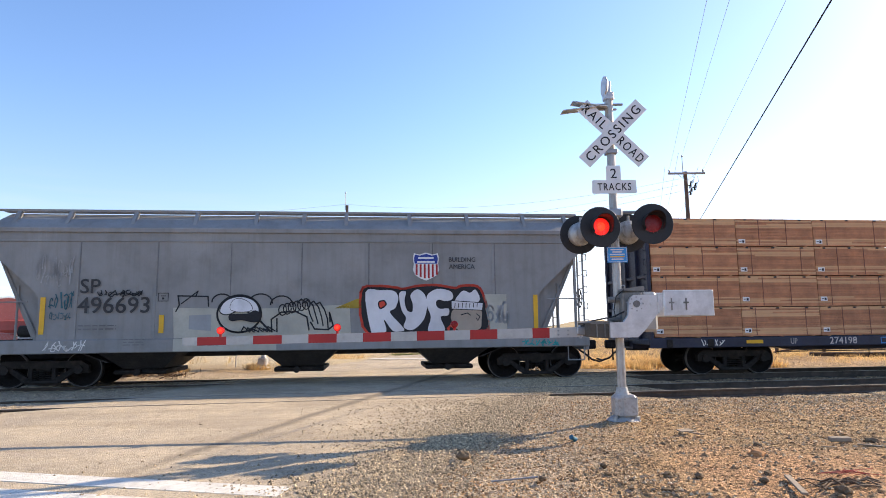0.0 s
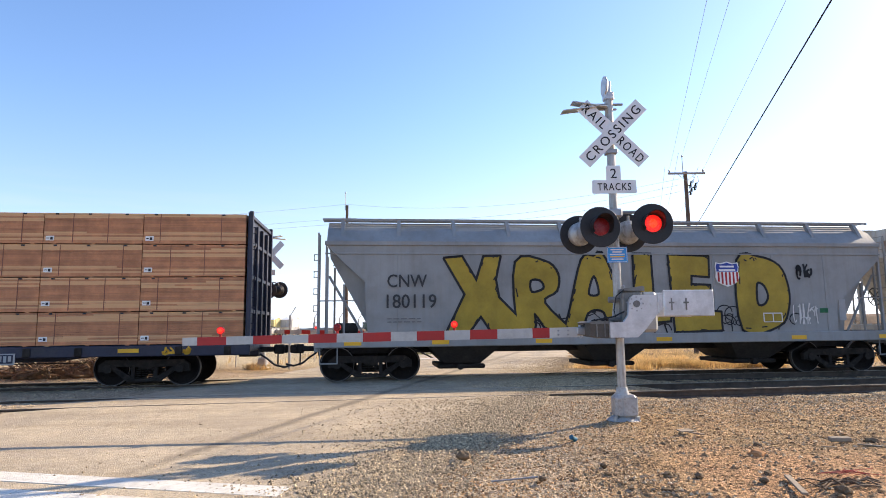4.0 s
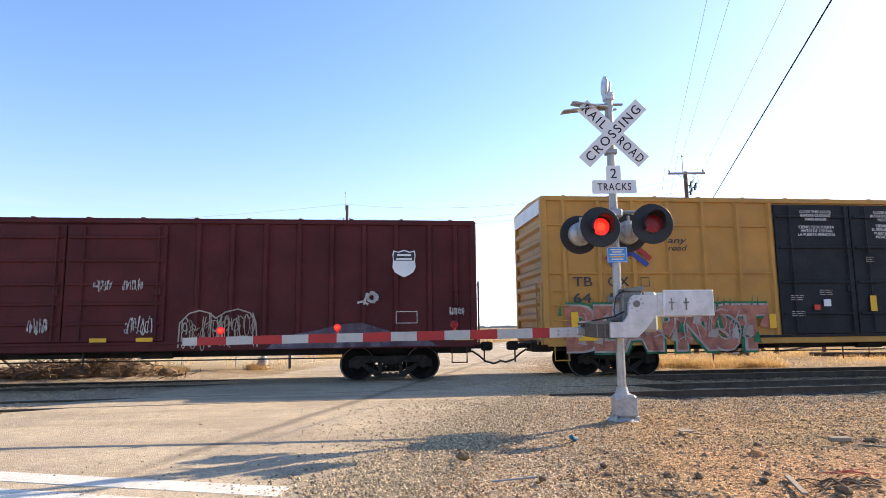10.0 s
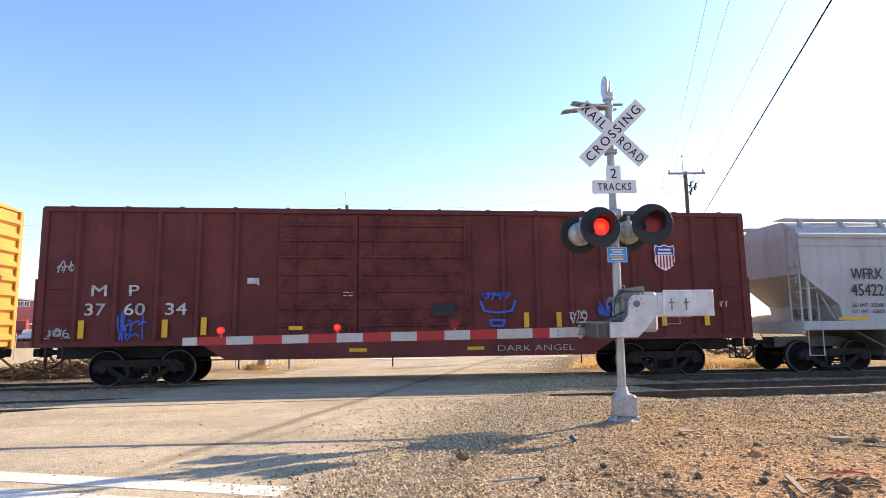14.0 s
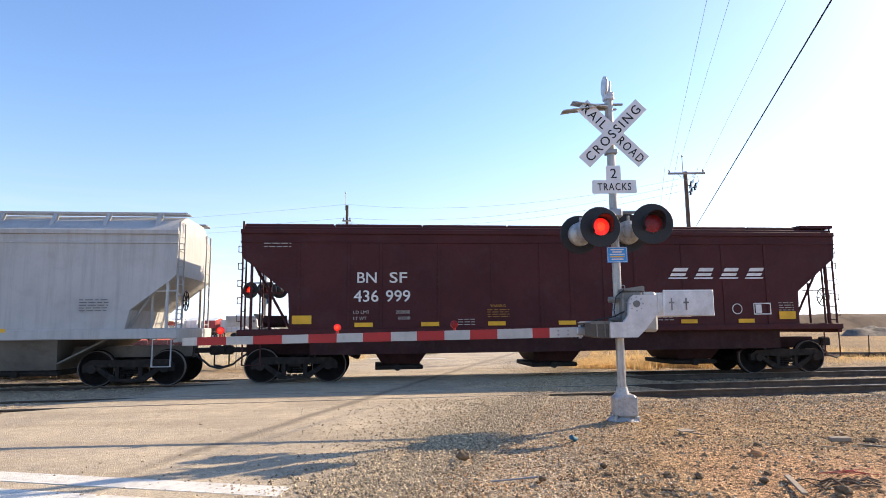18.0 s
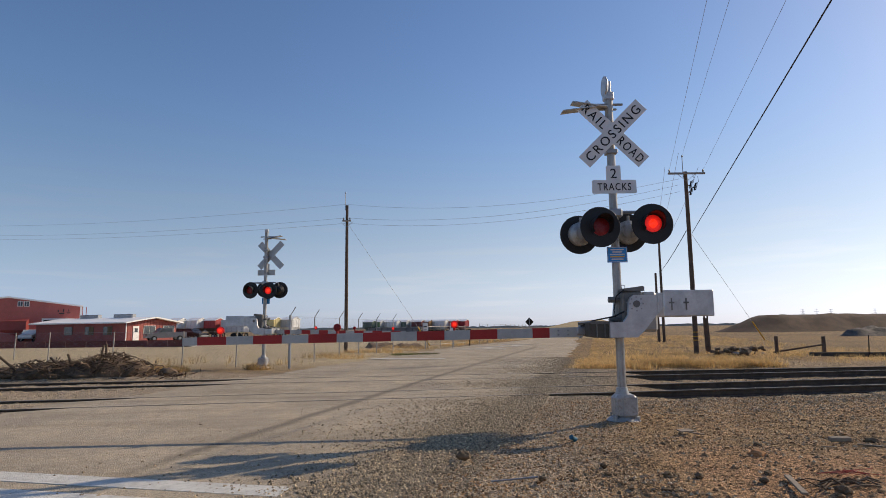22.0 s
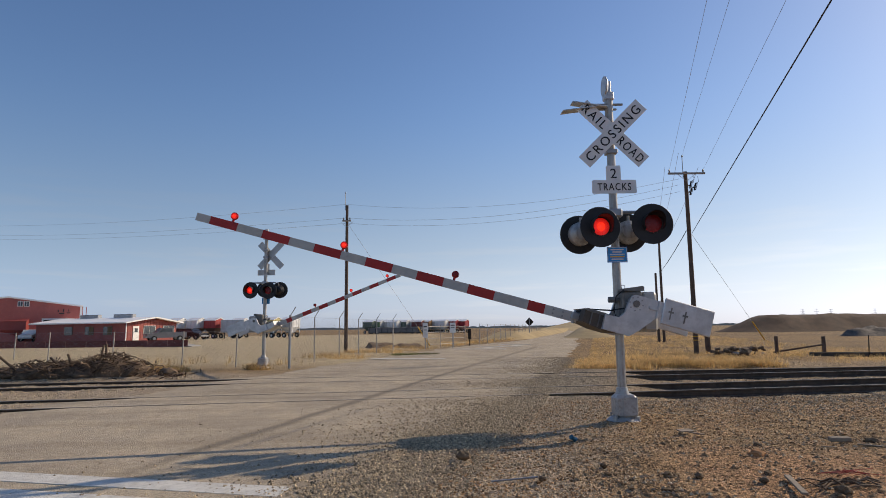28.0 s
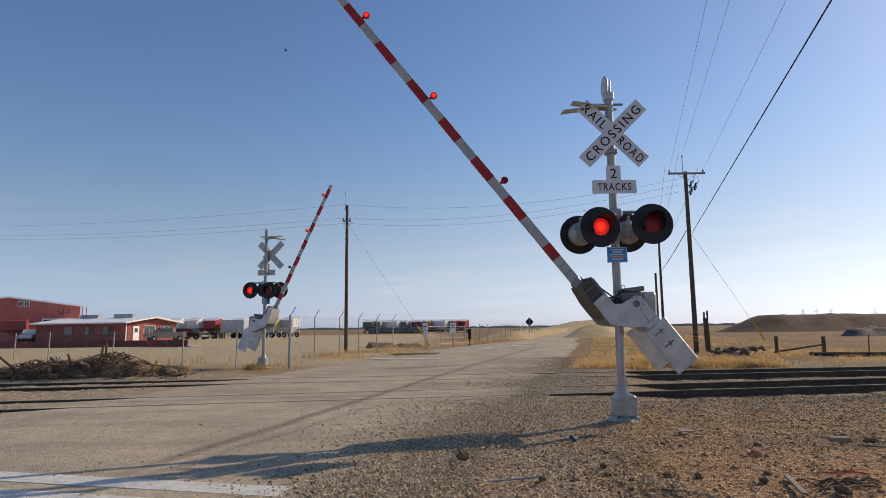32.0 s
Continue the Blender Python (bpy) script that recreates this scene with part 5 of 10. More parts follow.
def build_boxcars():
    global YF
    keep, YF = YF, -(HALF + 0.024)
    # --- maroon boxcar with block letters
    posts = [-8.3, -7.45, -6.6, -5.75, -4.9, -4.1, 2.1, 2.95, 3.8, 4.65, 5.5, 6.35, 7.2, 8.1, 8.8]
    c = boxcar("maroon boxcar with faded cream block graffiti", 75.69, MAROON, 9.4, 14.13, 0.95, 4.33, (-3.65, -1.12, 1.34), posts, (), MAROON, (1.6, 2.1, 2.6, 3.2, 3.8), 1)
    part("grey_panel", sheet([(-8.38, 1.05), (-8.38, 2.58), (-6.09, 2.58), (-6.09, 1.05)], YF - 0.036), G_GREY, c, "grey repainted number panel")
    marking(c, "UP", 0.30, -8.05, 2.22, INK, width=0.42, proud=0.042)
    marking(c, "563", 0.26, -8.35, 1.85, INK, width=0.62, proud=0.042)
    marking(c, "127", 0.26, -7.40, 1.85, INK, width=0.55, proud=0.042)
    small_print(c, -8.3, 1.35, 0.6, 0.06, 2, INK, 0.042, seed=71)
    part("graffiti", scribble(-7.5, -6.7, 1.5, 1.8, 5, 0.04, YF - 0.044, 72), INK_WORN, c)
    part("graffiti", scribble(-6.7, -6.1, 1.4, 2.1, 5, 0.04, YF - 0.045, 73), INK_WORN, c)
    y = YF - 0.038
    # cream block letters from bars
    def block(bars, name="graffiti"):
        g = G()
        for k, (x0, x1, za, zb) in enumerate(bars):
            g.box(x0, x1, y - 0.002 - 0.0004 * k, y, za, zb)
        part(name, g, G_CREAM, c, "faded cream block letter")
    block([(-9.07, -8.71, 2.71, 4.16), (-8.71, -8.45, 3.92, 4.16), (-8.45, -8.07, 3.30, 4.13), (-8.71, -8.45, 3.28, 3.45), (-8.45, -8.2, 3.24, 3.4), (-8.2, -7.85, 2.7, 3.48), (-8.71, -8.2, 2.7, 2.97)])
    block([(-7.74, -7.6, 2.74, 4.17), (-7.54, -7.2, 2.74, 4.17), (-7.2, -6.89, 3.88, 4.18), (-7.2, -6.95, 3.28, 3.6), (-7.2, -6.96, 2.74, 3.0)])
    block([(-6.76, -6.03, 3.92, 4.14), (-6.76, -6.48, 2.7, 3.92), (-6.48, -6.11, 3.35, 3.63)])
    block([(-5.97, -5.65, 2.7, 4.18), (-5.65, -5.35, 3.94, 4.16), (-5.65, -5.35, 2.68, 2.92), (-5.33, -4.93, 2.66, 4.19)])
    block([(-4.81, -4.5, 2.66, 4.19), (-4.5, -3.96, 3.95, 4.16), (-4.19, -3.97, 3.67, 3.95), (-4.36, -3.95, 2.73, 2.97)])
    for k, (a, b, za, zb, m) in enumerate(((-6.0, -4.4, 1.3, 2.0, G_CREAM), (-4.2, -3.3, 1.35, 1.95, G_GREY), (-1.9, -1.4, 1.4, 1.75, INK_WORN), (0.4, 1.1, 1.35, 1.8, INK_WORN), (8.6, 9.0, 1.75, 1.95, INK_WORN), (-0.4, 0.05, 2.45, 2.7, INK_WORN), (0.3, 0.8, 2.45, 2.7, INK_WORN))):
        part("graffiti", scribble(a, b, za, zb, 7, 0.018, YF - 0.082, 80 + k), m, c)
    part("graffiti", sheet([(3.85, 0.92), (4.2, 1.2), (4.7, 1.32), (5.2, 1.4), (5.8, 1.54), (6.3, 1.57), (6.7, 1.45), (7.05, 1.34), (7.7, 1.3), (8.3, 0.95)], YF - 0.034), G_BLUEGREY, c, "faded grey-blue graffiti patch")
    part("graffiti", stroke([(1.7, 1.0), (1.72, 1.6), (1.95, 1.85), (2.2, 1.92), (2.45, 1.85), (2.6, 1.72), (2.85, 1.88), (3.15, 1.95), (3.45, 1.85), (3.6, 1.6), (3.65, 1.0)], 0.035, YF - 0.040), G_TAN, c, "faded cream graffiti outline")
    part("graffiti", scribble(1.75, 3.6, 1.0, 1.85, 9, 0.028, YF - 0.041, 89), G_TAN, c)
    part("graffiti", scribble(1.75, 3.6, 1.0, 1.75, 12, 0.02, YF - 0.043, 87), G_CREAM, c)
    part("graffiti", scribble(6.2, 6.7, 2.05, 2.38, 2, 0.07, YF - 0.040, 88), INK_WORN, c)
    part("graffiti", sheet([(-6.0, 1.05), (-6.0, 2.0), (-4.4, 2.05), (-4.35, 1.05)], YF - 0.034), G_OVER, c, "faded tan overspray")
    part("graffiti", sheet([(-4.3, 1.05), (-4.2, 1.62), (-3.75, 1.7), (-3.5, 1.98), (-3.2, 2.0), (-3.4, 1.3), (-3.45, 1.05)], YF - 0.034), G_OVER, c, "faded tan overspray")
    part("patch", sheet([(-6.75, 0.92), (-6.7, 1.2), (-4.2, 1.2), (-4.2, 0.92)], YF - 0.036), G_PALE, c)
    shield(c, 7.41, 3.13, 0.62, 0.74, stripes=False, top=INK)
    reflectors(c, (-8.9, -6.5, -4.3, 4.5, 6.9, 9.0), 1.08, 0.5, 0.12, 0.04)
    reflectors(c, (-3.2, 0.9, -0.2), 1.15, 0.4, 0.1, 0.09)
    part("stencil", stroke([(7.2, 1.55), (7.75, 1.55), (7.75, 1.85), (7.2, 1.85), (7.2, 1.55)], 0.02, YF - 0.04), INK_WORN, c)

    # --- yellow high-cube boxcar
    posts = [-8.75, -7.75, -6.75, -5.7, -4.65, -3.6, -2.6, 2.62, 3.6, 4.6, 5.6, 6.65, 7.7, 8.7]
    c = boxcar("yellow high-cube boxcar with black doors and graffiti", 96.28, YELLOWCAR, 9.42, 14.29, 0.92, 5.06, (-2.49, -0.1, 2.52), posts, (4.22, 2.87), DOORBLACK, (1.7, 2.6, 3.6, 4.5), 2)
    part("end_banner", G().box(-9.40, -9.38, -1.45, 1.45, 4.55, 4.95), WHITE, c, "white end panel")
    for wd, x, z in (("next", -8.52, 3.72), ("load", -8.52, 3.50), ("any", -5.75, 3.72), ("road", -5.75, 3.50)):
        marking(c, wd, 0.16, x, z, INK, shear=0.25, width=0.56)
    # red and blue chevrons back to back
    cx, cz = -6.92, 3.63
    for m_, yy, w, pts in ((RED, 0.036, 0.14, ((-0.62, 0.33), (-0.14, 0.0), (-0.62, -0.36))), (BLUE, 0.042, 0.15, ((-0.46, 0.5), (-0.02, 0.22), (0.07, 0.0), (-0.02, -0.22), (-0.5, -0.52))),
                           (RED, 0.036, 0.14, ((0.62, 0.33), (0.20, 0.0), (0.6, -0.34))), (BLUE, 0.042, 0.14, ((0.56, 0.5), (0.14, 0.24))), (BLUE, 0.042, 0.14, ((0.5, -0.52), (0.14, -0.24)))):
        part("emblem", stroke([(cx + a_, cz + b_) for a_, b_ in pts], w, YF - yy), m_, c, "red and blue crossed-arrows emblem")
    marking(c, "TB", 0.26, -8.55, 2.50, INK, width=0.55)
    marking(c, "OX", 0.26, -7.55, 2.50, INK, width=0.6)
    for num, x in (("64", -8.55), ("18", -7.5), ("85", -6.45)):
        marking(c, num, 0.26, x, 2.05, INK, width=0.5)
    part("stencil", stroke([(-6.6, 2.5), (-6.36, 2.5), (-6.36, 2.74), (-6.6, 2.74), (-6.6, 2.5)], 0.02, YF - 0.036), INK, c)
    for i, (ln, z) in enumerate((("CLOSE THIS DOOR", 4.60), ("BEFORE CLOSING", 4.49), ("MAIN DOOR", 4.38), ("CIERRE ESTA PUERTA", 4.15), ("ANTES DE CERRAR", 4.04), ("LA PUERTA PRINCIPAL", 3.93))):
        marking(c, ln, 0.082, -1.22, z, WHITE, centre=True, proud=0.080, off=0.006)
    for i, (ln, z) in enumerate((("CLOSE AND LOCK", 4.60), ("BOTH DOORS BEFORE", 4.49), ("MOVING CAR", 4.38), ("CIERRE Y PONGA", 4.20), ("EL SEGURO EN AMBAS", 4.09), ("PUERTAS ANTES DE", 3.98), ("MOVER EL CARRO", 3.87))):
        marking(c, ln, 0.082, 1.12, z, WHITE, centre=True, proud=0.080, off=0.006)
    for k, (x, z, w, n) in enumerate(((-2.2, 2.2, 0.4, 3), (-2.2, 1.75, 0.4, 3), (-1.3, 2.35, 0.4, 3), (1.3, 2.35, 0.4, 3), (1.7, 2.9, 0.6, 2), (0.25, 3.3, 0.25, 3))):
        small_print(c, x, z, w, 0.035, n, INK_WHITE, 0.082, seed=90 + k)
    for x in (-1.2, 1.3):
        part("placard", G().box(x, x + 0.22, YF - 0.088, YF - 0.08, 1.9, 2.1), WHITE, c)
        part("placard", G().box(x - 0.3, x - 0.12, YF - 0.088, YF - 0.08, 1.8, 1.95), G_RED, c)
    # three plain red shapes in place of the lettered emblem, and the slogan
    g = G().box(5.0, 5.85, YF - 0.04, YF - 0.034, 3.95, 4.1).box(5.32, 5.52, YF - 0.04, YF - 0.034, 3.58, 3.95).box(5.95, 6.5, YF - 0.04, YF - 0.034, 3.95, 4.1).box(6.12, 6.3, YF - 0.04, YF - 0.034, 3.58, 3.95)
    g.prism([(6.45, 4.1), (6.68, 4.1), (7.2, 3.58), (6.97, 3.58)], YF - 0.04, YF - 0.034)
    g.prism([(7.0, 4.1), (7.2, 4.1), (6.95, 3.84), (6.85, 3.95)], YF - 0.04, YF - 0.034)
    part("emblem", g, mat("maroon_emblem", (0.27, 0.03, 0.05), 0.5), c, "dark red block emblem")
    marking(c, "RAILCAR POOLING EXPERTS", 0.22, 3.50, 3.20, INK, width=4.85)
    bubble(c, "BEAPNST", 1.12, -8.8, 0.80, 5.9, G_PINK, G_BLUSH, G_GREEN, off=0.05, spacing=0.86, proud=0.036, label="salmon and white wildstyle graffiti")
    for k in range(26):
        rr = random.Random(200 + k)
        x, z = -8.7 + k * 0.22, rr.uniform(0.9, 1.55)
        part("graffiti_fill", sheet([(x, z), (x + 0.08, z + rr.uniform(0.15, 0.4)), (x + rr.uniform(0.15, 0.35), z + rr.uniform(0.1, 0.45)), (x + 0.25, z - 0.05)], YF - 0.054 - 0.0006 * k), (G_PINK, G_BLUSH, G_PINK, G_TAN, G_GREEN)[k % 5], c)
    for k in range(30):
        rr = random.Random(300 + k)
        x = -8.95 + k * 0.205
        part("graffiti", sheet([(x - 0.05, 1.7), (x + rr.uniform(-0.12, 0.12), 1.95 + rr.random() * 0.38), (x + 0.05, 1.7)], YF - 0.032 - 0.0003 * k), G_GREEN, c)
    part("graffiti", scribble(-8.5, -3.4, 1.0, 1.8, 14, 0.03, YF - 0.074, 102), G_BLUSH, c)
    # blue flames with violet edges behind black letters rimmed in teal
    for k, (x, top, w) in enumerate(((3.38, 2.82, 0.3), (3.94, 2.78, 0.3), (4.67, 2.78, 0.3), (5.16, 2.66, 0.22), (5.85, 2.82, 0.36), (7.15, 2.55, 0.4), (8.3, 2.5, 0.3))):
        top -= 0.15
        part("graffiti", stroke([(x - w, top - 0.55), (x - w * 0.4, top - 0.2), (x, top), (x + w * 0.35, top - 0.25), (x + w, top - 0.55)], 0.06, YF - 0.026), G_VIOLET, c)
        part("graffiti", sheet([(x - w * 0.9, top - 0.8), (x - w * 0.3, top - 0.36), (x, top - 0.18), (x + w * 0.3, top - 0.42), (x + w * 0.9, top - 0.8), (x, top - 1.3)], YF - 0.028 - 0.0004 * k), G_BLUE, c)
    part("graffiti", sheet([(1.85, 1.7), (2.15, 1.95), (2.45, 2.05), (2.6, 1.6), (2.45, 1.05), (2.15, 1.1), (2.0, 1.4)], YF - 0.074), G_BLUE, c)
    part("graffiti", stroke([(2.4, 1.95), (1.98, 1.72), (2.25, 1.6), (2.1, 1.4), (2.4, 1.3)], 0.05, YF - 0.078), G_TEAL, c)
    shapes = (
        (2.32, [(0.05, 1.5), (1.2, 1.48), (0.98, 1.12), (0.78, 1.2), (0.86, 0.75), (1.1, 0.15), (0.55, -0.02), (0.2, 0.1), (0.45, 0.55), (0.4, 1.08), (0.12, 0.92)]),
        (3.42, [(0.05, 1.42), (0.22, 1.6), (0.42, 1.5), (0.4, 1.28), (0.2, 1.2)]),
        (3.30, [(0.12, 1.02), (0.5, 1.1), (0.62, 0.65), (0.9, 0.2), (0.55, -0.02), (0.1, 0.05), (0.3, 0.5)]),
        (3.95, [(0.0, 1.45), (0.4, 1.3), (0.68, 0.95), (0.85, 1.25), (1.3, 1.42), (1.12, 1.0), (1.2, 0.5), (1.5, 0.05), (1.0, 0.0), (0.88, 0.6), (0.62, 0.42), (0.42, 0.75), (0.4, 0.1), (0.0, -0.04), (0.16, 0.5), (0.2, 1.0)]),
        (5.18, [(0.05, 1.42), (0.5, 1.42), (0.42, 0.95), (0.7, 0.78), (1.0, 0.95), (1.05, 0.5), (0.75, 0.05), (0.3, -0.02), (0.0, 0.35), (0.14, 0.9)]),
        (6.02, [(0.0, 1.0), (0.2, 1.42), (0.55, 1.52), (0.82, 1.3), (0.85, 0.98), (0.5, 1.12), (0.4, 0.95), (0.98, 0.8), (0.95, 0.3), (0.5, -0.02), (0.02, 0.1), (0.3, 0.3), (0.55, 0.42), (0.2, 0.55)]),
        (7.0, [(0.0, 0.95), (0.35, 1.2), (0.55, 0.85), (0.4, 0.4), (0.75, 0.05), (0.2, -0.03), (-0.1, 0.3)]),
        (7.6, [(0.1, 1.62), (0.5, 1.55), (0.42, 1.1), (0.75, 1.25), (1.0, 1.52), (0.98, 1.15), (0.72, 0.85), (1.05, 0.35), (1.3, 0.0), (0.8, 0.05), (0.5, 0.55), (0.45, 0.05), (0.0, -0.02), (0.18, 0.6)]))
    for k, (x, pts) in enumerate(shapes):
        mx, mz = sum(p[0] for p in pts) / len(pts), sum(p[1] for p in pts) / len(pts)
        grown = []
        for a_, b_ in pts:
            l = math.hypot(a_ - mx, b_ - mz) or 1
            grown.append((x + a_ + (a_ - mx) / l * 0.09, 0.72 + b_ + (b_ - mz) / l * 0.09))
        rim = part("graffiti", sheet(grown, YF - 0.040 - 0.0005 * k), G_TEAL, c, "black and teal wildstyle graffiti letter")
        part("graffiti_fill", sheet([(x + a_, 0.72 + b_) for a_, b_ in pts], YF - 0.0470 - 0.0004 * k), G_BLACK, rim)
        part("graffiti_line", stroke([(x + mx - 0.25, 0.72 + mz - 0.3), (x + mx + 0.05, 0.72 + mz), (x + mx + 0.2, 0.72 + mz - 0.05), (x + mx + 0.35, 0.72 + mz + 0.3)], 0.03, YF - 0.0515), G_TEAL, rim)
    rr = random.Random(417)
    for k in range(64):
        x, z = rr.uniform(2.35, 8.8), rr.uniform(0.78, 1.95)
        l, a = rr.uniform(0.18, 0.5), rr.choice((-1, 1)) * rr.uniform(0.5, 1.4)
        dx, dz, w = l * math.cos(a), abs(l * math.sin(a)), rr.uniform(0.04, 0.11)
        z1 = min(z + dz, 2.12)
        part("graffiti_fill", sheet(rounded([(x, z), (x + dx * 0.5 - w, (z + z1) / 2), (x + dx, z1), (x + dx * 0.5 + w, (z + z1) / 2 - 0.05)], 3), YF - 0.0530 - 0.0001 * k), (G_TEAL, G_BLACK, G_TEAL, G_BLUE, G_BLACK, G_VIOLET)[k % 6], c)
    part("placard", G().box(5.66, 5.86, YF - 0.068, YF - 0.060, 1.95, 2.12), G_GREENTAG, c)
    part("graffiti", scribble(8.75, 9.2, 2.7, 3.3, 4, 0.025, YF - 0.04, 103), INK, c)
    for x, z0, z1 in ((-8.55, 1.3, 1.8), (-6.2, 1.3, 1.75), (-2.8, 1.3, 1.7), (0.35, 1.75, 2.2), (2.9, 1.3, 1.7), (6.35, 1.35, 1.8), (8.6, 1.35, 1.8)):
        part("reflector", G().box(x - 0.1, x + 0.1, YF - 0.09, YF - 0.084, z0, z1), YELLOW, c)
    reflectors(c, (-8.2, 8.5), 1.02, 0.55, 0.14, 0.09)

    # --- faded maroon boxcar
    posts = [-8.55, -7.6, -6.6, -5.6, -4.65, 2.4, 3.35, 4.3, 5.2, 6.1, 7.0, 7.9, 8.7]
    c = boxcar("faded maroon boxcar with ribbed sliding doors", 117.28, MAROON_B, 9.5, 14.27, 1.04, 4.62, (-3.59, -1.52, 1.54), posts, (), DOORMAROON, (1.5, 1.95, 2.4, 2.85, 3.3, 3.75, 4.15), 3, sill_drop=0.66)
    marking(c, "M", 0.28, -8.15, 2.30, INK_WORN, width=0.36)
    marking(c, "P", 0.28, -7.25, 2.30, INK_WORN, width=0.24)
    marking(c, "37", 0.30, -8.28, 1.82, INK_WORN, width=0.48)
    marking(c, "60", 0.30, -7.35, 1.82, INK_WORN, width=0.5)
    marking(c, "34", 0.30, -6.35, 1.82, INK_WORN, width=0.52)
    shield(c, 7.01, 3.30, 0.60, 0.74, top=BLUE)
    part("graffiti", letters("DARK ANGEL", 0.16, 2.2, 0.78, YF - 0.04, width=2.1, off=-0.015), INK_WORN, c)
    part("graffiti", scribble(-7.5, -6.8, 1.2, 1.85, 4, 0.05, YF - 0.042, 111), G_BLUE, c)
    part("graffiti", scribble(1.8, 2.6, 2.15, 2.35, 4, 0.05, YF - 0.042, 112), G_BLUE, c)
    part("graffiti", stroke([(1.75, 2.1), (1.85, 1.85), (2.2, 1.8), (2.6, 1.85), (2.7, 2.1)], 0.06, YF - 0.044), G_BLUE, c)
    part("graffiti", stroke([(2.0, 1.6), (2.4, 1.6), (2.35, 1.45), (2.05, 1.45), (2.0, 1.6)], 0.06, YF - 0.044), G_BLUE, c)
    part("graffiti", scribble(5.0, 5.9, 1.6, 2.1, 5, 0.07, YF - 0.042, 113), G_BLUE, c)
    part("graffiti", scribble(-9.2, -8.6, 1.25, 1.5, 3, 0.04, YF - 0.04, 114), INK_WORN, c)
    part("graffiti", scribble(4.2, 4.7, 1.5, 1.8, 3, 0.03, YF - 0.042, 115), INK_WORN, c)
    part("graffiti", scribble(-9.0, -8.6, 2.9, 3.2, 3, 0.03, YF - 0.04, 116), INK_WORN, c)
    part("graffiti", scribble(8.5, 8.8, 1.9, 2.1, 2, 0.03, YF - 0.042, 117), INK_WORN, c)
    part("placard", sheet([(-4.35, 2.6), (-4.35, 2.75), (-4.05, 2.75), (-4.05, 2.55), (-4.15, 2.6)], YF - 0.04), INK_WORN, c)
    part("placard", G().box(0.45, 1.05, YF - 0.088, YF - 0.08, 1.72, 2.05), BLACK, c)
    small_print(c, -1.9, 2.35, 0.25, 0.05, 2, INK_WORN, 0.09, seed=118)
    for x, z0, z1 in ((-8.35, 1.25, 1.7), (-6.35, 1.25, 1.7), (-5.4, 1.3, 1.75), (3.0, 1.4, 1.8), (3.9, 1.4, 1.8), (5.95, 1.4, 1.8), (6.9, 1.4, 1.8), (8.15, 1.4, 1.85)):
        part("reflector", G().box(x - 0.07, x + 0.07, YF - 0.042, YF - 0.036, z0, z1), YELLOW, c)
    reflectors(c, (-1.5, 1.6), 0.82, 0.45, 0.09, 0.04)
    reflectors(c, (-3.1,), 1.4, 0.35, 0.1, 0.09)
    part("consolidated_stencil", stroke([(6.95, 1.45), (7.35, 1.45), (7.35, 1.75), (6.95, 1.75), (6.95, 1.45)], 0.02, YF - 0.042), INK_WORN, c)
    YF = keep


def lumber_bundle_mesh(length, height, depth, seed):
    """Courses of stacked boards, seen on their edges, with bearers below."""
    r = random.Random(seed)
    g = G()
    n = max(6, round((height - 0.022) / 0.045))
    hb = (height - 0.022) / n
    for k in range(n):
        z = 0.022 + k * hb
        m = 2 if r.random() < 0.3 else 1
        cuts = [0] + sorted(r.uniform(0.2, 0.8) * length for _ in range(m - 1)) + [length]
        for a, b in zip(cuts, cuts[1:]):
            dy = r.uniform(0, 0.007)
            g.box(a + 0.003, b - 0.003, dy, depth - dy, z + 0.002, z + hb - 0.002)
    for x in (0.25, length / 2, length - 0.25):
        g.box(x - 0.045, x + 0.045, 0.01, depth - 0.01, 0.0, 0.022)
    return g.mesh("lumber_pack", LUMBER, smooth=False)


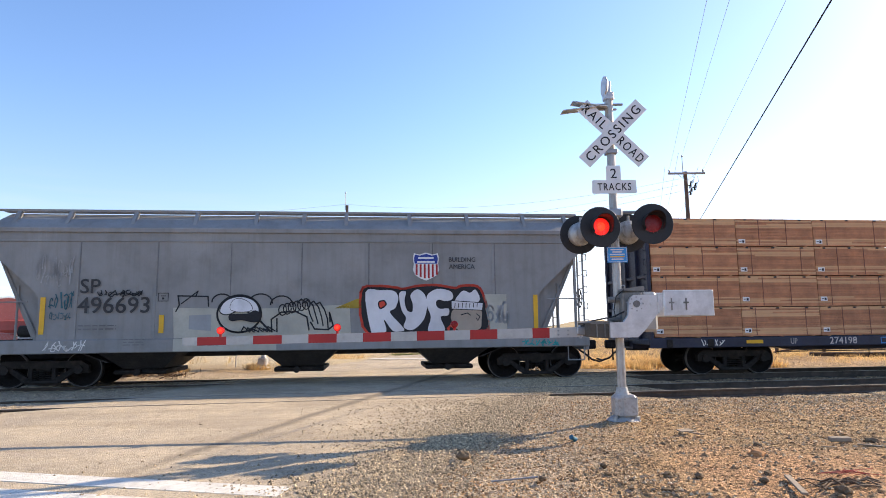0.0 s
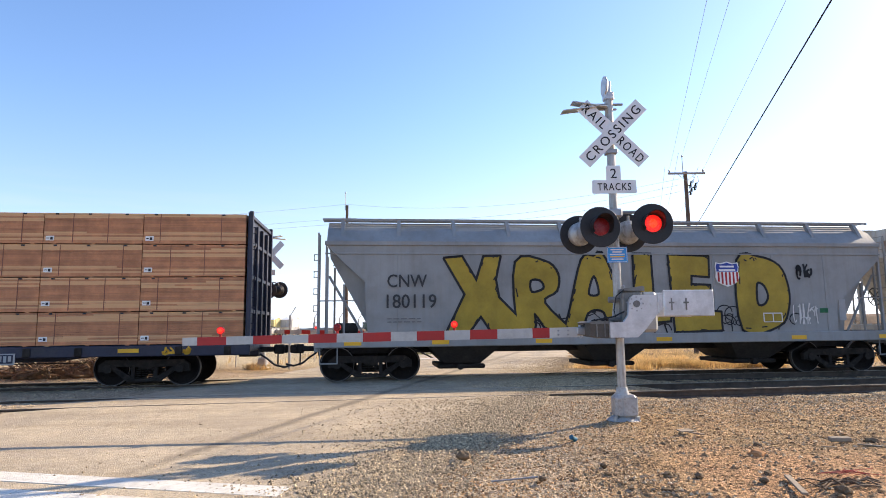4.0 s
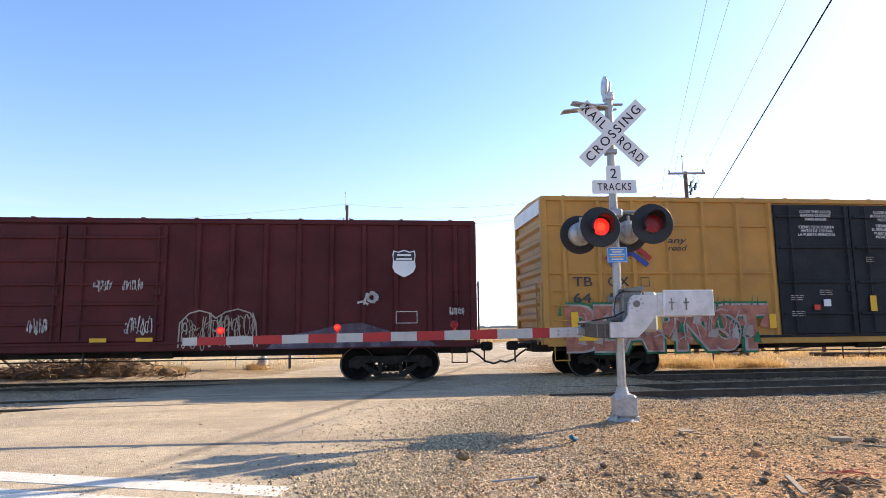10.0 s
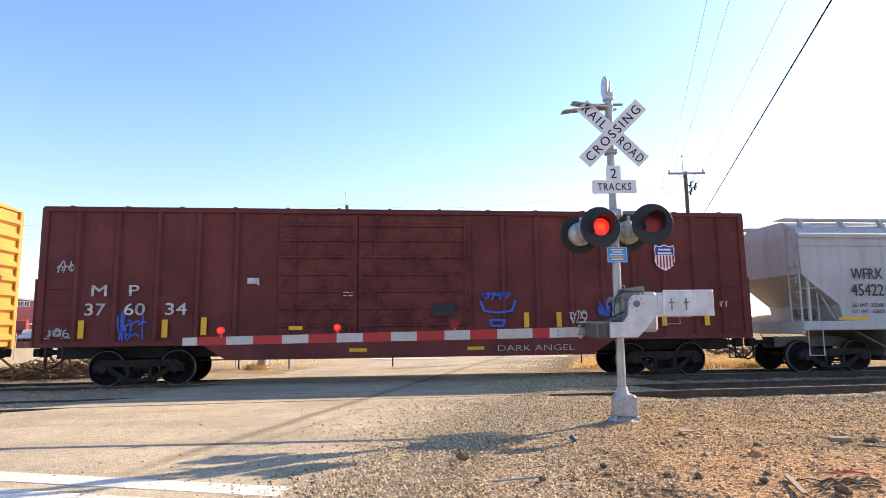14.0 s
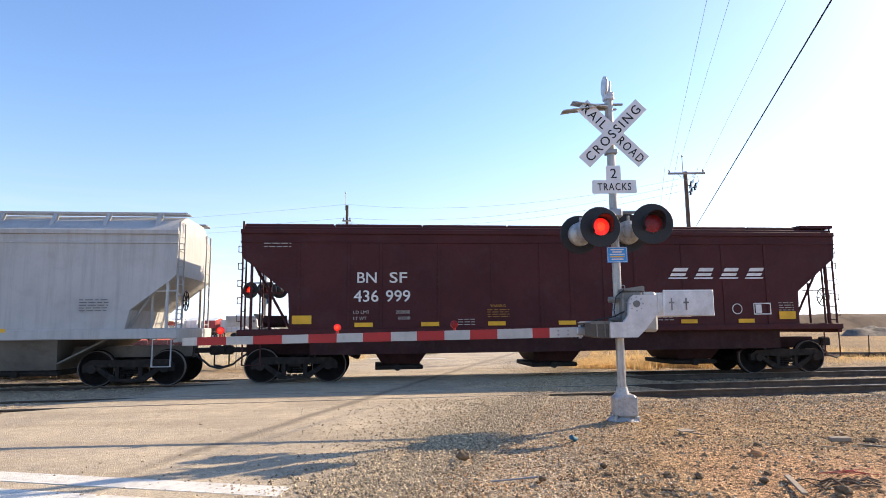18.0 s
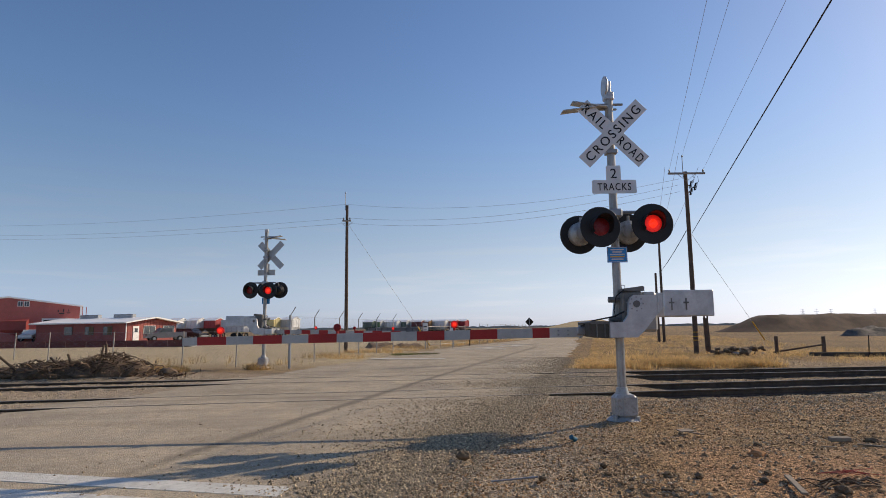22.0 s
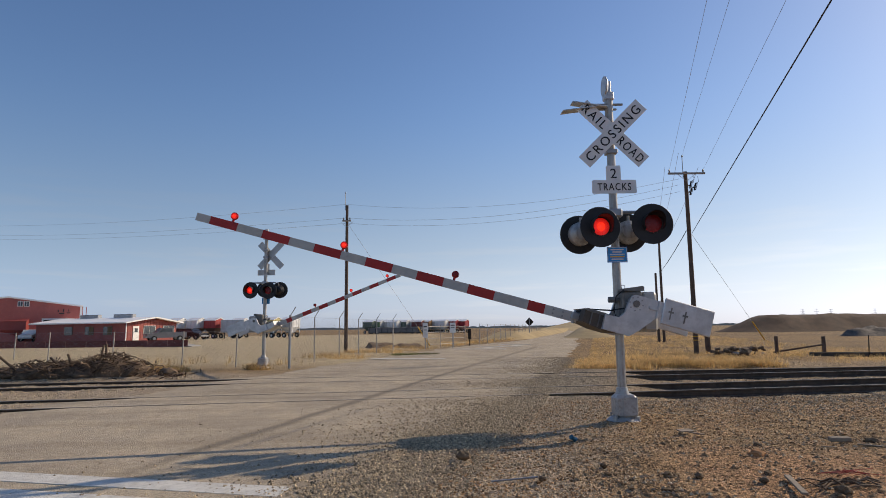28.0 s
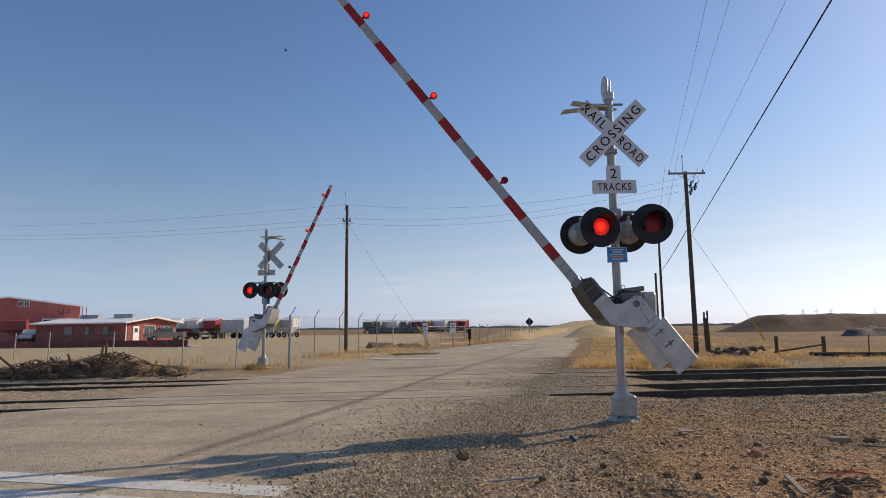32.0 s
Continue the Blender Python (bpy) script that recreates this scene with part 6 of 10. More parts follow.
def build_lumber_car():
    s0 = 17.05
    c = thing("lumber_flatcar", "dark blue centre-beam flatcar with lumber bundles", "railcar", on_track(s0), "cars of the freight train")
    cars.append((c, s0))
    half = 11.36
    part("deck", G().box(-half, half, -1.5, 1.5, 0.86, 1.04, 0.03), BLUECAR, c)
    for s in (-1, 1):
        part("side_sill", G().box(-half, half, s * 1.52 - 0.04, s * 1.52 + 0.04, 0.78, 1.06, 0.02), BLUECAR, c)
        y = s * 0.0
        # end bulkheads, with posts and stiffeners
        b = part("bulkhead", G().box(*sorted((s * (half - 0.14), s * (half - 0.09))), -1.5, 1.5, 1.04, 4.51, 0.01), BLUECAR, c)
        for yy in (-1.5, -0.75, 0, 0.75, 1.5):
            part("bulkhead_post", G().box(*sorted((s * (half - 0.10), s * (half - 0.0))), yy - 0.06, yy + 0.06, 1.0, 4.53 - (0.0 if abs(yy) > 1 else 0.3), 0.01), BLUECAR, b)
        for z in (1.9, 2.8, 3.7, 4.4):
            part("bulkhead_rib", G().box(*sorted((s * (half - 0.10), s * (half - 0.03))), -1.5, 1.5, z - 0.05, z + 0.05, 0.01), BLUECAR, b)
        grabs(c, s * (half - 0.02), [1.5 + 0.42 * k for k in range(7)], -1.5, BLUECAR, 0.08 * s)
    part("top_beam", G().box(-half + 0.3, half - 0.3, -0.16, 0.16, 4.32, 4.50, 0.02), BLUECAR, c)
    part("centre_web", G().box(-half + 0.3, half - 0.3, -0.03, 0.03, 3.52, 3.62), BLUECAR, c)
    for k in range(19):
        x = -half + 0.9 + k * (2 * half - 1.8) / 18
        p = part("centre_post", G().box(x - 0.12, x + 0.12, -0.06, 0.06, 1.04, 4.3, 0.015), BLUECAR, c)
        part("lashing_bracket", G().box(x - 0.14, x + 0.14, -0.12, 0.12, 4.18, 4.3, 0.02), BLUECAR, p)
    for a, b in ((-0.95, 0.0), (0.95, 0.0)):
        part("diagonal_brace", G().cyl((a * 1.15, -0.02, 3.4), (b, -0.02, 4.3), 0.09, 0.09, 8), BLUECAR, c)
    part("centre_sill", G().prism([(-half, 1.0), (half, 1.0), (half, 0.74), (7.0, 0.74), (6.0, 0.62), (-6.0, 0.62), (-7.0, 0.74), (-half, 0.74)], -0.35, 0.35), BLUECAR, c)
    part("brake_gear", G().cyl((-0.6, -0.8, 0.66), (0.6, -0.8, 0.66), 0.16, 0.16, 14).box(0.9, 2.0, -1.0, -0.5, 0.55, 0.8, 0.03).cyl((-7, -0.6, 0.6), (7, -0.6, 0.6), 0.018, 0.018, 6), UNDER, c)
    for x in (-8.3, -3.2, 3.1, 8.4):
        reflectors(c, (x,), 0.88, 0.5, 0.1, 0.0)
    global YF
    keep, YF = YF, -1.525
    marking(c, "UP", 0.16, -7.2, 0.85, INK_FINE_WHITE, width=0.2)
    marking(c, "274198", 0.19, -6.0, 0.84, INK_WORN, width=0.84)
    small_print(c, -3.5, 0.95, 0.9, 0.05, 2, INK_WHITE, seed=121)
    small_print(c, -2.3, 0.95, 0.9, 0.04, 2, INK_WHITE, seed=122)
    part("stencil", stroke([(-4.4, 0.84), (-4.2, 0.84), (-4.2, 1.0), (-4.4, 1.0), (-4.4, 0.84)], 0.02, YF - 0.04), SIGN_BLUE, c)
    part("graffiti", scribble(0.0, 1.1, 0.82, 1.02, 6, 0.035, YF - 0.04, 123), G_SILVER, c)
    part("graffiti", scribble(-9.9, -9.2, 0.84, 1.0, 4, 0.03, YF - 0.04, 124), INK_WHITE, c)
    part("graffiti", scribble(9.2, 9.9, 0.84, 1.0, 4, 0.05, YF - 0.04, 125), YELLOW, c)
    pl = part("placard", G().box(5.2, 5.75, YF - 0.05, YF - 0.03, 0.62, 0.9, 0.01), G_GREY, c, "framed blue-grey data plate")
    part("plate_face", G().box(5.24, 5.71, YF - 0.054, YF - 0.05, 0.66, 0.87), BLUECAR, pl)
    for k in range(4):
        part("plate_print", G().box(5.27 + 0.11 * k, 5.34 + 0.11 * k, YF - 0.058, YF - 0.054, 0.69 + 0.02 * (k % 2), 0.84), G_GREY, pl)
    for k in range(19):
        x = -half + 0.55 + k * (2 * half - 1.1) / 18
        if not (-7.5 < x < -4.2 or 5.0 < x < 5.9 or min(abs(x - q) for q in (-8.3, -3.2, 3.1, 8.4)) < 0.36):
            part("stake_pocket", G().box(x - 0.09, x + 0.09, YF - 0.075, YF - 0.03, 0.80, 1.02, 0.02), STEEL_DARK, c)
    YF = keep
    bogie(c, -8.62, s0)
    bogie(c, 8.62, s0)
    coupler_ends(c, half - 0.05)
    # the load
    cols = [(-11.2, -8.62), (-8.58, -6.22), (-6.18, -3.77), (-3.73, -1.30), (-1.14, 1.26), (1.30, 3.66), (3.70, 6.12), (6.17, 8.55), (8.59, 11.17)]
    rows = [(1.06, 1.90), (1.90, 2.785), (2.785, 3.635), (3.635, 4.45)]
    tmpl = {}
    for side in (-1, 1):
        for i, (a, b) in enumerate(cols):
            for k, (z0, z1) in enumerate(rows):
                if k == 3 and i in (3, 4, 5):
                    continue
                wide = (cols[i + 1][0] if i < 8 else b + 0.01) - a - 0.012
                key = (k, i)
                if key not in tmpl:
                    t = thing("lumber_bundle", "strapped bundle of reddish sawn boards on the flatcar", "lumber", on_track(s0), "lumber bundles on the flatcar")
                    part("lumber_pack", lumber_bundle_mesh(wide if i != 3 else b - a, z1 - z0 - 0.004, 1.3, 10 * k + i), None, t)["kind"] = "stuff"
                    for x in (0.42, 1.95) if (k + i) % 2 else (0.7, 1.55):
                        part("strap", G().box(x - 0.008, x + 0.008, -0.006, 1.306, 0.045, z1 - z0 - 0.014), STRAP, t)
                    part("tag", G().box(0.06, 0.26, -0.012, -0.004, z1 - z0 - 0.72, z1 - z0 - 0.60), WRAP, t)
                    part("tag_print", G().box(0.17, 0.23, -0.016, -0.012, z1 - z0 - 0.70, z1 - z0 - 0.63).box(0.08, 0.15, -0.016, -0.012, z1 - z0 - 0.67, z1 - z0 - 0.65), INK, t)
                    for x in (0.3, 1.1, 2.0):
                        part("edge_guard", G().box(x - 0.04, x + 0.04, -0.01, 0.05, z1 - z0 - 0.05, z1 - z0 - 0.012), BLACK, t)
                    tmpl[key] = t
                    ob = t
                else:
                    ob = copy_thing(tmpl[key], on_track(s0))
                local = pose(a, -1.5, z0) if side < 0 else pose(b, 1.5, z0, 0, 0, 180)
                cars.append((ob, s0, local))


# ---------------------------------------------------------------- ground, road, tracks
def ground_material():
    m = bpy.data.materials.new("ground_earth")
    m.use_nodes = True
    nt = m.node_tree
    L = nt.links.new
    b = nt.nodes["Principled BSDF"]
    b.inputs["Roughness"].default_value = 0.95
    b.inputs["Specular IOR Level"].default_value = 0.15
    tc = nt.nodes.new("ShaderNodeTexCoord")

    def noise_tex(scale, detail=6.0):
        n = nd(nt, "ShaderNodeTexNoise", Scale=scale, Detail=detail, Roughness=0.65)
        L(tc.outputs["Object"], n.inputs["Vector"])
        return n.outputs[0]

    def ramp(fac, lo, hi, v0=0.0, v1=1.0):
        r = nd(nt, "ShaderNodeMapRange", From_Min=lo, From_Max=hi, To_Min=v0, To_Max=v1)
        L(fac, r.inputs[0])
        return r.outputs[0]

    def math_(op, a, c):
        x = nt.nodes.new("ShaderNodeMath")
        x.operation = op
        for i, v in enumerate((a, c)):
            if isinstance(v, (int, float)):
                x.inputs[i].default_value = v
            else:
                L(v, x.inputs[i])
        return x.outputs[0]

    def mix(a, c, fac):
        x = nt.nodes.new("ShaderNodeMix")
        x.data_type = "RGBA"
        L(fac, x.inputs[0])
        for i, v in ((6, a), (7, c)):
            if isinstance(v, tuple):
                x.inputs[i].default_value = (*v, 1)
            else:
                L(v, x.inputs[i])
        return x.outputs[2]

    sp = nt.nodes.new("ShaderNodeSeparateXYZ")
    L(tc.outputs["Object"], sp.inputs[0])
    off = math_("ADD", math_("MULTIPLY", sp.outputs[0], -EX.y), math_("MULTIPLY", sp.outputs[1], EX.x))
    off = math_("SUBTRACT", off, TRACK_O.dot(EY))
    wob = math_("MULTIPLY", math_("SUBTRACT", noise_tex(0.7), 0.5), 3.0)
    off = math_("ADD", off, wob)
    # dirt with darker damp patches and rusty tint
    dirt = mix((0.24, 0.148, 0.070), (0.41, 0.272, 0.142), ramp(noise_tex(0.9), 0.35, 0.65))
    dirt = mix(dirt, (0.375, 0.205, 0.105), ramp(noise_tex(0.45), 0.52, 0.70, 0, 0.55))
    dirt = mix(dirt, (0.26, 0.185, 0.12), ramp(noise_tex(14.0), 0.55, 0.75, 0, 0.5))
    gravel = mix((0.215, 0.148, 0.085), (0.49, 0.36, 0.215), ramp(noise_tex(28.0, 3.0), 0.35, 0.65))
    gravel = mix(gravel, (0.42, 0.295, 0.172), ramp(noise_tex(1.3), 0.42, 0.62, 0, 0.85))
    # redder soil in the corner by the litter
    redder = math_("MULTIPLY", ramp(math_("ADD", sp.outputs[0], math_("MULTIPLY", noise_tex(1.1), 2.0)), 2.9, 3.9), ramp(math_("ADD", sp.outputs[1], math_("MULTIPLY", noise_tex(1.4), 2.0)), 8.3, 7.3))
    dirt = mix(dirt, (0.40, 0.225, 0.115), math_("MULTIPLY", redder, 0.8))
    field = mix((0.295, 0.19, 0.092), (0.20, 0.14, 0.08), ramp(noise_tex(0.06), 0.4, 0.65))
    field = mix(field, (0.34, 0.225, 0.105), ramp(noise_tex(1.5), 0.45, 0.7, 0, 0.7))
    field = mix(field, (0.178, 0.131, 0.081), ramp(noise_tex(0.25), 0.55, 0.7, 0, 0.6))
    near_bed = ramp(off, -7.4, -5.4)
    c = mix(dirt, gravel, near_bed)
    # dusty sand across the road, and grey road gravel spilt beside the asphalt
    c = mix(c, (0.55, 0.43, 0.295), math_("MULTIPLY", ramp(math_("ADD", sp.outputs[0], wob), -5.5, -7.0), ramp(noise_tex(2.2), 0.3, 0.6, 0.45, 0.9)))
    rs = math_("ADD", math_("MULTIPLY", sp.outputs[0], ROAD_N.x), math_("MULTIPLY", sp.outputs[1], ROAD_N.y))
    rs = math_("ADD", math_("SUBTRACT", rs, ROAD_P.dot(ROAD_N)), wob)
    spilt = math_("MULTIPLY", ramp(rs, 1.7, 0.6), ramp(sp.outputs[1], 24.0, 21.0))
    c = mix(c, (0.36, 0.285, 0.20), math_("MULTIPLY", spilt, 0.8))
    c = mix(c, field, ramp(off, 2.6, 5.0))
    yard = math_("MULTIPLY", ramp(sp.outputs[0], 2.0, -4.0), ramp(sp.outputs[1], 21.0, 27.0))
    c = mix(c, (0.49, 0.388, 0.238), math_("MULTIPLY", yard, ramp(sp.outputs[1], 150.0, 130.0)))
    # pebbles bedded in the earth, each of its own shade
    peb = []
    for sc, lo, hi in ((38.0, 0.42, 1.55), (85.0, 0.55, 1.45)):
        v = nd(nt, "ShaderNodeTexVoronoi", Scale=sc)
        L(tc.outputs["Object"], v.inputs["Vector"])
        s2 = nt.nodes.new("ShaderNodeSeparateColor")
        L(v.outputs["Color"], s2.inputs[0])
        hv = nt.nodes.new("ShaderNodeHueSaturation")
        L(ramp(s2.outputs[0], 0, 1, lo, hi), hv.inputs["Value"])
        L(c, hv.inputs["Color"])
        c = hv.outputs[0]
        peb.append(ramp(v.outputs["Distance"], 0.0, 0.7, 1.0, 0.0))
    L(c, b.inputs["Base Color"])
    bp = nd(nt, "ShaderNodeBump", Strength=1.0, Distance=0.026)
    h = math_("ADD", noise_tex(22.0, 4.0), math_("MULTIPLY", noise_tex(5.0), 1.5))
    h = math_("ADD", h, math_("MULTIPLY", peb[0], 0.45))
    h = math_("ADD", h, math_("MULTIPLY", peb[1], 0.25))
    L(h, bp.inputs["Height"])
    L(bp.outputs[0], b.inputs["Normal"])
    return m


def axis_steps(near_lo, near_hi, step, far_lo, far_hi, grow=1.22):
    v = []
    x = near_lo
    while x <= near_hi:
        v.append(x)
        x += step
    d, x = step, near_hi
    while x < far_hi:
        d *= grow
        x += d
        v.append(min(x, far_hi))
    d, x = step, near_lo
    while x > far_lo:
        d *= grow
        x -= d
        v.insert(0, max(x, far_lo))
    return v


def build_ground():
    xs = axis_steps(-12, 13, 0.085, -3000, 3000)
    ys = axis_steps(4, 22, 0.085, -300, 4000)
    g = G()
    g.v = [(x, y, ground_z(x, y)) for y in ys for x in xs]
    n = len(xs)
    g.f = [(j * n + i, j * n + i + 1, (j + 1) * n + i + 1, (j + 1) * n + i) for j in range(len(ys) - 1) for i in range(n - 1)]
    tagged(part("ground", g, ground_material()), "bare brown earth with gravel and dry fields beyond", "ground", kind="structure")


def road_material():
    """Old asphalt under dust and loose gravel."""
    m = mat("dusty_asphalt", (0.45, 0.37, 0.268), 0.95, 0, 0.15, 0.35, 40, 0.0, spec=0.15)
    nt = m.node_tree
    L = nt.links.new
    b = nt.nodes["Principled BSDF"]
    tc = nt.nodes.new("ShaderNodeTexCoord")

    def tex(scale, detail, lo, hi, v0, v1, stretch=None):
        n = nd(nt, "ShaderNodeTexNoise", Scale=scale, Detail=detail, Roughness=0.7)
        src = tc.outputs["Object"]
        if stretch:
            mp = nt.nodes.new("ShaderNodeMapping")
            mp.inputs["Rotation"].default_value = (0, 0, radians(-ALPHA))
            mp.inputs["Scale"].default_value = stretch
            L(src, mp.inputs[0])
            src = mp.outputs[0]
        L(src, n.inputs["Vector"])
        r = nd(nt, "ShaderNodeMapRange", From_Min=lo, From_Max=hi, To_Min=v0, To_Max=v1)
        L(n.outputs[0], r.inputs[0])
        return n.outputs[0], r.outputs[0]

    def mix(a, c, f):
        x = nt.nodes.new("ShaderNodeMix")
        x.data_type = "RGBA"
        L(f, x.inputs[0])
        L(a, x.inputs[6])
        x.inputs[7].default_value = (*c, 1)
        return x.outputs[2]

    c = b.inputs["Base Color"].links[0].from_socket
    c = mix(c, (0.59, 0.478, 0.325), tex(0.55, 9, 0.42, 0.60, 0, 0.9)[1])
    c = mix(c, (0.34, 0.268, 0.180), tex(0.6, 8, 0.48, 0.64, 0, 0.75, (0.35, 1.6, 1))[1])
    c = mix(c, (0.35, 0.278, 0.190), tex(5.5, 6, 0.52, 0.62, 0, 0.5)[1])
    h1, f1 = tex(45, 3, 0.48, 0.66, 0, 0.75)
    c = mix(c, (0.214, 0.180, 0.138), f1)
    h2, f2 = tex(75, 2, 0.58, 0.70, 0, 0.8)
    c = mix(c, (0.744, 0.671, 0.576), f2)
    # loose grey gravel gathers along the near edge
    sp = nt.nodes.new("ShaderNodeSeparateXYZ")
    L(tc.outputs["Object"], sp.inputs[0])

    def math_(op, a, q):
        x = nt.nodes.new("ShaderNodeMath")
        x.operation = op
        for i, val in enumerate((a, q)):
            if isinstance(val, (int, float)):
                x.inputs[i].default_value = val
            else:
                L(val, x.inputs[i])
        return x.outputs[0]

    rs = math_("ADD", math_("MULTIPLY", sp.outputs[0], ROAD_N.x), math_("MULTIPLY", sp.outputs[1], ROAD_N.y))
    rs = math_("SUBTRACT", rs, ROAD_P.dot(ROAD_N))
    rs = math_("ADD", rs, math_("MULTIPLY", math_("SUBTRACT", tex(0.9, 6, 0, 1, 0, 1)[0], 0.5), 3.2))
    near = nd(nt, "ShaderNodeMapRange", From_Min=-2.4, From_Max=-0.6, To_Min=0.0, To_Max=0.85)
    L(rs, near.inputs[0])
    lim = nd(nt, "ShaderNodeMapRange", From_Min=23.0, From_Max=10.0)
    L(sp.outputs[1], lim.inputs[0])
    c = mix(c, (0.335, 0.268, 0.185), math_("MULTIPLY", near.outputs[0], lim.outputs[0]))
    # soft dark streaks that turning tyres have left, as distances from straight lines
    wav = math_("MULTIPLY", math_("SUBTRACT", tex(1.2, 4, 0, 1, 0, 1)[0], 0.5), 0.22)
    for (ax, ay), (bx, by), half_w, dark in (((-3.25, 6.4), (1.1, 23.6), 0.17, 0.85), ((1.1, 23.6), (6.6, 44.0), 0.25, 0.6), ((-2.4, 17.4), (6.2, 31.0), 0.25, 0.3),
                                            ((-6.0, 20.6), (4.5, 21.8), 0.16, 0.5), ((-6.0, 19.6), (4.0, 20.4), 0.12, 0.35), ((-7.0, 12.6), (1.0, 13.7), 0.18, 0.35)):
        l = math.hypot(bx - ax, by - ay)
        nx, ny = -(by - ay) / l, (bx - ax) / l
        d = math_("ADD", math_("MULTIPLY", sp.outputs[0], nx), math_("MULTIPLY", sp.outputs[1], ny))
        d = math_("ABSOLUTE", math_("ADD", math_("SUBTRACT", d, ax * nx + ay * ny), wav), 0.0)
        soft = nd(nt, "ShaderNodeMapRange", From_Min=half_w, From_Max=half_w * 0.2, To_Min=0.0, To_Max=dark)
        L(d, soft.inputs[0])
        along = math_("ADD", math_("MULTIPLY", sp.outputs[0], ny), math_("MULTIPLY", sp.outputs[1], -nx))
        mid = ((ax + bx) * ny - (ay + by) * nx) / 2
        ends = nd(nt, "ShaderNodeMapRange", From_Min=l / 2 + 0.8, From_Max=l / 2 - 1.2)
        L(math_("ABSOLUTE", math_("SUBTRACT", along, mid), 0.0), ends.inputs[0])
        c = mix(c, (0.215, 0.18, 0.135), math_("MULTIPLY", soft.outputs[0], ends.outputs[0]))
    v = nd(nt, "ShaderNodeTexVoronoi", Scale=60.0)
    L(tc.outputs["Object"], v.inputs["Vector"])
    s2 = nt.nodes.new("ShaderNodeSeparateColor")
    L(v.outputs["Color"], s2.inputs[0])
    mr = nd(nt, "ShaderNodeMapRange", To_Min=0.84, To_Max=1.16)
    L(s2.outputs[0], mr.inputs[0])
    hv = nt.nodes.new("ShaderNodeHueSaturation")
    L(mr.outputs[0], hv.inputs["Value"])
    L(c, hv.inputs["Color"])
    c = hv.outputs[0]
    mh = nt.nodes.new("ShaderNodeMath")
    mh.operation = "SUBTRACT"
    L(h1, mh.inputs[0])
    L(v.outputs["Distance"], mh.inputs[1])
    L(c, b.inputs["Base Color"])
    bp = nd(nt, "ShaderNodeBump", Strength=0.8, Distance=0.011)
    L(mh.outputs[0], bp.inputs["Height"])
    L(bp.outputs[0], b.inputs["Normal"])
    return m


def build_road():
    rm = road_material()
    g = G()
    rnd = random.Random(4)
    rows = []
    d = -34.0
    while d < 330:
        base = ROAD_P + ROAD_DIR * d
        j = 0.25 if d < 60 else 0.1
        e0 = noise.noise(Vector((d * 0.5, 0, 0))) * 0.5 + rnd.uniform(-j, j) * 0.4 + 0.7 * smooth01(-4, -9, d) - 0.9 * smooth01(-11, -20, d)
        e1 = noise.noise(Vector((d * 0.5, 7, 0))) * 0.5 + rnd.uniform(-j, j) * 0.4
        narrow = 2.4 * smooth01(15, 45, d)
        row = []
        for k in range(9):
            q = k / 8
            w = (-ROAD_W + narrow + e1) * (1 - q) + e0 * q
            p = base + ROAD_N * w
            edge = -0.05 if k in (0, 8) else 0.0
            near_track = smooth01(1.3, 0.7, abs(track_off(p.x, p.y))) + smooth01(1.3, 0.7, abs(siding_off(p.x, p.y)))
            rise = 4.0 * smooth01(110, 300, d)
            row.append((p.x, p.y, -0.012 + edge + min(1, near_track) * 0.007 + 0.005 * noise.noise(p * 1.2) * (1 - min(1, near_track)) + rise))
        rows.append(row)
        d += 0.35 if d < 10 else (1.0 if d < 60 else 6.0)
    for r in rows:
        g.v += r
    g.f = [(i * 9 + k, i * 9 + k + 1, i * 9 + k + 10, i * 9 + k + 9) for i in range(len(rows) - 1) for k in range(8)]
    road = tagged(part("road", g, rm), "worn dusty asphalt road over the level crossing", "road", kind="structure")
    # worn white markings, 4 mm above the asphalt
    def bar(name, pts, z=-0.0075):
        gg = G().prism(pts, z - 0.012, z, "xy")
        tagged(part(name, gg, ROADPAINT), "worn white painted road line", "road marking", kind="structure")
    bar("road_marking", [(-4.60, 6.56), (-1.41, 5.80), (-1.46, 5.48), (-4.75, 6.26)])
    bar("road_marking", [(-4.75, 6.02), (-1.9, 5.33), (-2.0, 5.02), (-4.9, 5.72)])
    def across(name, d, w0, w1, t):
        a, c = ROAD_P + ROAD_DIR * d + ROAD_N * w0, ROAD_P + ROAD_DIR * d + ROAD_N * w1
        e, f = a + ROAD_DIR * t, c + ROAD_DIR * t
        bar(name, [(a.x, a.y), (c.x, c.y), (f.x, f.y), (e.x, e.y)], 0.006)
    across("road_marking", 1.6, -9.2, -5.6, 0.5)
    across("road_marking", 14, -8.0, -4.6, 0.6)
    across("road_marking", 19.5, -7.4, -4.2, 0.5)
    across("road_marking", 24, -6.6, -4.0, 0.5)
    a = ROAD_P + ROAD_DIR * 15.5 + ROAD_N * -6.8
    c = ROAD_P + ROAD_DIR * 22.5 + ROAD_N * -4.6
    bar("road_marking", [(a.x, a.y), (a.x + 0.4, a.y), (c.x + 0.4, c.y), (c.x, c.y)], 0.006)
    for dd in (70, 84, 98):
        a = ROAD_P + ROAD_DIR * dd + ROAD_N * -3.6
        bar("road_marking", [(a.x, a.y), (a.x + 0.15, a.y), (a.x + 0.15 + 1.2, a.y + 5), (a.x + 1.2, a.y + 5)], 0.006)


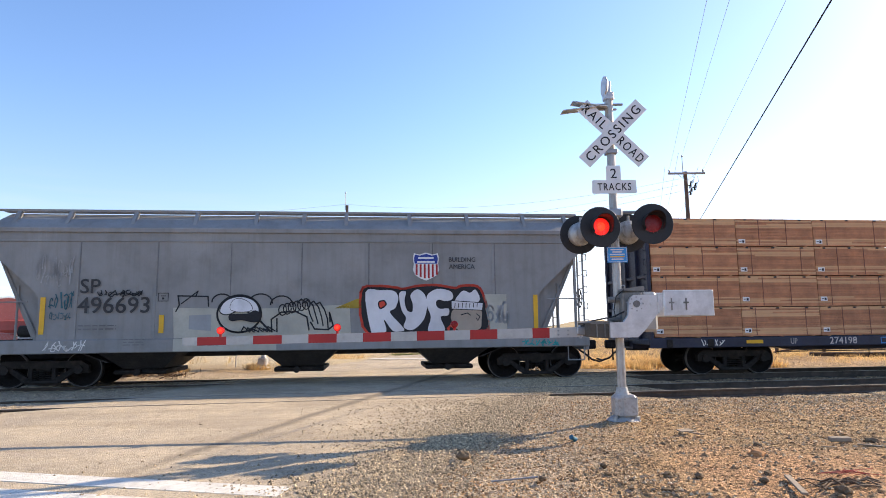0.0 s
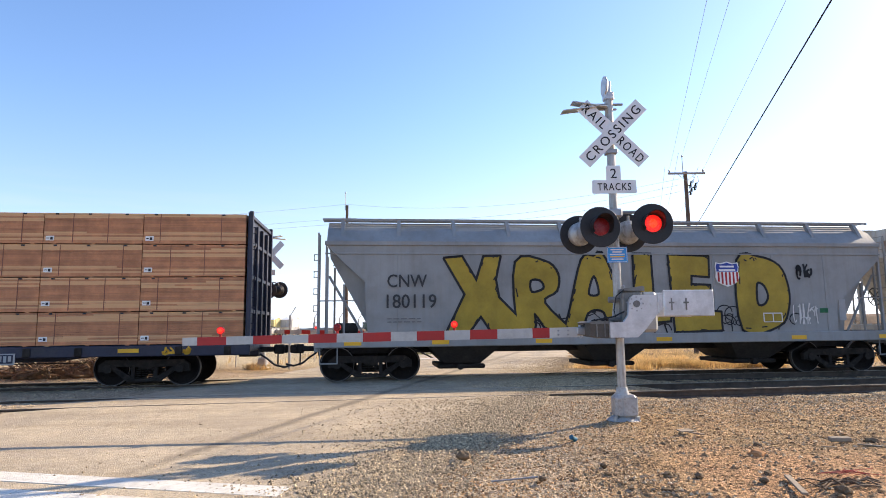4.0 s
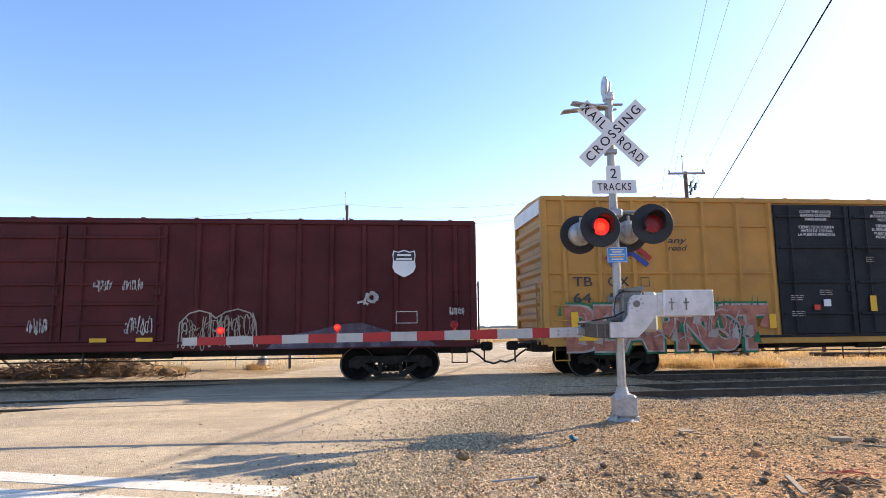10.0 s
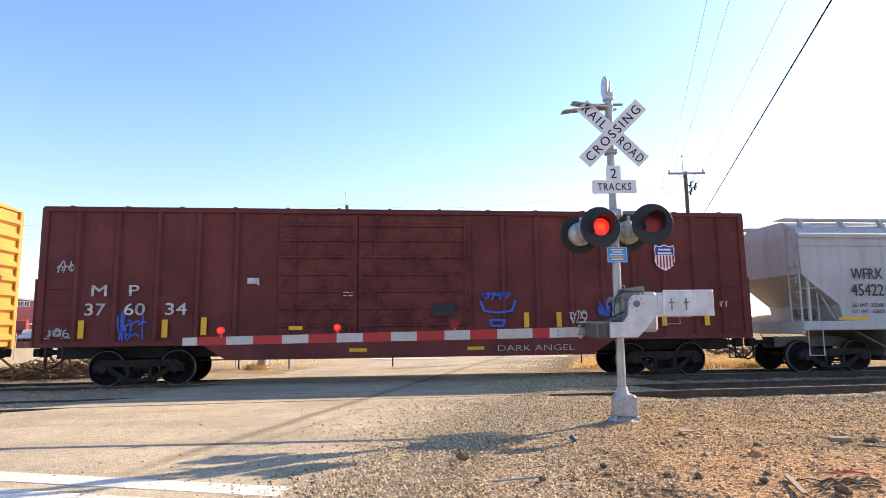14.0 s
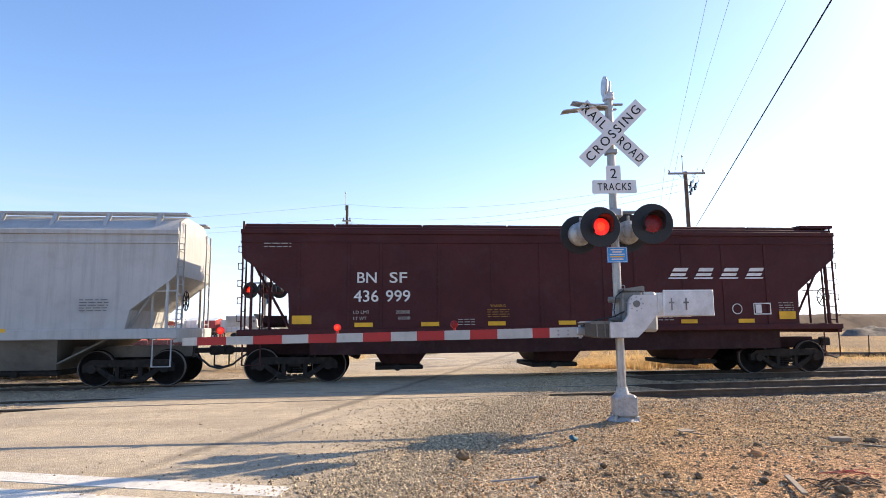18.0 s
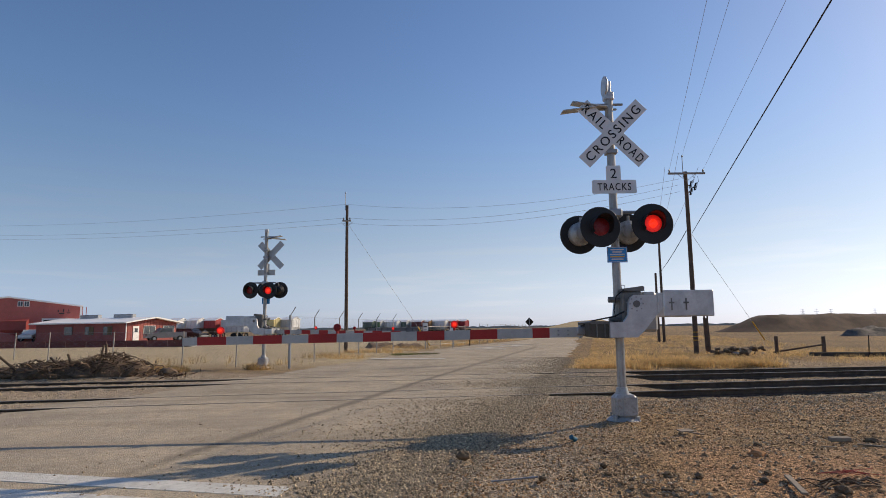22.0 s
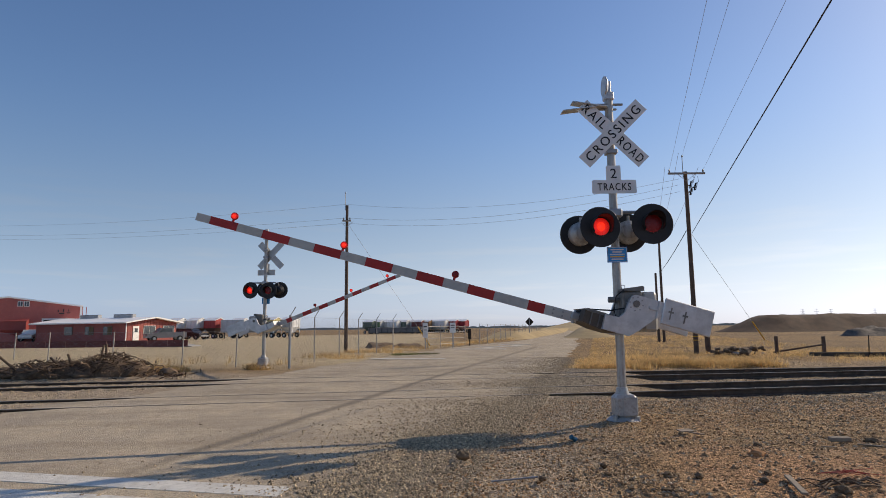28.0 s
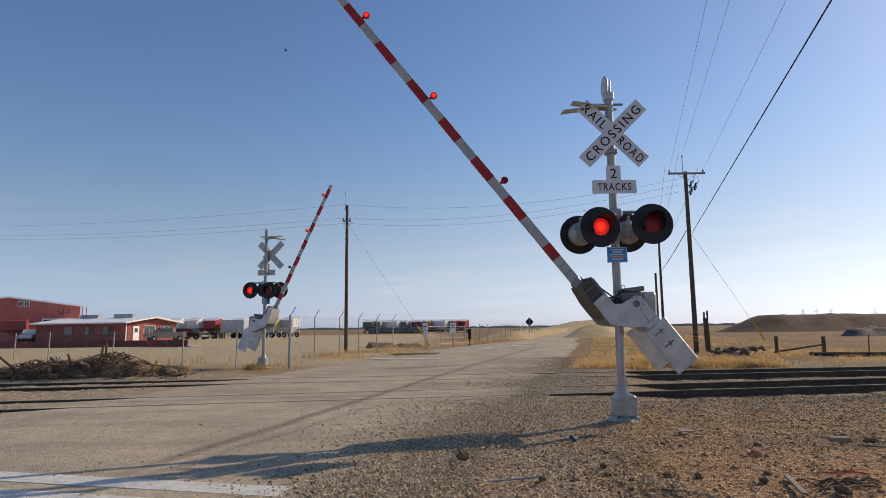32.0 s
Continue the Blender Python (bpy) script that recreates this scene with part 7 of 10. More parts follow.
RAIL_PROF = [(-0.07, -0.17), (0.07, -0.17), (0.07, -0.155), (0.012, -0.135), (0.012, -0.045), (0.036, -0.03), (0.036, -0.006), (0.03, -0.0065), (-0.03, -0.0065), (-0.036, -0.006), (-0.036, -0.03), (-0.012, -0.045), (-0.012, -0.135), (-0.07, -0.155)]


def build_track(name, m, s0, s1, label, skip):
    t = thing(name, label, "railway track", m, kind="structure")
    for y in (-0.755, 0.755):
        r = part("rail", G().prism([(y + a, b) for a, b in RAIL_PROF], s0, s1, "yz"), RAIL, t)
        part("rail_head", G().box(s0, s1, y - 0.028, y + 0.028, -0.004, 0.0), RAILTOP, r)
    tie = G().box(-0.11, 0.11, -1.3, 1.3, -0.33, -0.168, 0.012).mesh("tie", TIE)
    s = max(s0, -24)
    while s < min(s1, 34):
        if not (skip[0] < s < skip[1]):
            part("tie", tie, None, t, m=pose(s, 0, 0, 0, 0, random.uniform(-1.2, 1.2)))
        s += 0.53


def rock(r, n, small):
    """A few low-polygon lumps to scatter."""
    out = []
    if small:
        base = [Vector(p) for p in ((1, 0, 0), (0, 1, 0), (-1, 0, 0), (0, -1, 0), (0, 0, 1), (0, 0, -0.6))]
        faces = [(0, 1, 4), (1, 2, 4), (2, 3, 4), (3, 0, 4), (1, 0, 5), (2, 1, 5), (3, 2, 5), (0, 3, 5)]
    else:
        bm0 = bmesh.new()
        bmesh.ops.create_icosphere(bm0, subdivisions=1, radius=1.0)
        base = [v.co.copy() for v in bm0.verts]
        faces = [tuple(v.index for v in f.verts) for f in bm0.faces]
        bm0.free()
    for k in range(n):
        sc = Vector((r.uniform(0.7, 1.2), r.uniform(0.6, 1.1), r.uniform(0.45, 0.85)))
        out.append([Vector((c.x * sc.x, c.y * sc.y, c.z * sc.z)) * r.uniform(0.7, 1.25) for c in base])
    return out, faces


def scatter(name, label, count, place, size, material, seed, small=False):
    r = random.Random(seed)
    shapes, faces = rock(r, 24, small)
    V, F = [], []
    for _ in range(count):
        p = place(r)
        if p is None:
            continue
        s = size(r)
        a = r.uniform(0, 6.283)
        ca, sa = math.cos(a) * s, math.sin(a) * s
        n = len(V)
        z = p[2] if len(p) > 2 else ground_z(p[0], p[1])
        for c in r.choice(shapes):
            V.append((p[0] + c.x * ca - c.y * sa, p[1] + c.x * sa + c.y * ca, z + s * (c.z + 0.04)))
        F += [tuple(i + n for i in f) for f in faces]
    me = bpy.data.meshes.new(name)
    me.from_pydata(V, [], F)
    me.materials.append(material)
    tagged(new(name, me), label, "gravel", kind="stuff")


def build_stones():
    def dirt_place(r):
        y = 4.4 + 8.5 * r.random() ** 1.5
        x = r.uniform(-1.0, 0.9 * y)
        if x + noise.noise(Vector((x, y, 2))) > 2.6 and y < 6.9 and r.random() < 0.6:
            return None
        return (x, y) if road_side(x, y) > -0.3 else None

    def edge_place(r):
        d = r.uniform(-21, -7) if r.random() < 0.78 else r.uniform(-8, 4)
        k = smooth01(-19, -12, d)
        w = r.gauss(-0.85 + 1.0 * k, 0.42 + 0.45 * k) if r.random() < 0.8 else r.gauss(-0.9, 1.2)
        p = ROAD_P + ROAD_DIR * d + ROAD_N * w
        rs = road_side(p.x, p.y)
        return (p.x, p.y, max(-0.01, ground_z(p.x, p.y)) if rs < 0.2 else ground_z(p.x, p.y))

    def road_place(r):
        d = r.uniform(-22, 3)
        w = -8.5 * r.random() ** 2.2
        if w < -2.0 and d < -14 and r.random() < 0.75:
            return None
        p = ROAD_P + ROAD_DIR * d + ROAD_N * w
        return (p.x, p.y, -0.012)

    def bed_place(r):
        s = r.uniform(-14, 22)
        off = r.uniform(-8.4, 2.9)
        p = TRACK_O + EX * s + EY * off
        if -ROAD_W - 0.3 < road_side(p.x, p.y) < 0.3:
            return None
        return (p.x, p.y)

    def shoulder_place(r):
        s = r.uniform(-1.0, 14.0)
        off = -5.6 - 0.12 * s * 0.3 - abs(r.gauss(0, 1.3))
        p = TRACK_O + EX * s + EY * off
        return (p.x, p.y) if road_side(p.x, p.y) > 0.2 else None

    def big_place(r):
        y = r.uniform(4.6, 10)
        x = r.uniform(0.0, 9)
        return (x, y) if road_side(x, y) > 0.6 else None

    scatter("gravel", "grey gravel along the road edge", 62000, edge_place, lambda r: 0.005 + 0.019 * r.random() ** 1.9, STONE_GREY, 1, True)
    scatter("gravel", "small stones strewn over the asphalt", 26000, road_place, lambda r: 0.004 + 0.014 * r.random() ** 3, STONE_PALE, 6, True)
    scatter("gravel", "brown pebbles and clods on bare dirt", 52000, dirt_place, lambda r: 0.004 + 0.026 * r.random() ** 4.0, STONE_BROWN, 2, True)
    scatter("gravel", "grey stones on bare dirt", 18000, dirt_place, lambda r: 0.003 + 0.028 * r.random() ** 4.2, STONE_GREY, 5, True)
    scatter("gravel", "coarser grey-brown stones on the track shoulder", 7000, shoulder_place, lambda r: 0.012 + 0.024 * r.random() ** 2.0, STONE_GREY, 7, True)
    scatter("gravel", "coarser brown stones on the track shoulder", 4500, shoulder_place, lambda r: 0.012 + 0.026 * r.random() ** 2.0, STONE_BROWN, 8, True)
    scatter("ballast", "grey track ballast stones", 26000, bed_place, lambda r: r.uniform(0.015, 0.036), STONE_GREY, 3, True)
    scatter("clods", "larger brown stones and clods on dirt", 300, big_place, lambda r: 0.014 + 0.032 * r.random() ** 2, STONE_BROWN, 4)


# ---------------------------------------------------------------- crossing signals
RANGE_LAMP = []          # (object, pose, which phase it is lit in)
gates = []


def lamp_face(parent, m, r, phase):
    """A lens that turns in its housing: one face glows, the other is dark."""
    lit = G().lathe([(0.001, -0.012), (r * 0.6, -0.010), (r, -0.0065), (r, 0.0)], 24, "y")
    dark = G().lathe([(0.001, 0.012), (r * 0.6, 0.010), (r, 0.003), (r, 0.0005)], 24, "y")
    core = G().lathe([(0.001, -0.016), (r * 0.45, -0.014), (r * 0.5, -0.0105)], 20, "y")
    me = lit.mesh("lens", GLOW if r > 0.1 else GLOW_SMALL)
    bm = bmesh.new()
    bm.from_mesh(me)
    for gg, idx in ((dark, 1), (core, 2)):
        n = len(bm.faces)
        bm.from_mesh(gg.mesh("lens", LENS))
        bm.faces.ensure_lookup_table()
        for f in bm.faces[n:]:
            f.material_index = idx
    bm.to_mesh(me)
    bm.free()
    me.materials.append(LENS)
    me.materials.append(GLOWCORE)
    o = part("lens", me, None, parent, "round red lens", m)
    RANGE_LAMP.append((o, m, phase))


def signal(name_m, label, face_phase, back_phase, rise, gate_yaw, arm_len=1.0, far=False, lamps=((-0.29, 0.50), (-0.50, 0.27))):
    t = thing("crossing_signal", label, "railway signal", name_m, "crossing signals")
    # foundation casting
    part("base_flange", G().lathe([(0.24, 0.0), (0.25, 0.02), (0.22, 0.05), (0.14, 0.09)], 20).cyl((-0.16, -0.16, 0), (-0.16, -0.16, 0.09), 0.03, 0.03, 8).cyl((0.18, -0.14, 0), (0.18, -0.14, 0.09), 0.03, 0.03, 8).cyl((0.16, 0.16, 0), (0.16, 0.16, 0.09), 0.03, 0.03, 8), BASECAST, t)
    j = part("junction_box", G().box(-0.15, 0.19, -0.17, 0.13, 0.06, 0.40, 0.05).cyl((0, 0, 0.38), (0, 0, 0.5), 0.11, 0.08, 16), BASECAST, t, "cast aluminium junction box base")
    part("cover_plate", G().box(-0.05, 0.17, -0.185, -0.165, 0.10, 0.37, 0.02), BASECAST, j)
    for x in (-0.02, 0.14):
        for z in (0.13, 0.34):
            part("bolt", G().cyl((x, -0.195, z), (x, -0.185, z), 0.012, 0.012, 6), GALV, j)
    for a in range(4):
        aa = radians(45 + 90 * a)
        part("anchor_bolt", G().cyl((0.20 * math.cos(aa), 0.20 * math.sin(aa), 0.03), (0.20 * math.cos(aa), 0.20 * math.sin(aa), 0.12), 0.018, 0.018, 8), GALV, j)
    part("mast", G().cyl((0, 0, 0.05), (0, 0, 5.08), 0.064, 0.064, 20), MASTPAINT, t, "aluminium-painted tubular mast")
    # bell and bracket
    if far:
        part("mast_cap", G().lathe([(0.064, 5.08), (0.075, 5.1), (0.075, 5.2), (0.05, 5.22)], 16), ALU, t)
    else:
        b = part("bell", G().lathe([(0.03, 0.04), (0.12, 0.03), (0.165, 0.0), (0.165, -0.02), (0.10, -0.012), (0.02, -0.02)], 24, "x", (-0.05, 0, 5.22)).cyl((0, 0, 5.05), (0.02, 0, 5.3), 0.05, 0.035, 12), ALU, t, "polished crossing bell")
        part("bell_bracket", G().box(-0.08, 0.08, -0.07, 0.07, 4.98, 5.12, 0.02), ALU, b)
    # upper cross bar with two angled flat blades
    part("top_bracket", G().cyl((-0.32, 0, 4.92), (0.22, 0, 4.92), 0.02, 0.02, 8).cyl((-0.2, 0, 4.84), (0.12, 0, 4.84), 0.018, 0.018, 8), GALV, t)
    for z, tilt, x0 in ((4.90, 9, -0.62), (4.83, -7, -0.78)):
        part("side_blade", G().box(-0.28, 0.28, -0.11, 0.11, -0.008, 0.008, 0.003), ALU, t, "flat bright metal blade", pose(x0 + 0.30, -0.02, z, 3, tilt, 0))
    # crossbuck
    for ang, body in ((-45, "RAIL ROAD"), (45, "CROSSING")):
        yb = -0.095 if ang > 0 else -0.088
        m = (pose(-0.16, 0, -0.2, 0, 0, -6) if far else pose(0, 0, 0)) @ pose(0.02, yb, 4.42, 0, -ang, 0)
        bl = part("crossbuck_blade", G().box(-0.66, 0.66, -0.003, 0.003, -0.122, 0.122, 0.002), SIGNWHITE, t, "white reflective crossbuck blade", m)
        part("blade_back", G().box(-0.655, 0.655, 0.0035, 0.006, -0.118, 0.118), SIGNBACK, bl)
        if body == "CROSSING":
            part("lettering", letters("CROSSING", 0.145, 0, -0.072, -0.006, width=1.17, centre=True, off=0.008, spacing=1.3), BLACK, bl)
        else:
            part("lettering", letters("RAIL", 0.145, -0.61, -0.072, -0.006, width=0.45, off=0.008, spacing=1.3), BLACK, bl)
            part("lettering", letters("ROAD", 0.145, 0.14, -0.072, -0.006, width=0.48, off=0.008, spacing=1.3), BLACK, bl)
    for z in (4.37, 4.10):
        part("sign_clamp", G().box(-0.09, 0.09, -0.085, 0.075, z, z + 0.07, 0.01), GALV, t)
    s = part("tracks_sign", G().prism([(-0.34, 3.47), (-0.34, 3.65), (-0.32, 3.67), (-0.115, 3.67), (-0.115, 3.88), (-0.095, 3.9), (0.105, 3.9), (0.115, 3.88), (0.115, 3.67), (0.335, 3.67), (0.35, 3.65), (0.35, 3.47), (0.335, 3.455), (-0.325, 3.455)], -0.085, -0.08), SIGNWHITE, t, "white track-count sign")
    part("sign_back", G().box(-0.33, 0.34, -0.079, -0.076, 3.465, 3.66), SIGNBACK, s)
    part("lettering", letters("2", 0.15, 0.0, 3.70, -0.089, centre=True, off=0.006), BLACK, s)
    part("lettering", letters("TRACKS", 0.115, 0.005, 3.505, -0.089, width=0.52, centre=True, off=0.01, spacing=1.2), BLACK, s)
    # lamp arm and four lamp heads
    part("lamp_arm", G().cyl((-0.42, 0.0, 3.17), (0.55, 0.0, 3.17), 0.028, 0.028, 10).box(-0.1, 0.12, -0.1, 0.1, 3.08, 3.22, 0.03), GALV, t)
    for x, z, yaw, phase, ys in ((lamps[0][0], 2.90, 4, face_phase[0], -0.28), (lamps[0][1], 2.94, -4, face_phase[1], -0.28), (lamps[1][0], 2.86, 184, back_phase[0], 0.24), (lamps[1][1], 2.88, 176, back_phase[1], 0.24)):
        m = pose(x, ys, z, 0, 0, yaw)
        h = part("signal_head", G().lathe([(0.0012, 0.0), (0.305, 0.0), (0.31, 0.006), (0.305, 0.012), (0.0012, 0.012)], 36, "y"), BLACK, t, "black round signal background with red lens", m)
        hood = G()
        n = 18
        for i in range(n):
            a0, a1 = math.radians(-35 + 250 * i / n), math.radians(-35 + 250 * (i + 1) / n)
            L0, L1 = 0.14 + 0.14 * max(0, math.sin(a0)), 0.14 + 0.14 * max(0, math.sin(a1))
            for r in (0.152, 0.160):
                hood.add([(r * math.cos(a0), 0, r * math.sin(a0)), (r * math.cos(a1), 0, r * math.sin(a1)), (r * math.cos(a1), -L1, r * math.sin(a1)), (r * math.cos(a0), -L0, r * math.sin(a0))], [(0, 1, 2, 3)])
        part("hood", hood, BLACK, h)
        part("housing", G().lathe([(0.15, 0.012), (0.19, 0.03), (0.185, 0.12), (0.11, 0.21), (0.03, 0.23)], 24, "y"), BLACK if far else MASTPAINT, h, "pale lamp housing" if not far else "black lamp housing")
        part("lens_rim", G().lathe([(0.133, -0.014), (0.151, -0.014), (0.151, 0.0), (0.133, 0.0)], 28, "y", ring=True), BLACK, h)
        part("head_bracket", G().cyl((0, 0.1, 0.05), (0, 0.1 if ys > 0 else 0.2, 0.26), 0.022, 0.022, 8), GALV, h)
        lamp_face(h, pose(0, -0.017, 0), 0.132, phase)
    # blue notice
    n = part("notice", G().box(-0.155, 0.155, -0.085, -0.08, 2.378, 2.618, 0.002), SIGN_BLUE, t, "small blue emergency notice")
    rim = [(-0.145, 2.40), (-0.133, 2.388), (0.133, 2.388), (0.145, 2.40), (0.145, 2.596), (0.133, 2.608), (-0.133, 2.608), (-0.145, 2.596)]
    part("notice_border", stroke(rim + rim[:2], 0.006, -0.0865), INK_WHITE, n)
    for k, w in enumerate((0.2, 0.15, 0.23, 0.22, 0.18)):
        part("notice_print", G().box(-w / 2, w / 2, -0.088, -0.0855, 2.567 - k * 0.037, 2.585 - k * 0.037), YELLOW if k == 3 else INK_WHITE, n)
    # gate mechanism
    b = part("mechanism_box", G().box(0.0, 0.30, -0.24, 0.20, 1.40, 1.93, 0.025), BOXGREY, t, "weathered grey gate mechanism housing")
    part("box_lid", G().prism([(-0.01, 1.93), (0.0, 1.965), (0.31, 2.005), (0.33, 1.99), (0.33, 1.93)], -0.26, 0.22), BOXGREY, b)
    part("rear_housing", G().box(0.302, 0.53, -0.22, 0.20, 1.32, 1.92, 0.04), REARGREY, b, "pale grey rear motor housing")
    for z in (1.48, 1.62, 1.76):
        part("lid_bolt", G().cyl((0.06, -0.252, z), (0.06, -0.24, z), 0.014, 0.014, 6), GALV, b)
    part("lifting_eye", G().lathe([(0.025, -0.005), (0.035, 0.0), (0.025, 0.005)], 12, "y", (0.06, -0.1, 2.0), True), GALV, b)
    for z in (1.51, 1.81):
        part("mast_clamp", G().box(-0.13, 0.12, -0.12, 0.12, z - 0.03, z + 0.03, 0.02).cyl((-0.17, -0.1, z), (-0.05, -0.1, z), 0.045, 0.045, 8), BOXGREY, t)
    part("conduit", G().tube([(0.02, -0.27, 1.95), (-0.07, -0.16, 1.86), (-0.10, -0.12, 1.65), (-0.06, -0.13, 1.46)], 0.009, 6), BLACK, t)
    # the gate: pivots about its own origin; two castings with the board between them
    piv = pose(0.17, -0.32, 1.735, 0, 0, gate_yaw)
    cast = [(-0.03, 0.13), (0.12, 0.13), (0.42, 0.13), (0.42, -0.05), (0.34, -0.12), (0.12, -0.38), (0.0, -0.49), (-0.41, -0.49), (-0.41, -0.27), (-0.2, -0.26), (-0.13, -0.16), (-0.11, 0.04), (-0.08, 0.1)]
    arm = part("gate_arm", G().prism(cast, -0.03, 0.03), ALU, t, "white cast gate arm support", piv)
    part("rear_casting", G().prism(cast, 0.61, 0.66), ALU, arm)
    part("pivot_hub", G().cyl((0.0, -0.05, 0.0), (0, 0.68, 0), 0.05, 0.05, 14), BOXGREY, arm)
    for k in range(8):
        a = k * math.pi / 4
        part("bolt", G().cyl((0.1 * math.cos(a), -0.037, 0.1 * math.sin(a)), (0.1 * math.cos(a), -0.03, 0.1 * math.sin(a)), 0.012, 0.012, 8), GALV, arm)
    part("counterweight", G().box(0.40, 1.17, -0.06, -0.03, -0.19, 0.20, 0.012), ALU, arm, "flat pale metal counterweight plate")
    part("counterweight", G().box(0.40, 1.17, 0.66, 0.69, -0.19, 0.20, 0.012), ALU, arm, "flat pale metal counterweight plate")
    for x in (0.52, 0.74):
        part("adjusting_slot", G().box(x - 0.01, x + 0.01, -0.066, -0.06, -0.10, 0.08).box(x - 0.04, x + 0.04, -0.066, -0.06, 0.0, 0.025), BOXGREY, arm)
    part("clamp_strip", G().box(0.32, 0.345, -0.05, -0.03, -0.14, 0.14, 0.004).box(0.2, 0.34, -0.05, -0.03, -0.02, 0.02), ALU, arm)
    part("arm_bracket", G().prism([(-0.70, -0.27), (-0.66, -0.29), (-0.40, -0.27), (-0.30, -0.30), (-0.10, -0.47), (-0.2, -0.5), (-0.45, -0.5), (-0.70, -0.46)], 0.03, 0.61), ALU if far else ADAPTER, arm, "brown-grey gate arm adapter box")
    part("adapter_plate", G().prism([(-0.72, -0.265), (-0.66, -0.245), (-0.36, -0.25), (-0.36, -0.29), (-0.66, -0.29)], 0.02, 0.62).box(-0.60, -0.585, 0.016, 0.03, -0.48, -0.28).box(-0.48, -0.465, 0.016, 0.03, -0.48, -0.28), BOXGREY, arm)
    for x in (-0.78, -0.95, -1.1):
        for z in (-0.38, -0.44):
            part("bolt", G().cyl((x, 0.285, z), (x, 0.30, z), 0.016, 0.016, 6), GALV, arm)
    part("hinge", G().box(-0.82, -0.66, 0.27, 0.37, -0.45, -0.33, 0.015).cyl((-0.76, 0.32, -0.30), (-0.76, 0.32, -0.5), 0.025, 0.025, 8), GALV, arm)
    # the tapered board, in white with red bands
    x0, x1 = -0.72, -6.61 * arm_len
    def zc(x):
        return -0.405 + (x - x0) / (x1 - x0) * -0.072
    def hh(x):
        return 0.075 + (x - x0) / (x1 - x0) * -0.018
    part("arm_board", G().prism([(x0, zc(x0) - hh(x0)), (x0, zc(x0) + hh(x0)), (x1, zc(x1) + hh(x1)), (x1, zc(x1) - hh(x1))], 0.30, 0.34), ARMWHITE, arm, "tapered white gate board")
    for k in range(7):
        a = (-1.233 - k * 0.793) * arm_len
        c = a - (0.26 if k == 0 else 0.41) * arm_len
        part("red_band", G().prism([(a, zc(a) - hh(a) - 0.001), (a, zc(a) + hh(a) + 0.001), (c, zc(c) + hh(c) + 0.001), (c, zc(c) - hh(c) - 0.001)], 0.296, 0.344), RED, arm)
    for x, phase in ((-2.67, "R"), (-4.40, "L"), (-6.08, "ON")):
        x *= arm_len
        z = zc(x) + hh(x)
        lampbody = part("arm_lamp", G().cyl((x, 0.32, z - 0.01), (x, 0.32, z + 0.035), 0.02, 0.02, 8).lathe([(0.03, 0.30), (0.056, 0.305), (0.056, 0.335), (0.03, 0.34)], 20, "y", (x, 0, z + 0.09)), RED, arm, "small red gate lamp")
        arm_lamps.append((lampbody, x, z, phase, far))
    part("arm_cable", G().tube([(-0.02, 0.1, -0.05), (-0.3, 0.1, -0.18), (-0.6, 0.2, -0.24), (-0.75, 0.3, -0.32)], 0.012, 6), BLACK, arm)
    gates.append((arm, piv, rise))
    return t


arm_lamps = []
GATE_RISE = [(0.0, 0.0), (25.5, 0.0), (26.0, 0.4), (26.5, 2.6), (27.0, 6.7), (27.5, 11.2), (28.0, 16.0), (28.5, 20.7), (29.0, 25.2), (29.5, 29.4), (30.0, 33.7),
             (30.5, 38.1), (31.0, 43.0), (31.5, 47.5), (32.0, 52.0)]
FAR_RISE = [(0.0, 0.0), (25.5, 0.0), (26.0, 0.5), (26.5, 3.6), (27.0, 8.6), (27.5, 14.5), (28.0, 20.4), (28.5, 26.0), (29.0, 31.4), (29.5, 37.0), (30.0, 42.6),
            (30.5, 48.2), (31.0, 53.8), (31.5, 59.4), (32.0, 65.0)]


def build_signals():
    signal(pose(MAST.x, MAST.y, 0.0), "near crossing signal with lowered gate and flashing red lamps", ("L", "R"), ("R", "L"), GATE_RISE, 4.0)
    signal(pose(FAR_MAST.x, FAR_MAST.y, 0.0, 0, 0, 180 - 6), "crossing signal across the tracks, seen from behind", ("OFF", "OFF"), ("R", "L"), FAR_RISE, -8.0, 0.87, True, ((-0.46, 0.14), (-0.22, 0.48)))
    # lamps of the gate boards turn like those of the masts; their two faces are small discs
    for body, x, z, phase, t in arm_lamps:
        lamp_face(body, pose(x, 0.335 if t else 0.296, z + 0.09, 0, 0, 180 if t else 0), 0.049, phase)


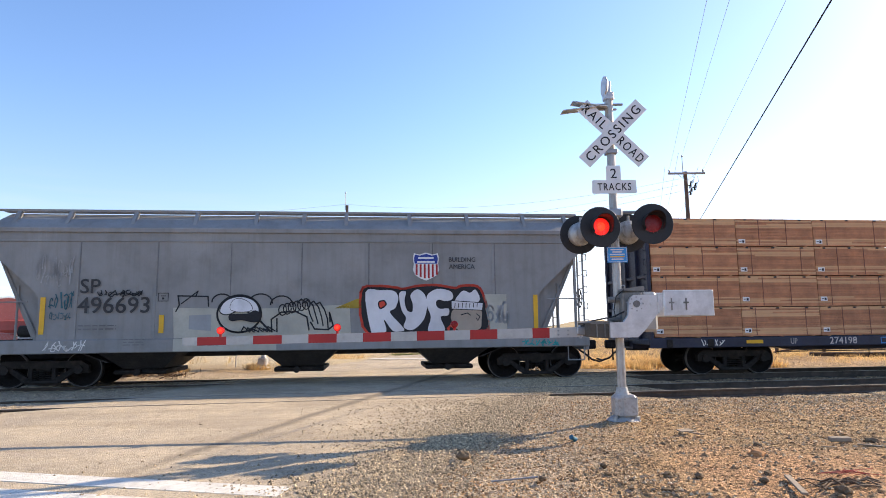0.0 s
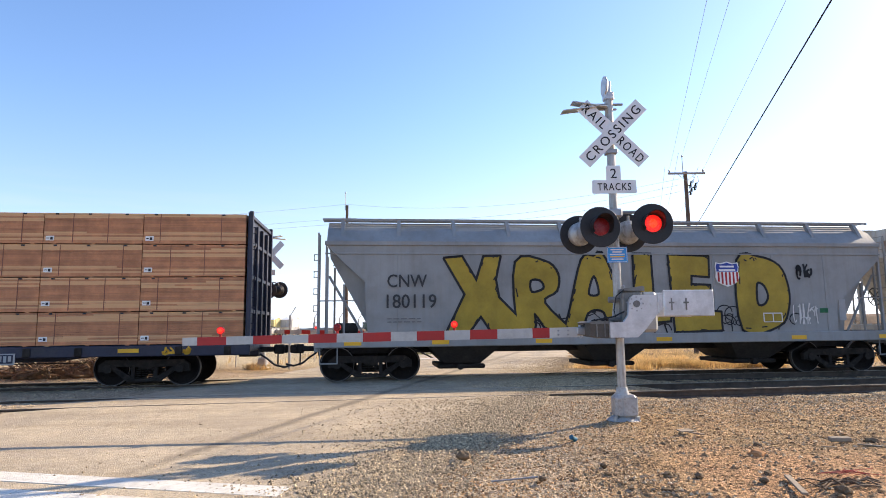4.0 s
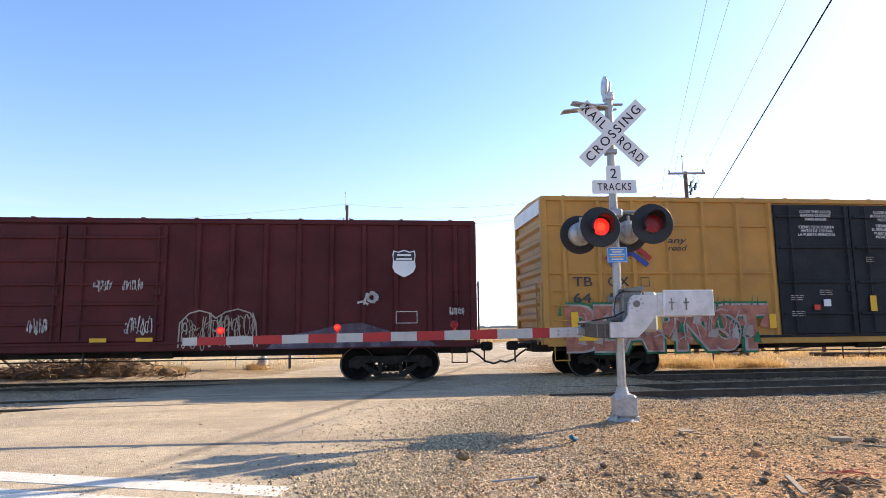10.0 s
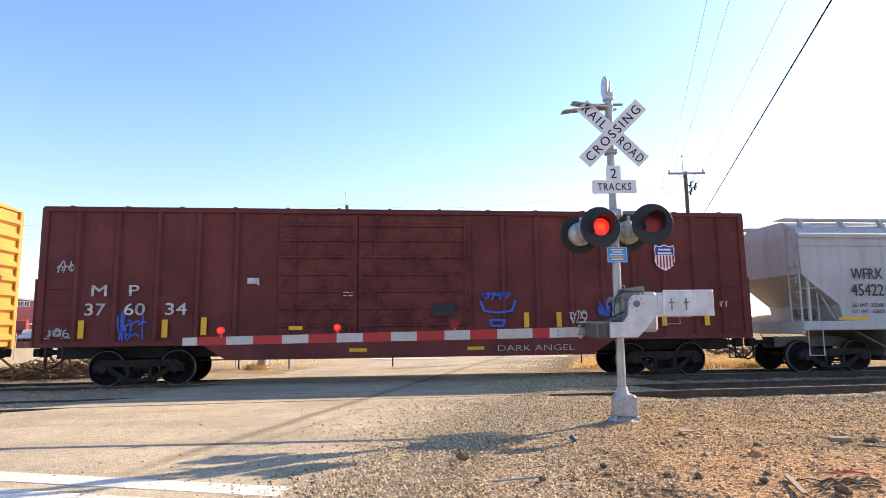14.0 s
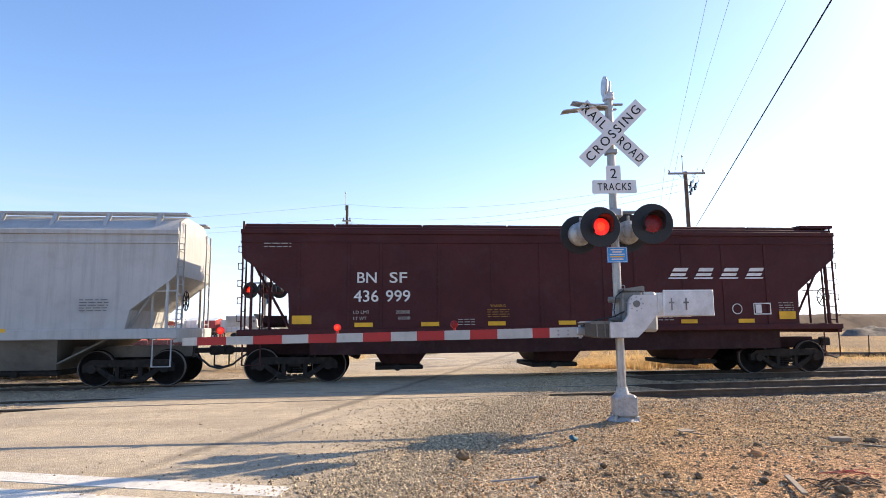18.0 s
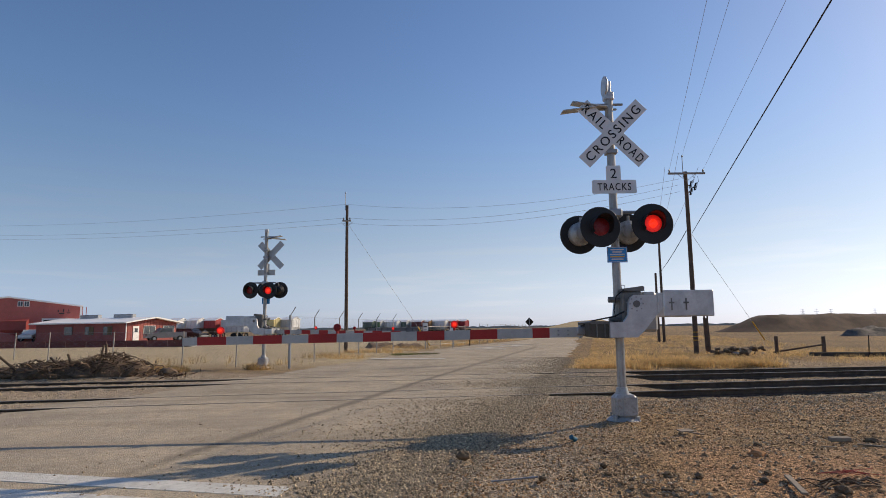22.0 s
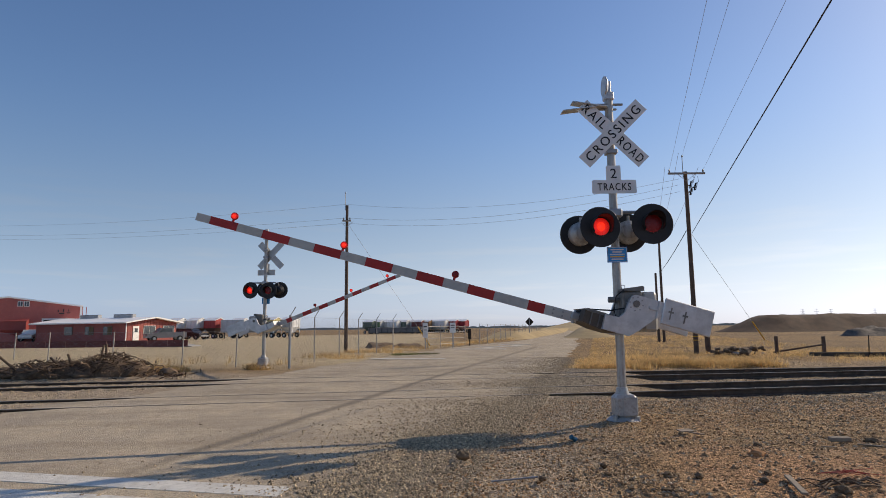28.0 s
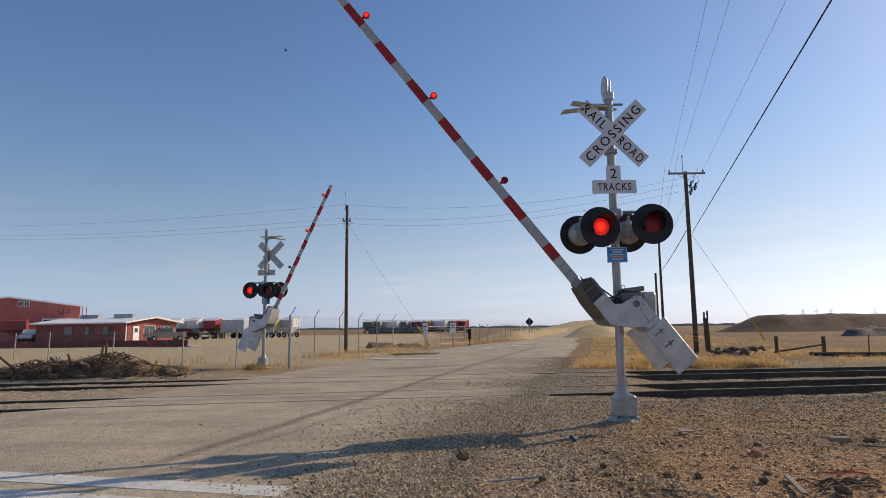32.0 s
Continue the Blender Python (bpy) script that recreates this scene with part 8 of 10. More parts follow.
# ---------------------------------------------------------------- motion
def motions():
    for entry in cars:
        ob, s0 = entry[0], entry[1]
        local = entry[2] if len(entry) > 2 else Matrix.Identity(4)
        walk(ob, [(float(t), on_track(s0 - travelled(t)) @ local) for t in range(33)])
    # wheels turn while their car is in view
    for w, dx, s in bogies:
        near = [k * 0.06 for k in range(534) if -15.0 < s - travelled(k * 0.06) < 19.0]
        times = sorted({0.0, *[round(t, 2) for t in near], 32.0})
        rows = []
        for t in times:
            tt = min(max(t, near[0]), near[-1]) if near else 0.0
            rows.append((t, pose(dx, 0, 0.457) @ Matrix.Rotation(-travelled(tt) / 0.457, 4, "Y")))
        walk(w, rows)
    # the bird comes in from beyond the view and beats its wings
    for ob, s in BIRD:
        if s == 0:
            walk(ob, [(0.0, pose(70.0, 40.0, 48.0)), (31.0, pose(34.0, 40.0, 32.0)), (31.6, pose(4.0, 40.0, 22.0)), (31.8, pose(BIRD_A.x, BIRD_A.y, BIRD_A.z)), (32.0, pose(BIRD_B.x, BIRD_B.y, BIRD_B.z))])
        else:
            walk(ob, [(t, pose(0, 0, 0, 28.0 * s * (1 if k % 2 else -0.6), 0, 0)) for k, t in enumerate([0.0] + [30.0 + 0.1 * n for n in range(21)])])
    # the gates rise
    for arm, piv, table in gates:
        rows = []
        for t, a in table:
            rows.append((t, piv @ Matrix.Rotation(radians(a), 4, "Y")))
        walk(arm, rows)
    # the lamps flash in turn: each lens swings round in its housing
    for ob, m, phase in RANGE_LAMP:
        if phase in ("ON", "OFF"):
            walk(ob, [(0.0, m @ pose(0, 0, 0, 0, 0, 0 if phase == "ON" else 180)), (32.0, m @ pose(0, 0, 0, 0, 0, 0 if phase == "ON" else 180))])
            continue
        rows, lit0 = [], (phase == "L")
        a = 0 if lit0 else 180
        rows.append((0.0, m @ pose(0, 0, 0, 0, 0, a)))
        half, t = 0.644, 0.08
        while t < 31.8:
            # no change of aspect right at a whole second
            d = t - round(t)
            tt = t if abs(d) > 0.1 else round(t) + (0.12 if d > 0 else -0.12)
            for i in range(4):
                rows.append((tt - 0.034 + 0.0334 * i, m @ pose(0, 0, 0, 0, 0, a + 60 * i)))
            a += 180
            t += half
        rows.append((32.0, m @ pose(0, 0, 0, 0, 0, a)))
        walk(ob, rows)




# ---------------------------------------------------------------- poles and wires
def pole(m, h, label, arm=None, gear=False):
    t = thing("utility_pole", label, "utility pole", m, "utility poles")
    part("post", G().cyl((0, 0, -0.1), (0, 0, h), 0.125, 0.088, 14), POLEWOOD, t)
    if arm:
        z, w = arm
        part("crossarm", G().box(-w, w, -0.19, -0.09, z - 0.045, z + 0.045, 0.01), ARMWOOD, t, "weathered grey timber crossarm")
        for x in (-w + 0.08, w - 0.08):
            part("insulator", G().lathe([(0.02, 0), (0.05, 0.03), (0.03, 0.06), (0.055, 0.09), (0.02, 0.16)], 10, "z", (x, -0.12, z + 0.06)), GALV, t)
        part("top_pin", G().cyl((-0.12, 0, h - 0.3), (-0.12, 0, h + 0.75), 0.02, 0.02, 6).lathe([(0.02, 0), (0.05, 0.04), (0.02, 0.12)], 10, "z", (-0.12, 0, h + 0.75)), GALV, t)
        for s in (-1, 1):
            part("arm_brace", G().cyl((s * 0.42, -0.12, z - 0.05), (0, -0.11, z - 0.4), 0.011, 0.011, 6), GALV, t)
    if gear:
        for k, (x, z) in enumerate(((0.17, -0.52), (0.40, -0.62), (0.17, -0.86))):
            cut = part("fuse_cutout", G().cyl((x + 0.06, -0.1, h + z), (x - 0.04, -0.1, h + z - 0.36), 0.04, 0.035, 8).box(x - 0.1, x + 0.02, -0.13, -0.07, h + z - 0.24, h + z - 0.18, 0.01), STEEL_DARK, t)
            part("fuse_tube", G().cyl((x + 0.13, -0.12, h + z + 0.02), (x + 0.02, -0.12, h + z - 0.36), 0.018, 0.018, 6), GALV, cut)
            part("jumper", G().tube([(x + 0.06, -0.1, h + z), (x + 0.22, -0.1, h + z + 0.1), (x + 0.16, -0.1, h + z + 0.35)], 0.011, 5), CABLE, t)
        for z in (0.66, 0.84, 1.05):
            part("yellow_band", G().lathe([(0.124, z), (0.129, z), (0.129, z + 0.03), (0.124, z + 0.03)], 14, ring=True), YELLOW, t)
    return t


def wire(p0, p1, sag, r, material, label, n=14):
    p0, p1 = Vector(p0), Vector(p1)
    pts = []
    for i in range(n + 1):
        q = i / n
        p = p0.lerp(p1, q)
        p.z -= sag * 4 * q * (1 - q)
        pts.append(p)
    tagged(part("overhead_wire", G().tube(pts, r, 8), material), label, "wire", "overhead wires")


def build_lines():
    pole(pose(12.3, 30.12, 0), 9.1, "tall dark wooden utility pole with crossarm", (8.98, 0.93), True)
    pole(pose(-6.22, 39.09, 0), 9.4, "dark wooden utility pole beside the road", (8.35, 0.28))
    pole(pose(18.35, 51.36, 0), 8.5, "distant dark wooden utility pole")
    pole(pose(18.0, 51.6, 0), 5.8, "short dark wooden pole")
    pole(pose(-5.0, -26.0, 0), 9.25, "wooden utility pole behind the viewpoint", (9.2, 0.93))
    t = thing("old_post", "short split wooden post stub", "post", pose(13.3, 31.1, 0))
    part("post", G().cyl((0, 0, -0.1), (-0.05, 0, 1.75), 0.14, 0.13, 8), POLEWOOD, t)
    part("split", G().box(-0.15, -0.08, -0.05, 0.05, 1.7, 2.05, 0.01).box(0.02, 0.08, -0.05, 0.05, 1.7, 2.12, 0.01), POLEWOOD, t)
    wire((11.45, 30.0, 9.15), (-4.75, -22.5, 9.6), 0.0, 0.0055, WIRE, "thin bare overhead wire")
    wire((12.18, 30.1, 9.95), (-3.4, -22.5, 10.9), 0.0, 0.0055, WIRE, "thin bare overhead wire")
    wire((13.15, 30.0, 9.15), (-1.9, -22.5, 10.2), 0.0, 0.0055, WIRE, "thin bare overhead wire")
    wire((12.4, 30.0, 5.95), (-3.48, -22.5, 6.85), 0.0, 0.0135, CABLE, "thick black overhead cable", 40)
    for dx, z0, z1 in ((-0.85, 9.35, 8.4), (-0.12, 10.1, 8.5), (0.85, 9.35, 8.4)):
        wire((12.16 + dx, 30.2, z0), (18.35 + dx * 0.5, 51.3, z1), 0.4, 0.008, WIRE, "thin bare overhead wire")
    wire((12.2, 30.2, 6.09), (18.35, 51.3, 5.9), 0.1, 0.02, CABLE, "thick black overhead cable")
    # span wires from the pole by the road
    for z, zr, r in ((9.45, 8.75, 0.006), (8.55, 8.45, 0.006), (8.2, 8.1, 0.006)):
        wire((-6.22, 39.0, z), (12.0, 30.2, zr), 0.75, r, WIRE, "thin overhead wire between poles")
        wire((-6.22, 39.0, z), (-44.0, 57.0, z + 2.0), 0.35, r, WIRE, "thin overhead wire across the yard")
    wire((-6.1, 39.0, 8.1), (-0.9, 41.6, 0.2), 0.0, 0.009, WIRE, "steel guy wire of the pole")
    part("guy_guard", G().cyl((-1.75, 41.2, 1.5), (-0.95, 41.6, 0.2), 0.04, 0.04, 6), YELLOW)
    tagged(bpy.data.objects["guy_guard"], "yellow plastic guy-wire guard", "guard")
    wire((12.4, 30.2, 6.0), (27.6, 53.0, 0.0), 0.0, 0.009, WIRE, "steel guy wire of the pole")
    o = part("guy_guard", G().cyl((23.6, 47.0, 1.58), (27.6, 53.0, 0.0), 0.06, 0.06, 6), YELLOW)
    tagged(o, "yellow plastic guy-wire guard", "guard")
    pole(pose(-44.0, 57.0, 0), 11.7, "far wooden utility pole in the yard")


# ---------------------------------------------------------------- fences
def fence_run(pts, h, label, barbed=True, step=2.6):
    t = thing("chain_link_fence", label, "fence")
    mesh = G()
    for (ax, ay), (bx, by) in zip(pts, pts[1:]):
        a, b = Vector((ax, ay, 0)), Vector((bx, by, 0))
        n = max(1, round((b - a).length / step))
        for i in range(n):
            p, q = a.lerp(b, i / n), a.lerp(b, (i + 1) / n)
            z = ground_z(p.x, p.y)
            part("fence_post", G().cyl((p.x, p.y, z - 0.1), (p.x + (0.0 if barbed else 0.03), p.y, h), 0.028, 0.026, 8), FENCEPIPE, t)
            if barbed:
                part("barb_arm", G().cyl((p.x, p.y, h), (p.x + 0.22, p.y - 0.1, h + 0.32), 0.018, 0.018, 5), GALV, t)
            mesh.cyl((p.x, p.y, h - 0.03), (q.x, q.y, h - 0.03), 0.004, 0.004, 4)
            m = 8
            for k in range(-m // 2, m):
                for s in (1, -1):
                    u0, u1 = k / m, (k + m * 0.72 * s) / m
                    # clip each diagonal strand to the panel
                    z0, z1 = 0.05, h - 0.05
                    if s < 0:
                        u0, u1 = (k + m * 0.5) / m, (k + m * 0.5 - m * 0.72) / m
                    c0, c1 = max(0, min(1, u0)), max(0, min(1, u1))
                    if abs(c0 - c1) < 1e-3:
                        continue
                    za = z0 + (z1 - z0) * (c0 - u0) / (u1 - u0)
                    zb = z0 + (z1 - z0) * (c1 - u0) / (u1 - u0)
                    pa, pb = p.lerp(q, c0), p.lerp(q, c1)
                    mesh.cyl((pa.x, pa.y, za), (pb.x, pb.y, zb), 0.0018, 0.0018, 3)
    w = part("wire_mesh", mesh, GALV, t)
    w["kind"] = "stuff"
    return t


# ---------------------------------------------------------------- buildings and vehicles
def window_part(t, m, w, h, frame_mat=None, blind=None):
    f = part("window", G().box(-w / 2 - 0.05, w / 2 + 0.05, -0.06, 0.02, -0.05, h + 0.05, 0.01), frame_mat or ROOFWHITE, t, "framed sliding window with two panes", m)
    for s in (-1, 1):
        part("pane", G().box(min(0, s * w / 2) + 0.03, max(0, s * w / 2) - 0.03, -0.075, -0.062, 0.0, h), GLASS if s < 0 or not blind else blind, f)


def build_barn():
    t = thing("barn", "large red metal-sided barn with white trim", "barn", pose(-57.5, 97.0, 0.0, 0, 0, 31))
    L, D, he, hp = 19.0, 34.0, 5.4, 6.7
    for y, s in ((0.0, -1), (D, 1)):
        part("gable_wall", G().prism([(-L, 0), (0, 0), (0, he), (-L / 2, hp), (-L, he)], y - 0.1, y + 0.1), BARNRED, t)
    for k in range(40):
        x = -L + 0.25 + k * 0.5
        z = he + (hp - he) * (1 - abs(x + L / 2) / (L / 2))
        part("siding_rib", G().box(x - 0.05, x + 0.05, -0.14, -0.1, 0, z), BARNRED, t)
    for x in (-L, 0):
        part("side_wall", G().box(x - 0.1, x + 0.1, 0, D, 0, he), BARNRED, t)
    for s in (-1, 1):
        part("roof", G().prism([(-L / 2, hp + 0.1), (-L / 2 + s * (L / 2 + 0.3), he + 0.1), (-L / 2 + s * (L / 2 + 0.3), he - 0.05), (-L / 2, hp - 0.05)], -0.29, D + 0.3), ROOFWHITE, t)
    part("corner_trim", G().box(-0.12, 0.14, -0.2, -0.1, 0, he), ROOFWHITE, t)
    for x in (-7.95, -7.15):
        window_part(t, pose(x, -0.15, 5.35), 0.6, 0.7)
    # no opening in the wall: a black panel paints the unlit interior
    part("doorway", G().box(-4.9, -1.0, -0.16, -0.1, 0, 3.3, 0.01), BLACK, t, "black panel painted as a dark open doorway")
    part("door_frame", G().box(-5.1, -4.9, -0.2, -0.1, 0, 3.5).box(-1.0, -0.8, -0.2, -0.1, 0, 3.5).box(-5.1, -0.8, -0.2, -0.1, 3.3, 3.5), ROOFWHITE, t)
    for s in (-1, 1):
        part("gable_fascia", G().prism([(-L / 2, hp + 0.12), (-L / 2 + s * (L / 2 + 0.3), he + 0.12), (-L / 2 + s * (L / 2 + 0.3), he - 0.12), (-L / 2, hp - 0.12)], -0.36, -0.3), ROOFWHITE, t)
    for x, z, w, h in ((-2.9, 4.2, 0.7, 0.14), (-3.1, 4.45, 0.14, 0.4), (-2.4, 4.5, 0.16, 0.5), (-1.9, 4.3, 0.5, 0.12), (-1.7, 4.6, 0.12, 0.3)):
        part("wall_mark", G().box(x, x + w, -0.19, -0.15, z, z + h, 0.02), INK, t)


def build_house():
    m = pose(-43.4, 83.9, 0.0, 0, 0, 2)
    t = thing("ranch_house", "single-storey red house with white roof", "house", m)
    W, Lg, he, hp, turn = 8.8, 18.1, 2.6, 3.2, 66.0
    ca, sa = math.cos(radians(turn)), math.sin(radians(turn))

    # x runs along the gable end, q back along the eaves
    def sk(x, q, z):
        return (x * ca - q * sa, x * sa + q * ca, z)

    def along(poly, q0, q1):
        g = G()
        n = len(poly)
        g.v = [sk(x, q, z) for q in (q0, q1) for x, z in poly]
        g.f = [(i, (i + 1) % n, n + (i + 1) % n, n + i) for i in range(n)] + [tuple(range(n))[::-1], tuple(range(n, 2 * n))]
        return g

    def at(x, q, z, side):
        p = sk(x, q, z)
        return pose(p[0], p[1], p[2], 0, 0, turn - (90 if side else 0))

    part("wall", along([(0, 0), (W, 0), (W, he), (W / 2, hp), (0, he)], 0, Lg), HOUSERED, t)
    for s in (-1, 1):
        a = -0.7 if s < 0 else W + 0.7
        part("roof", along([(W / 2, hp + 0.22), (a, he + 0.06), (a, he - 0.12), (W / 2, hp + 0.04)], -0.8, Lg + 0.8), ROOFWHITE, t, "white sheet-metal roof")
    for k in range(16):
        x = 0.3 + k * 0.54
        part("siding_batten", along([(x - 0.03, 0.05), (x + 0.03, 0.05), (x + 0.03, he + (hp - he) * (1 - abs(x / (W / 2) - 1)) - 0.1), (x - 0.03, he + (hp - he) * (1 - abs(x / (W / 2) - 1)) - 0.1)], -0.03, 0.0), HOUSERED, t)
    d = part("door", G().box(-0.5, 0.5, -0.08, 0.0, 0.05, 2.1, 0.02), ROOFWHITE, t, "white entrance door", at(1.6, 0, 0, False))
    part("door_window", G().box(-0.25, 0.25, -0.095, -0.08, 1.3, 1.8), GLASS, d)
    for x in (3.9, 7.3):
        window_part(t, at(x, -0.02, 1.0, False), 2.0, 1.1)
    for q in (3.4, 7.0, 11.2):
        window_part(t, at(-0.02, q, 0.95, True), 1.6, 1.1, WINDOWTAN, BLIND if q < 8 else None)
    for q in (5.5, 12.5):
        part("roof_vent", G().box(-1.9, 1.9, -0.35, 0.35, -0.3, 0.45, 0.06), GALV, t, "grey roof-top ventilation unit", at(W * 0.5, q, hp + 0.25, True))
    part("corner_trim", G().box(-0.06, 0.06, -0.06, 0.0, 0, he), ROOFWHITE, t, "", at(0, 0, 0, False))
    # low red fence in front of the house
    f = thing("board_fence", "low dark red board fence", "fence", pose(-39.5, 53.0, 0))
    for k in range(10):
        part("fence_board", G().box(k * 1.75, k * 1.75 + 1.72, -0.03, 0.03, 0.06, 0.62, 0.01), FENCERED, f)
    r = thing("loading_ramp", "low concrete ramp beside the house", "ramp", pose(-25.0, 54.0, 0))
    part("slab", G().prism([(-1.2, 0), (-1.2, 0.42), (0.6, 0.42), (2.9, 0.06), (2.9, 0)], 0, 2.0), CONCRETE, r)


def vehicle(name, label, m, body_mat, pickup, s=1.0):
    t = thing(name, label, "vehicle", m)
    prof = [(-2.6, 0.45), (-2.6, 1.0), (-1.4, 1.14), (-0.75, 1.78), (0.6, 1.82), (0.75, 1.2), (2.55, 1.2), (2.6, 0.5)] if pickup else [(-2.3, 0.45), (-2.3, 0.95), (-1.3, 1.05), (-0.6, 1.65), (1.9, 1.68), (2.25, 1.0), (2.3, 0.5)]
    part("body", G().prism(prof, -0.9, 0.9), body_mat, t)
    part("windows", G().prism([(-1.2, 1.2), (-0.68, 1.68), (0.5, 1.70), (0.6, 1.24)] if pickup else [(-1.1, 1.1), (-0.55, 1.56), (1.8, 1.58), (2.0, 1.1)], -0.915, 0.915), GLASS, t)
    for x in (-1.7, 1.65):
        for y in (-0.85, 0.85):
            w = part("wheel", G().lathe([(0.2, -0.1), (0.36, -0.1), (0.38, 0), (0.36, 0.1), (0.2, 0.1)], 16, "y"), TYRE, t, m=pose(x, y, 0.38))
            part("rim", G().lathe([(0.05, -0.11), (0.2, -0.105), (0.2, 0.105), (0.05, 0.11)], 12, "y"), GALV, w)
    part("bumper", G().box(-2.68, -2.55, -0.85, 0.85, 0.45, 0.65, 0.03), GALV, t)
    for y in (-0.75, 0.75):
        part("tail_light", G().box(2.56 if pickup else 2.2, 2.63 if pickup else 2.32, y - 0.08, y + 0.08, 0.8, 1.0, 0.01), RED, t)
    return t


TR_COL = {}


def grain_trailer(x, y, rot, col, L=7.5, z=0.0, end=None, lower=None):
    def paint(rgb):
        key = tuple(rgb)
        if key not in TR_COL:
            TR_COL[key] = mat("trailer_paint", key, 0.5, 0, 0.12, 0.6, 10, streak=0.2)
        return TR_COL[key]
    p = paint(col)
    q = paint(end) if end else p
    low = paint(lower) if lower else p
    t = thing("grain_trailer", "parked hopper-bottom grain trailer with gabled roof", "trailer", pose(x, y, z, 0, 0, rot), "parked trailers")
    part("body", G().prism([(-1.2, 1.75), (-1.2, 3.05), (0, 3.42), (1.2, 3.05), (1.2, 1.75)], 0, L, "yz"), p, t)
    part("roof", G().prism([(-1.32, 3.02), (0, 3.44), (1.32, 3.02), (1.32, 3.09), (0, 3.55), (-1.32, 3.09)], -0.15, L + 0.1, "yz"), ROOFWHITE if sum(col) > 1.5 or end else p, t)
    part("end_panel", G().prism([(-1.16, 1.78), (-1.16, 3.02), (0, 3.38), (1.16, 3.02), (1.16, 1.78)], -0.05, -0.005, "yz"), q, t)
    for yy in (-0.75, 0.0, 0.75):
        part("end_rib", G().box(-0.10, -0.052, yy - 0.04, yy + 0.04, 1.8, 3.0), q, t)
    n = max(2, round(L / 1.2))
    for k in range(n + 1):
        part("side_rib", G().box(k * L / n - 0.04 if k else 0.0, k * L / n + 0.04 if k < n else L, 1.2, 1.26, 1.75, 3.02), p, t)
    part("hopper", G().frustum(L / 2, L * 0.2, 0.45, 0.8, L * 0.5, 1.2, 1.75), low, t)
    part("frame", G().box(-0.3, L, -0.5, 0.5, 0.75, 0.88), STEEL_DARK, t)
    for xx in (0.45, L - 0.6):
        for yy in (-1.0, 1.0):
            w = part("wheel", G().lathe([(0.2, -0.12), (0.4, -0.12), (0.42, 0), (0.4, 0.12), (0.2, 0.12)], 14, "y"), TYRE, t, m=pose(xx, yy, 0.42))
            part("rim", G().lathe([(0.04, -0.125), (0.2, -0.12), (0.2, 0.12), (0.04, 0.125)], 10, "y"), WHITE, w)
    for yy in (-1.1, 1.1):
        part("leg", G().box(-0.02, 0.06, yy - 0.04, yy + 0.04, 0.75, 1.8), low, t)
    return t


BIRD = []
BIRD_A, BIRD_B = Vector((-5.6, 40.0, 19.8)), Vector((-10.7, 40.0, 20.5))


def build_bird():
    """A small dark bird that crosses the sky at the end."""
    dark = mat("dark_feathers", (0.03, 0.03, 0.032), 0.7, 0, 0.2)
    b = thing("bird", "small dark bird in flight across the sky", "bird")
    part("body", G().lathe([(0.002, -0.11), (0.022, -0.06), (0.030, 0.0), (0.022, 0.06), (0.016, 0.085), (0.002, 0.11)], 12, "x"), dark, b)
    part("tail", G().prism([(0.09, -0.012), (0.19, -0.035), (0.19, 0.035), (0.09, 0.012)], -0.004, 0.004, "xy"), dark, b)
    for s in (-1, 1):
        w = part("wing", G().prism([(-0.05, 0.015 * s), (-0.03, 0.12 * s), (0.03, 0.21 * s), (0.045, 0.12 * s), (0.05, 0.015 * s)], -0.003, 0.003, "xy"), dark, b)
        BIRD.append((w, s))
    BIRD.append((b, 0))


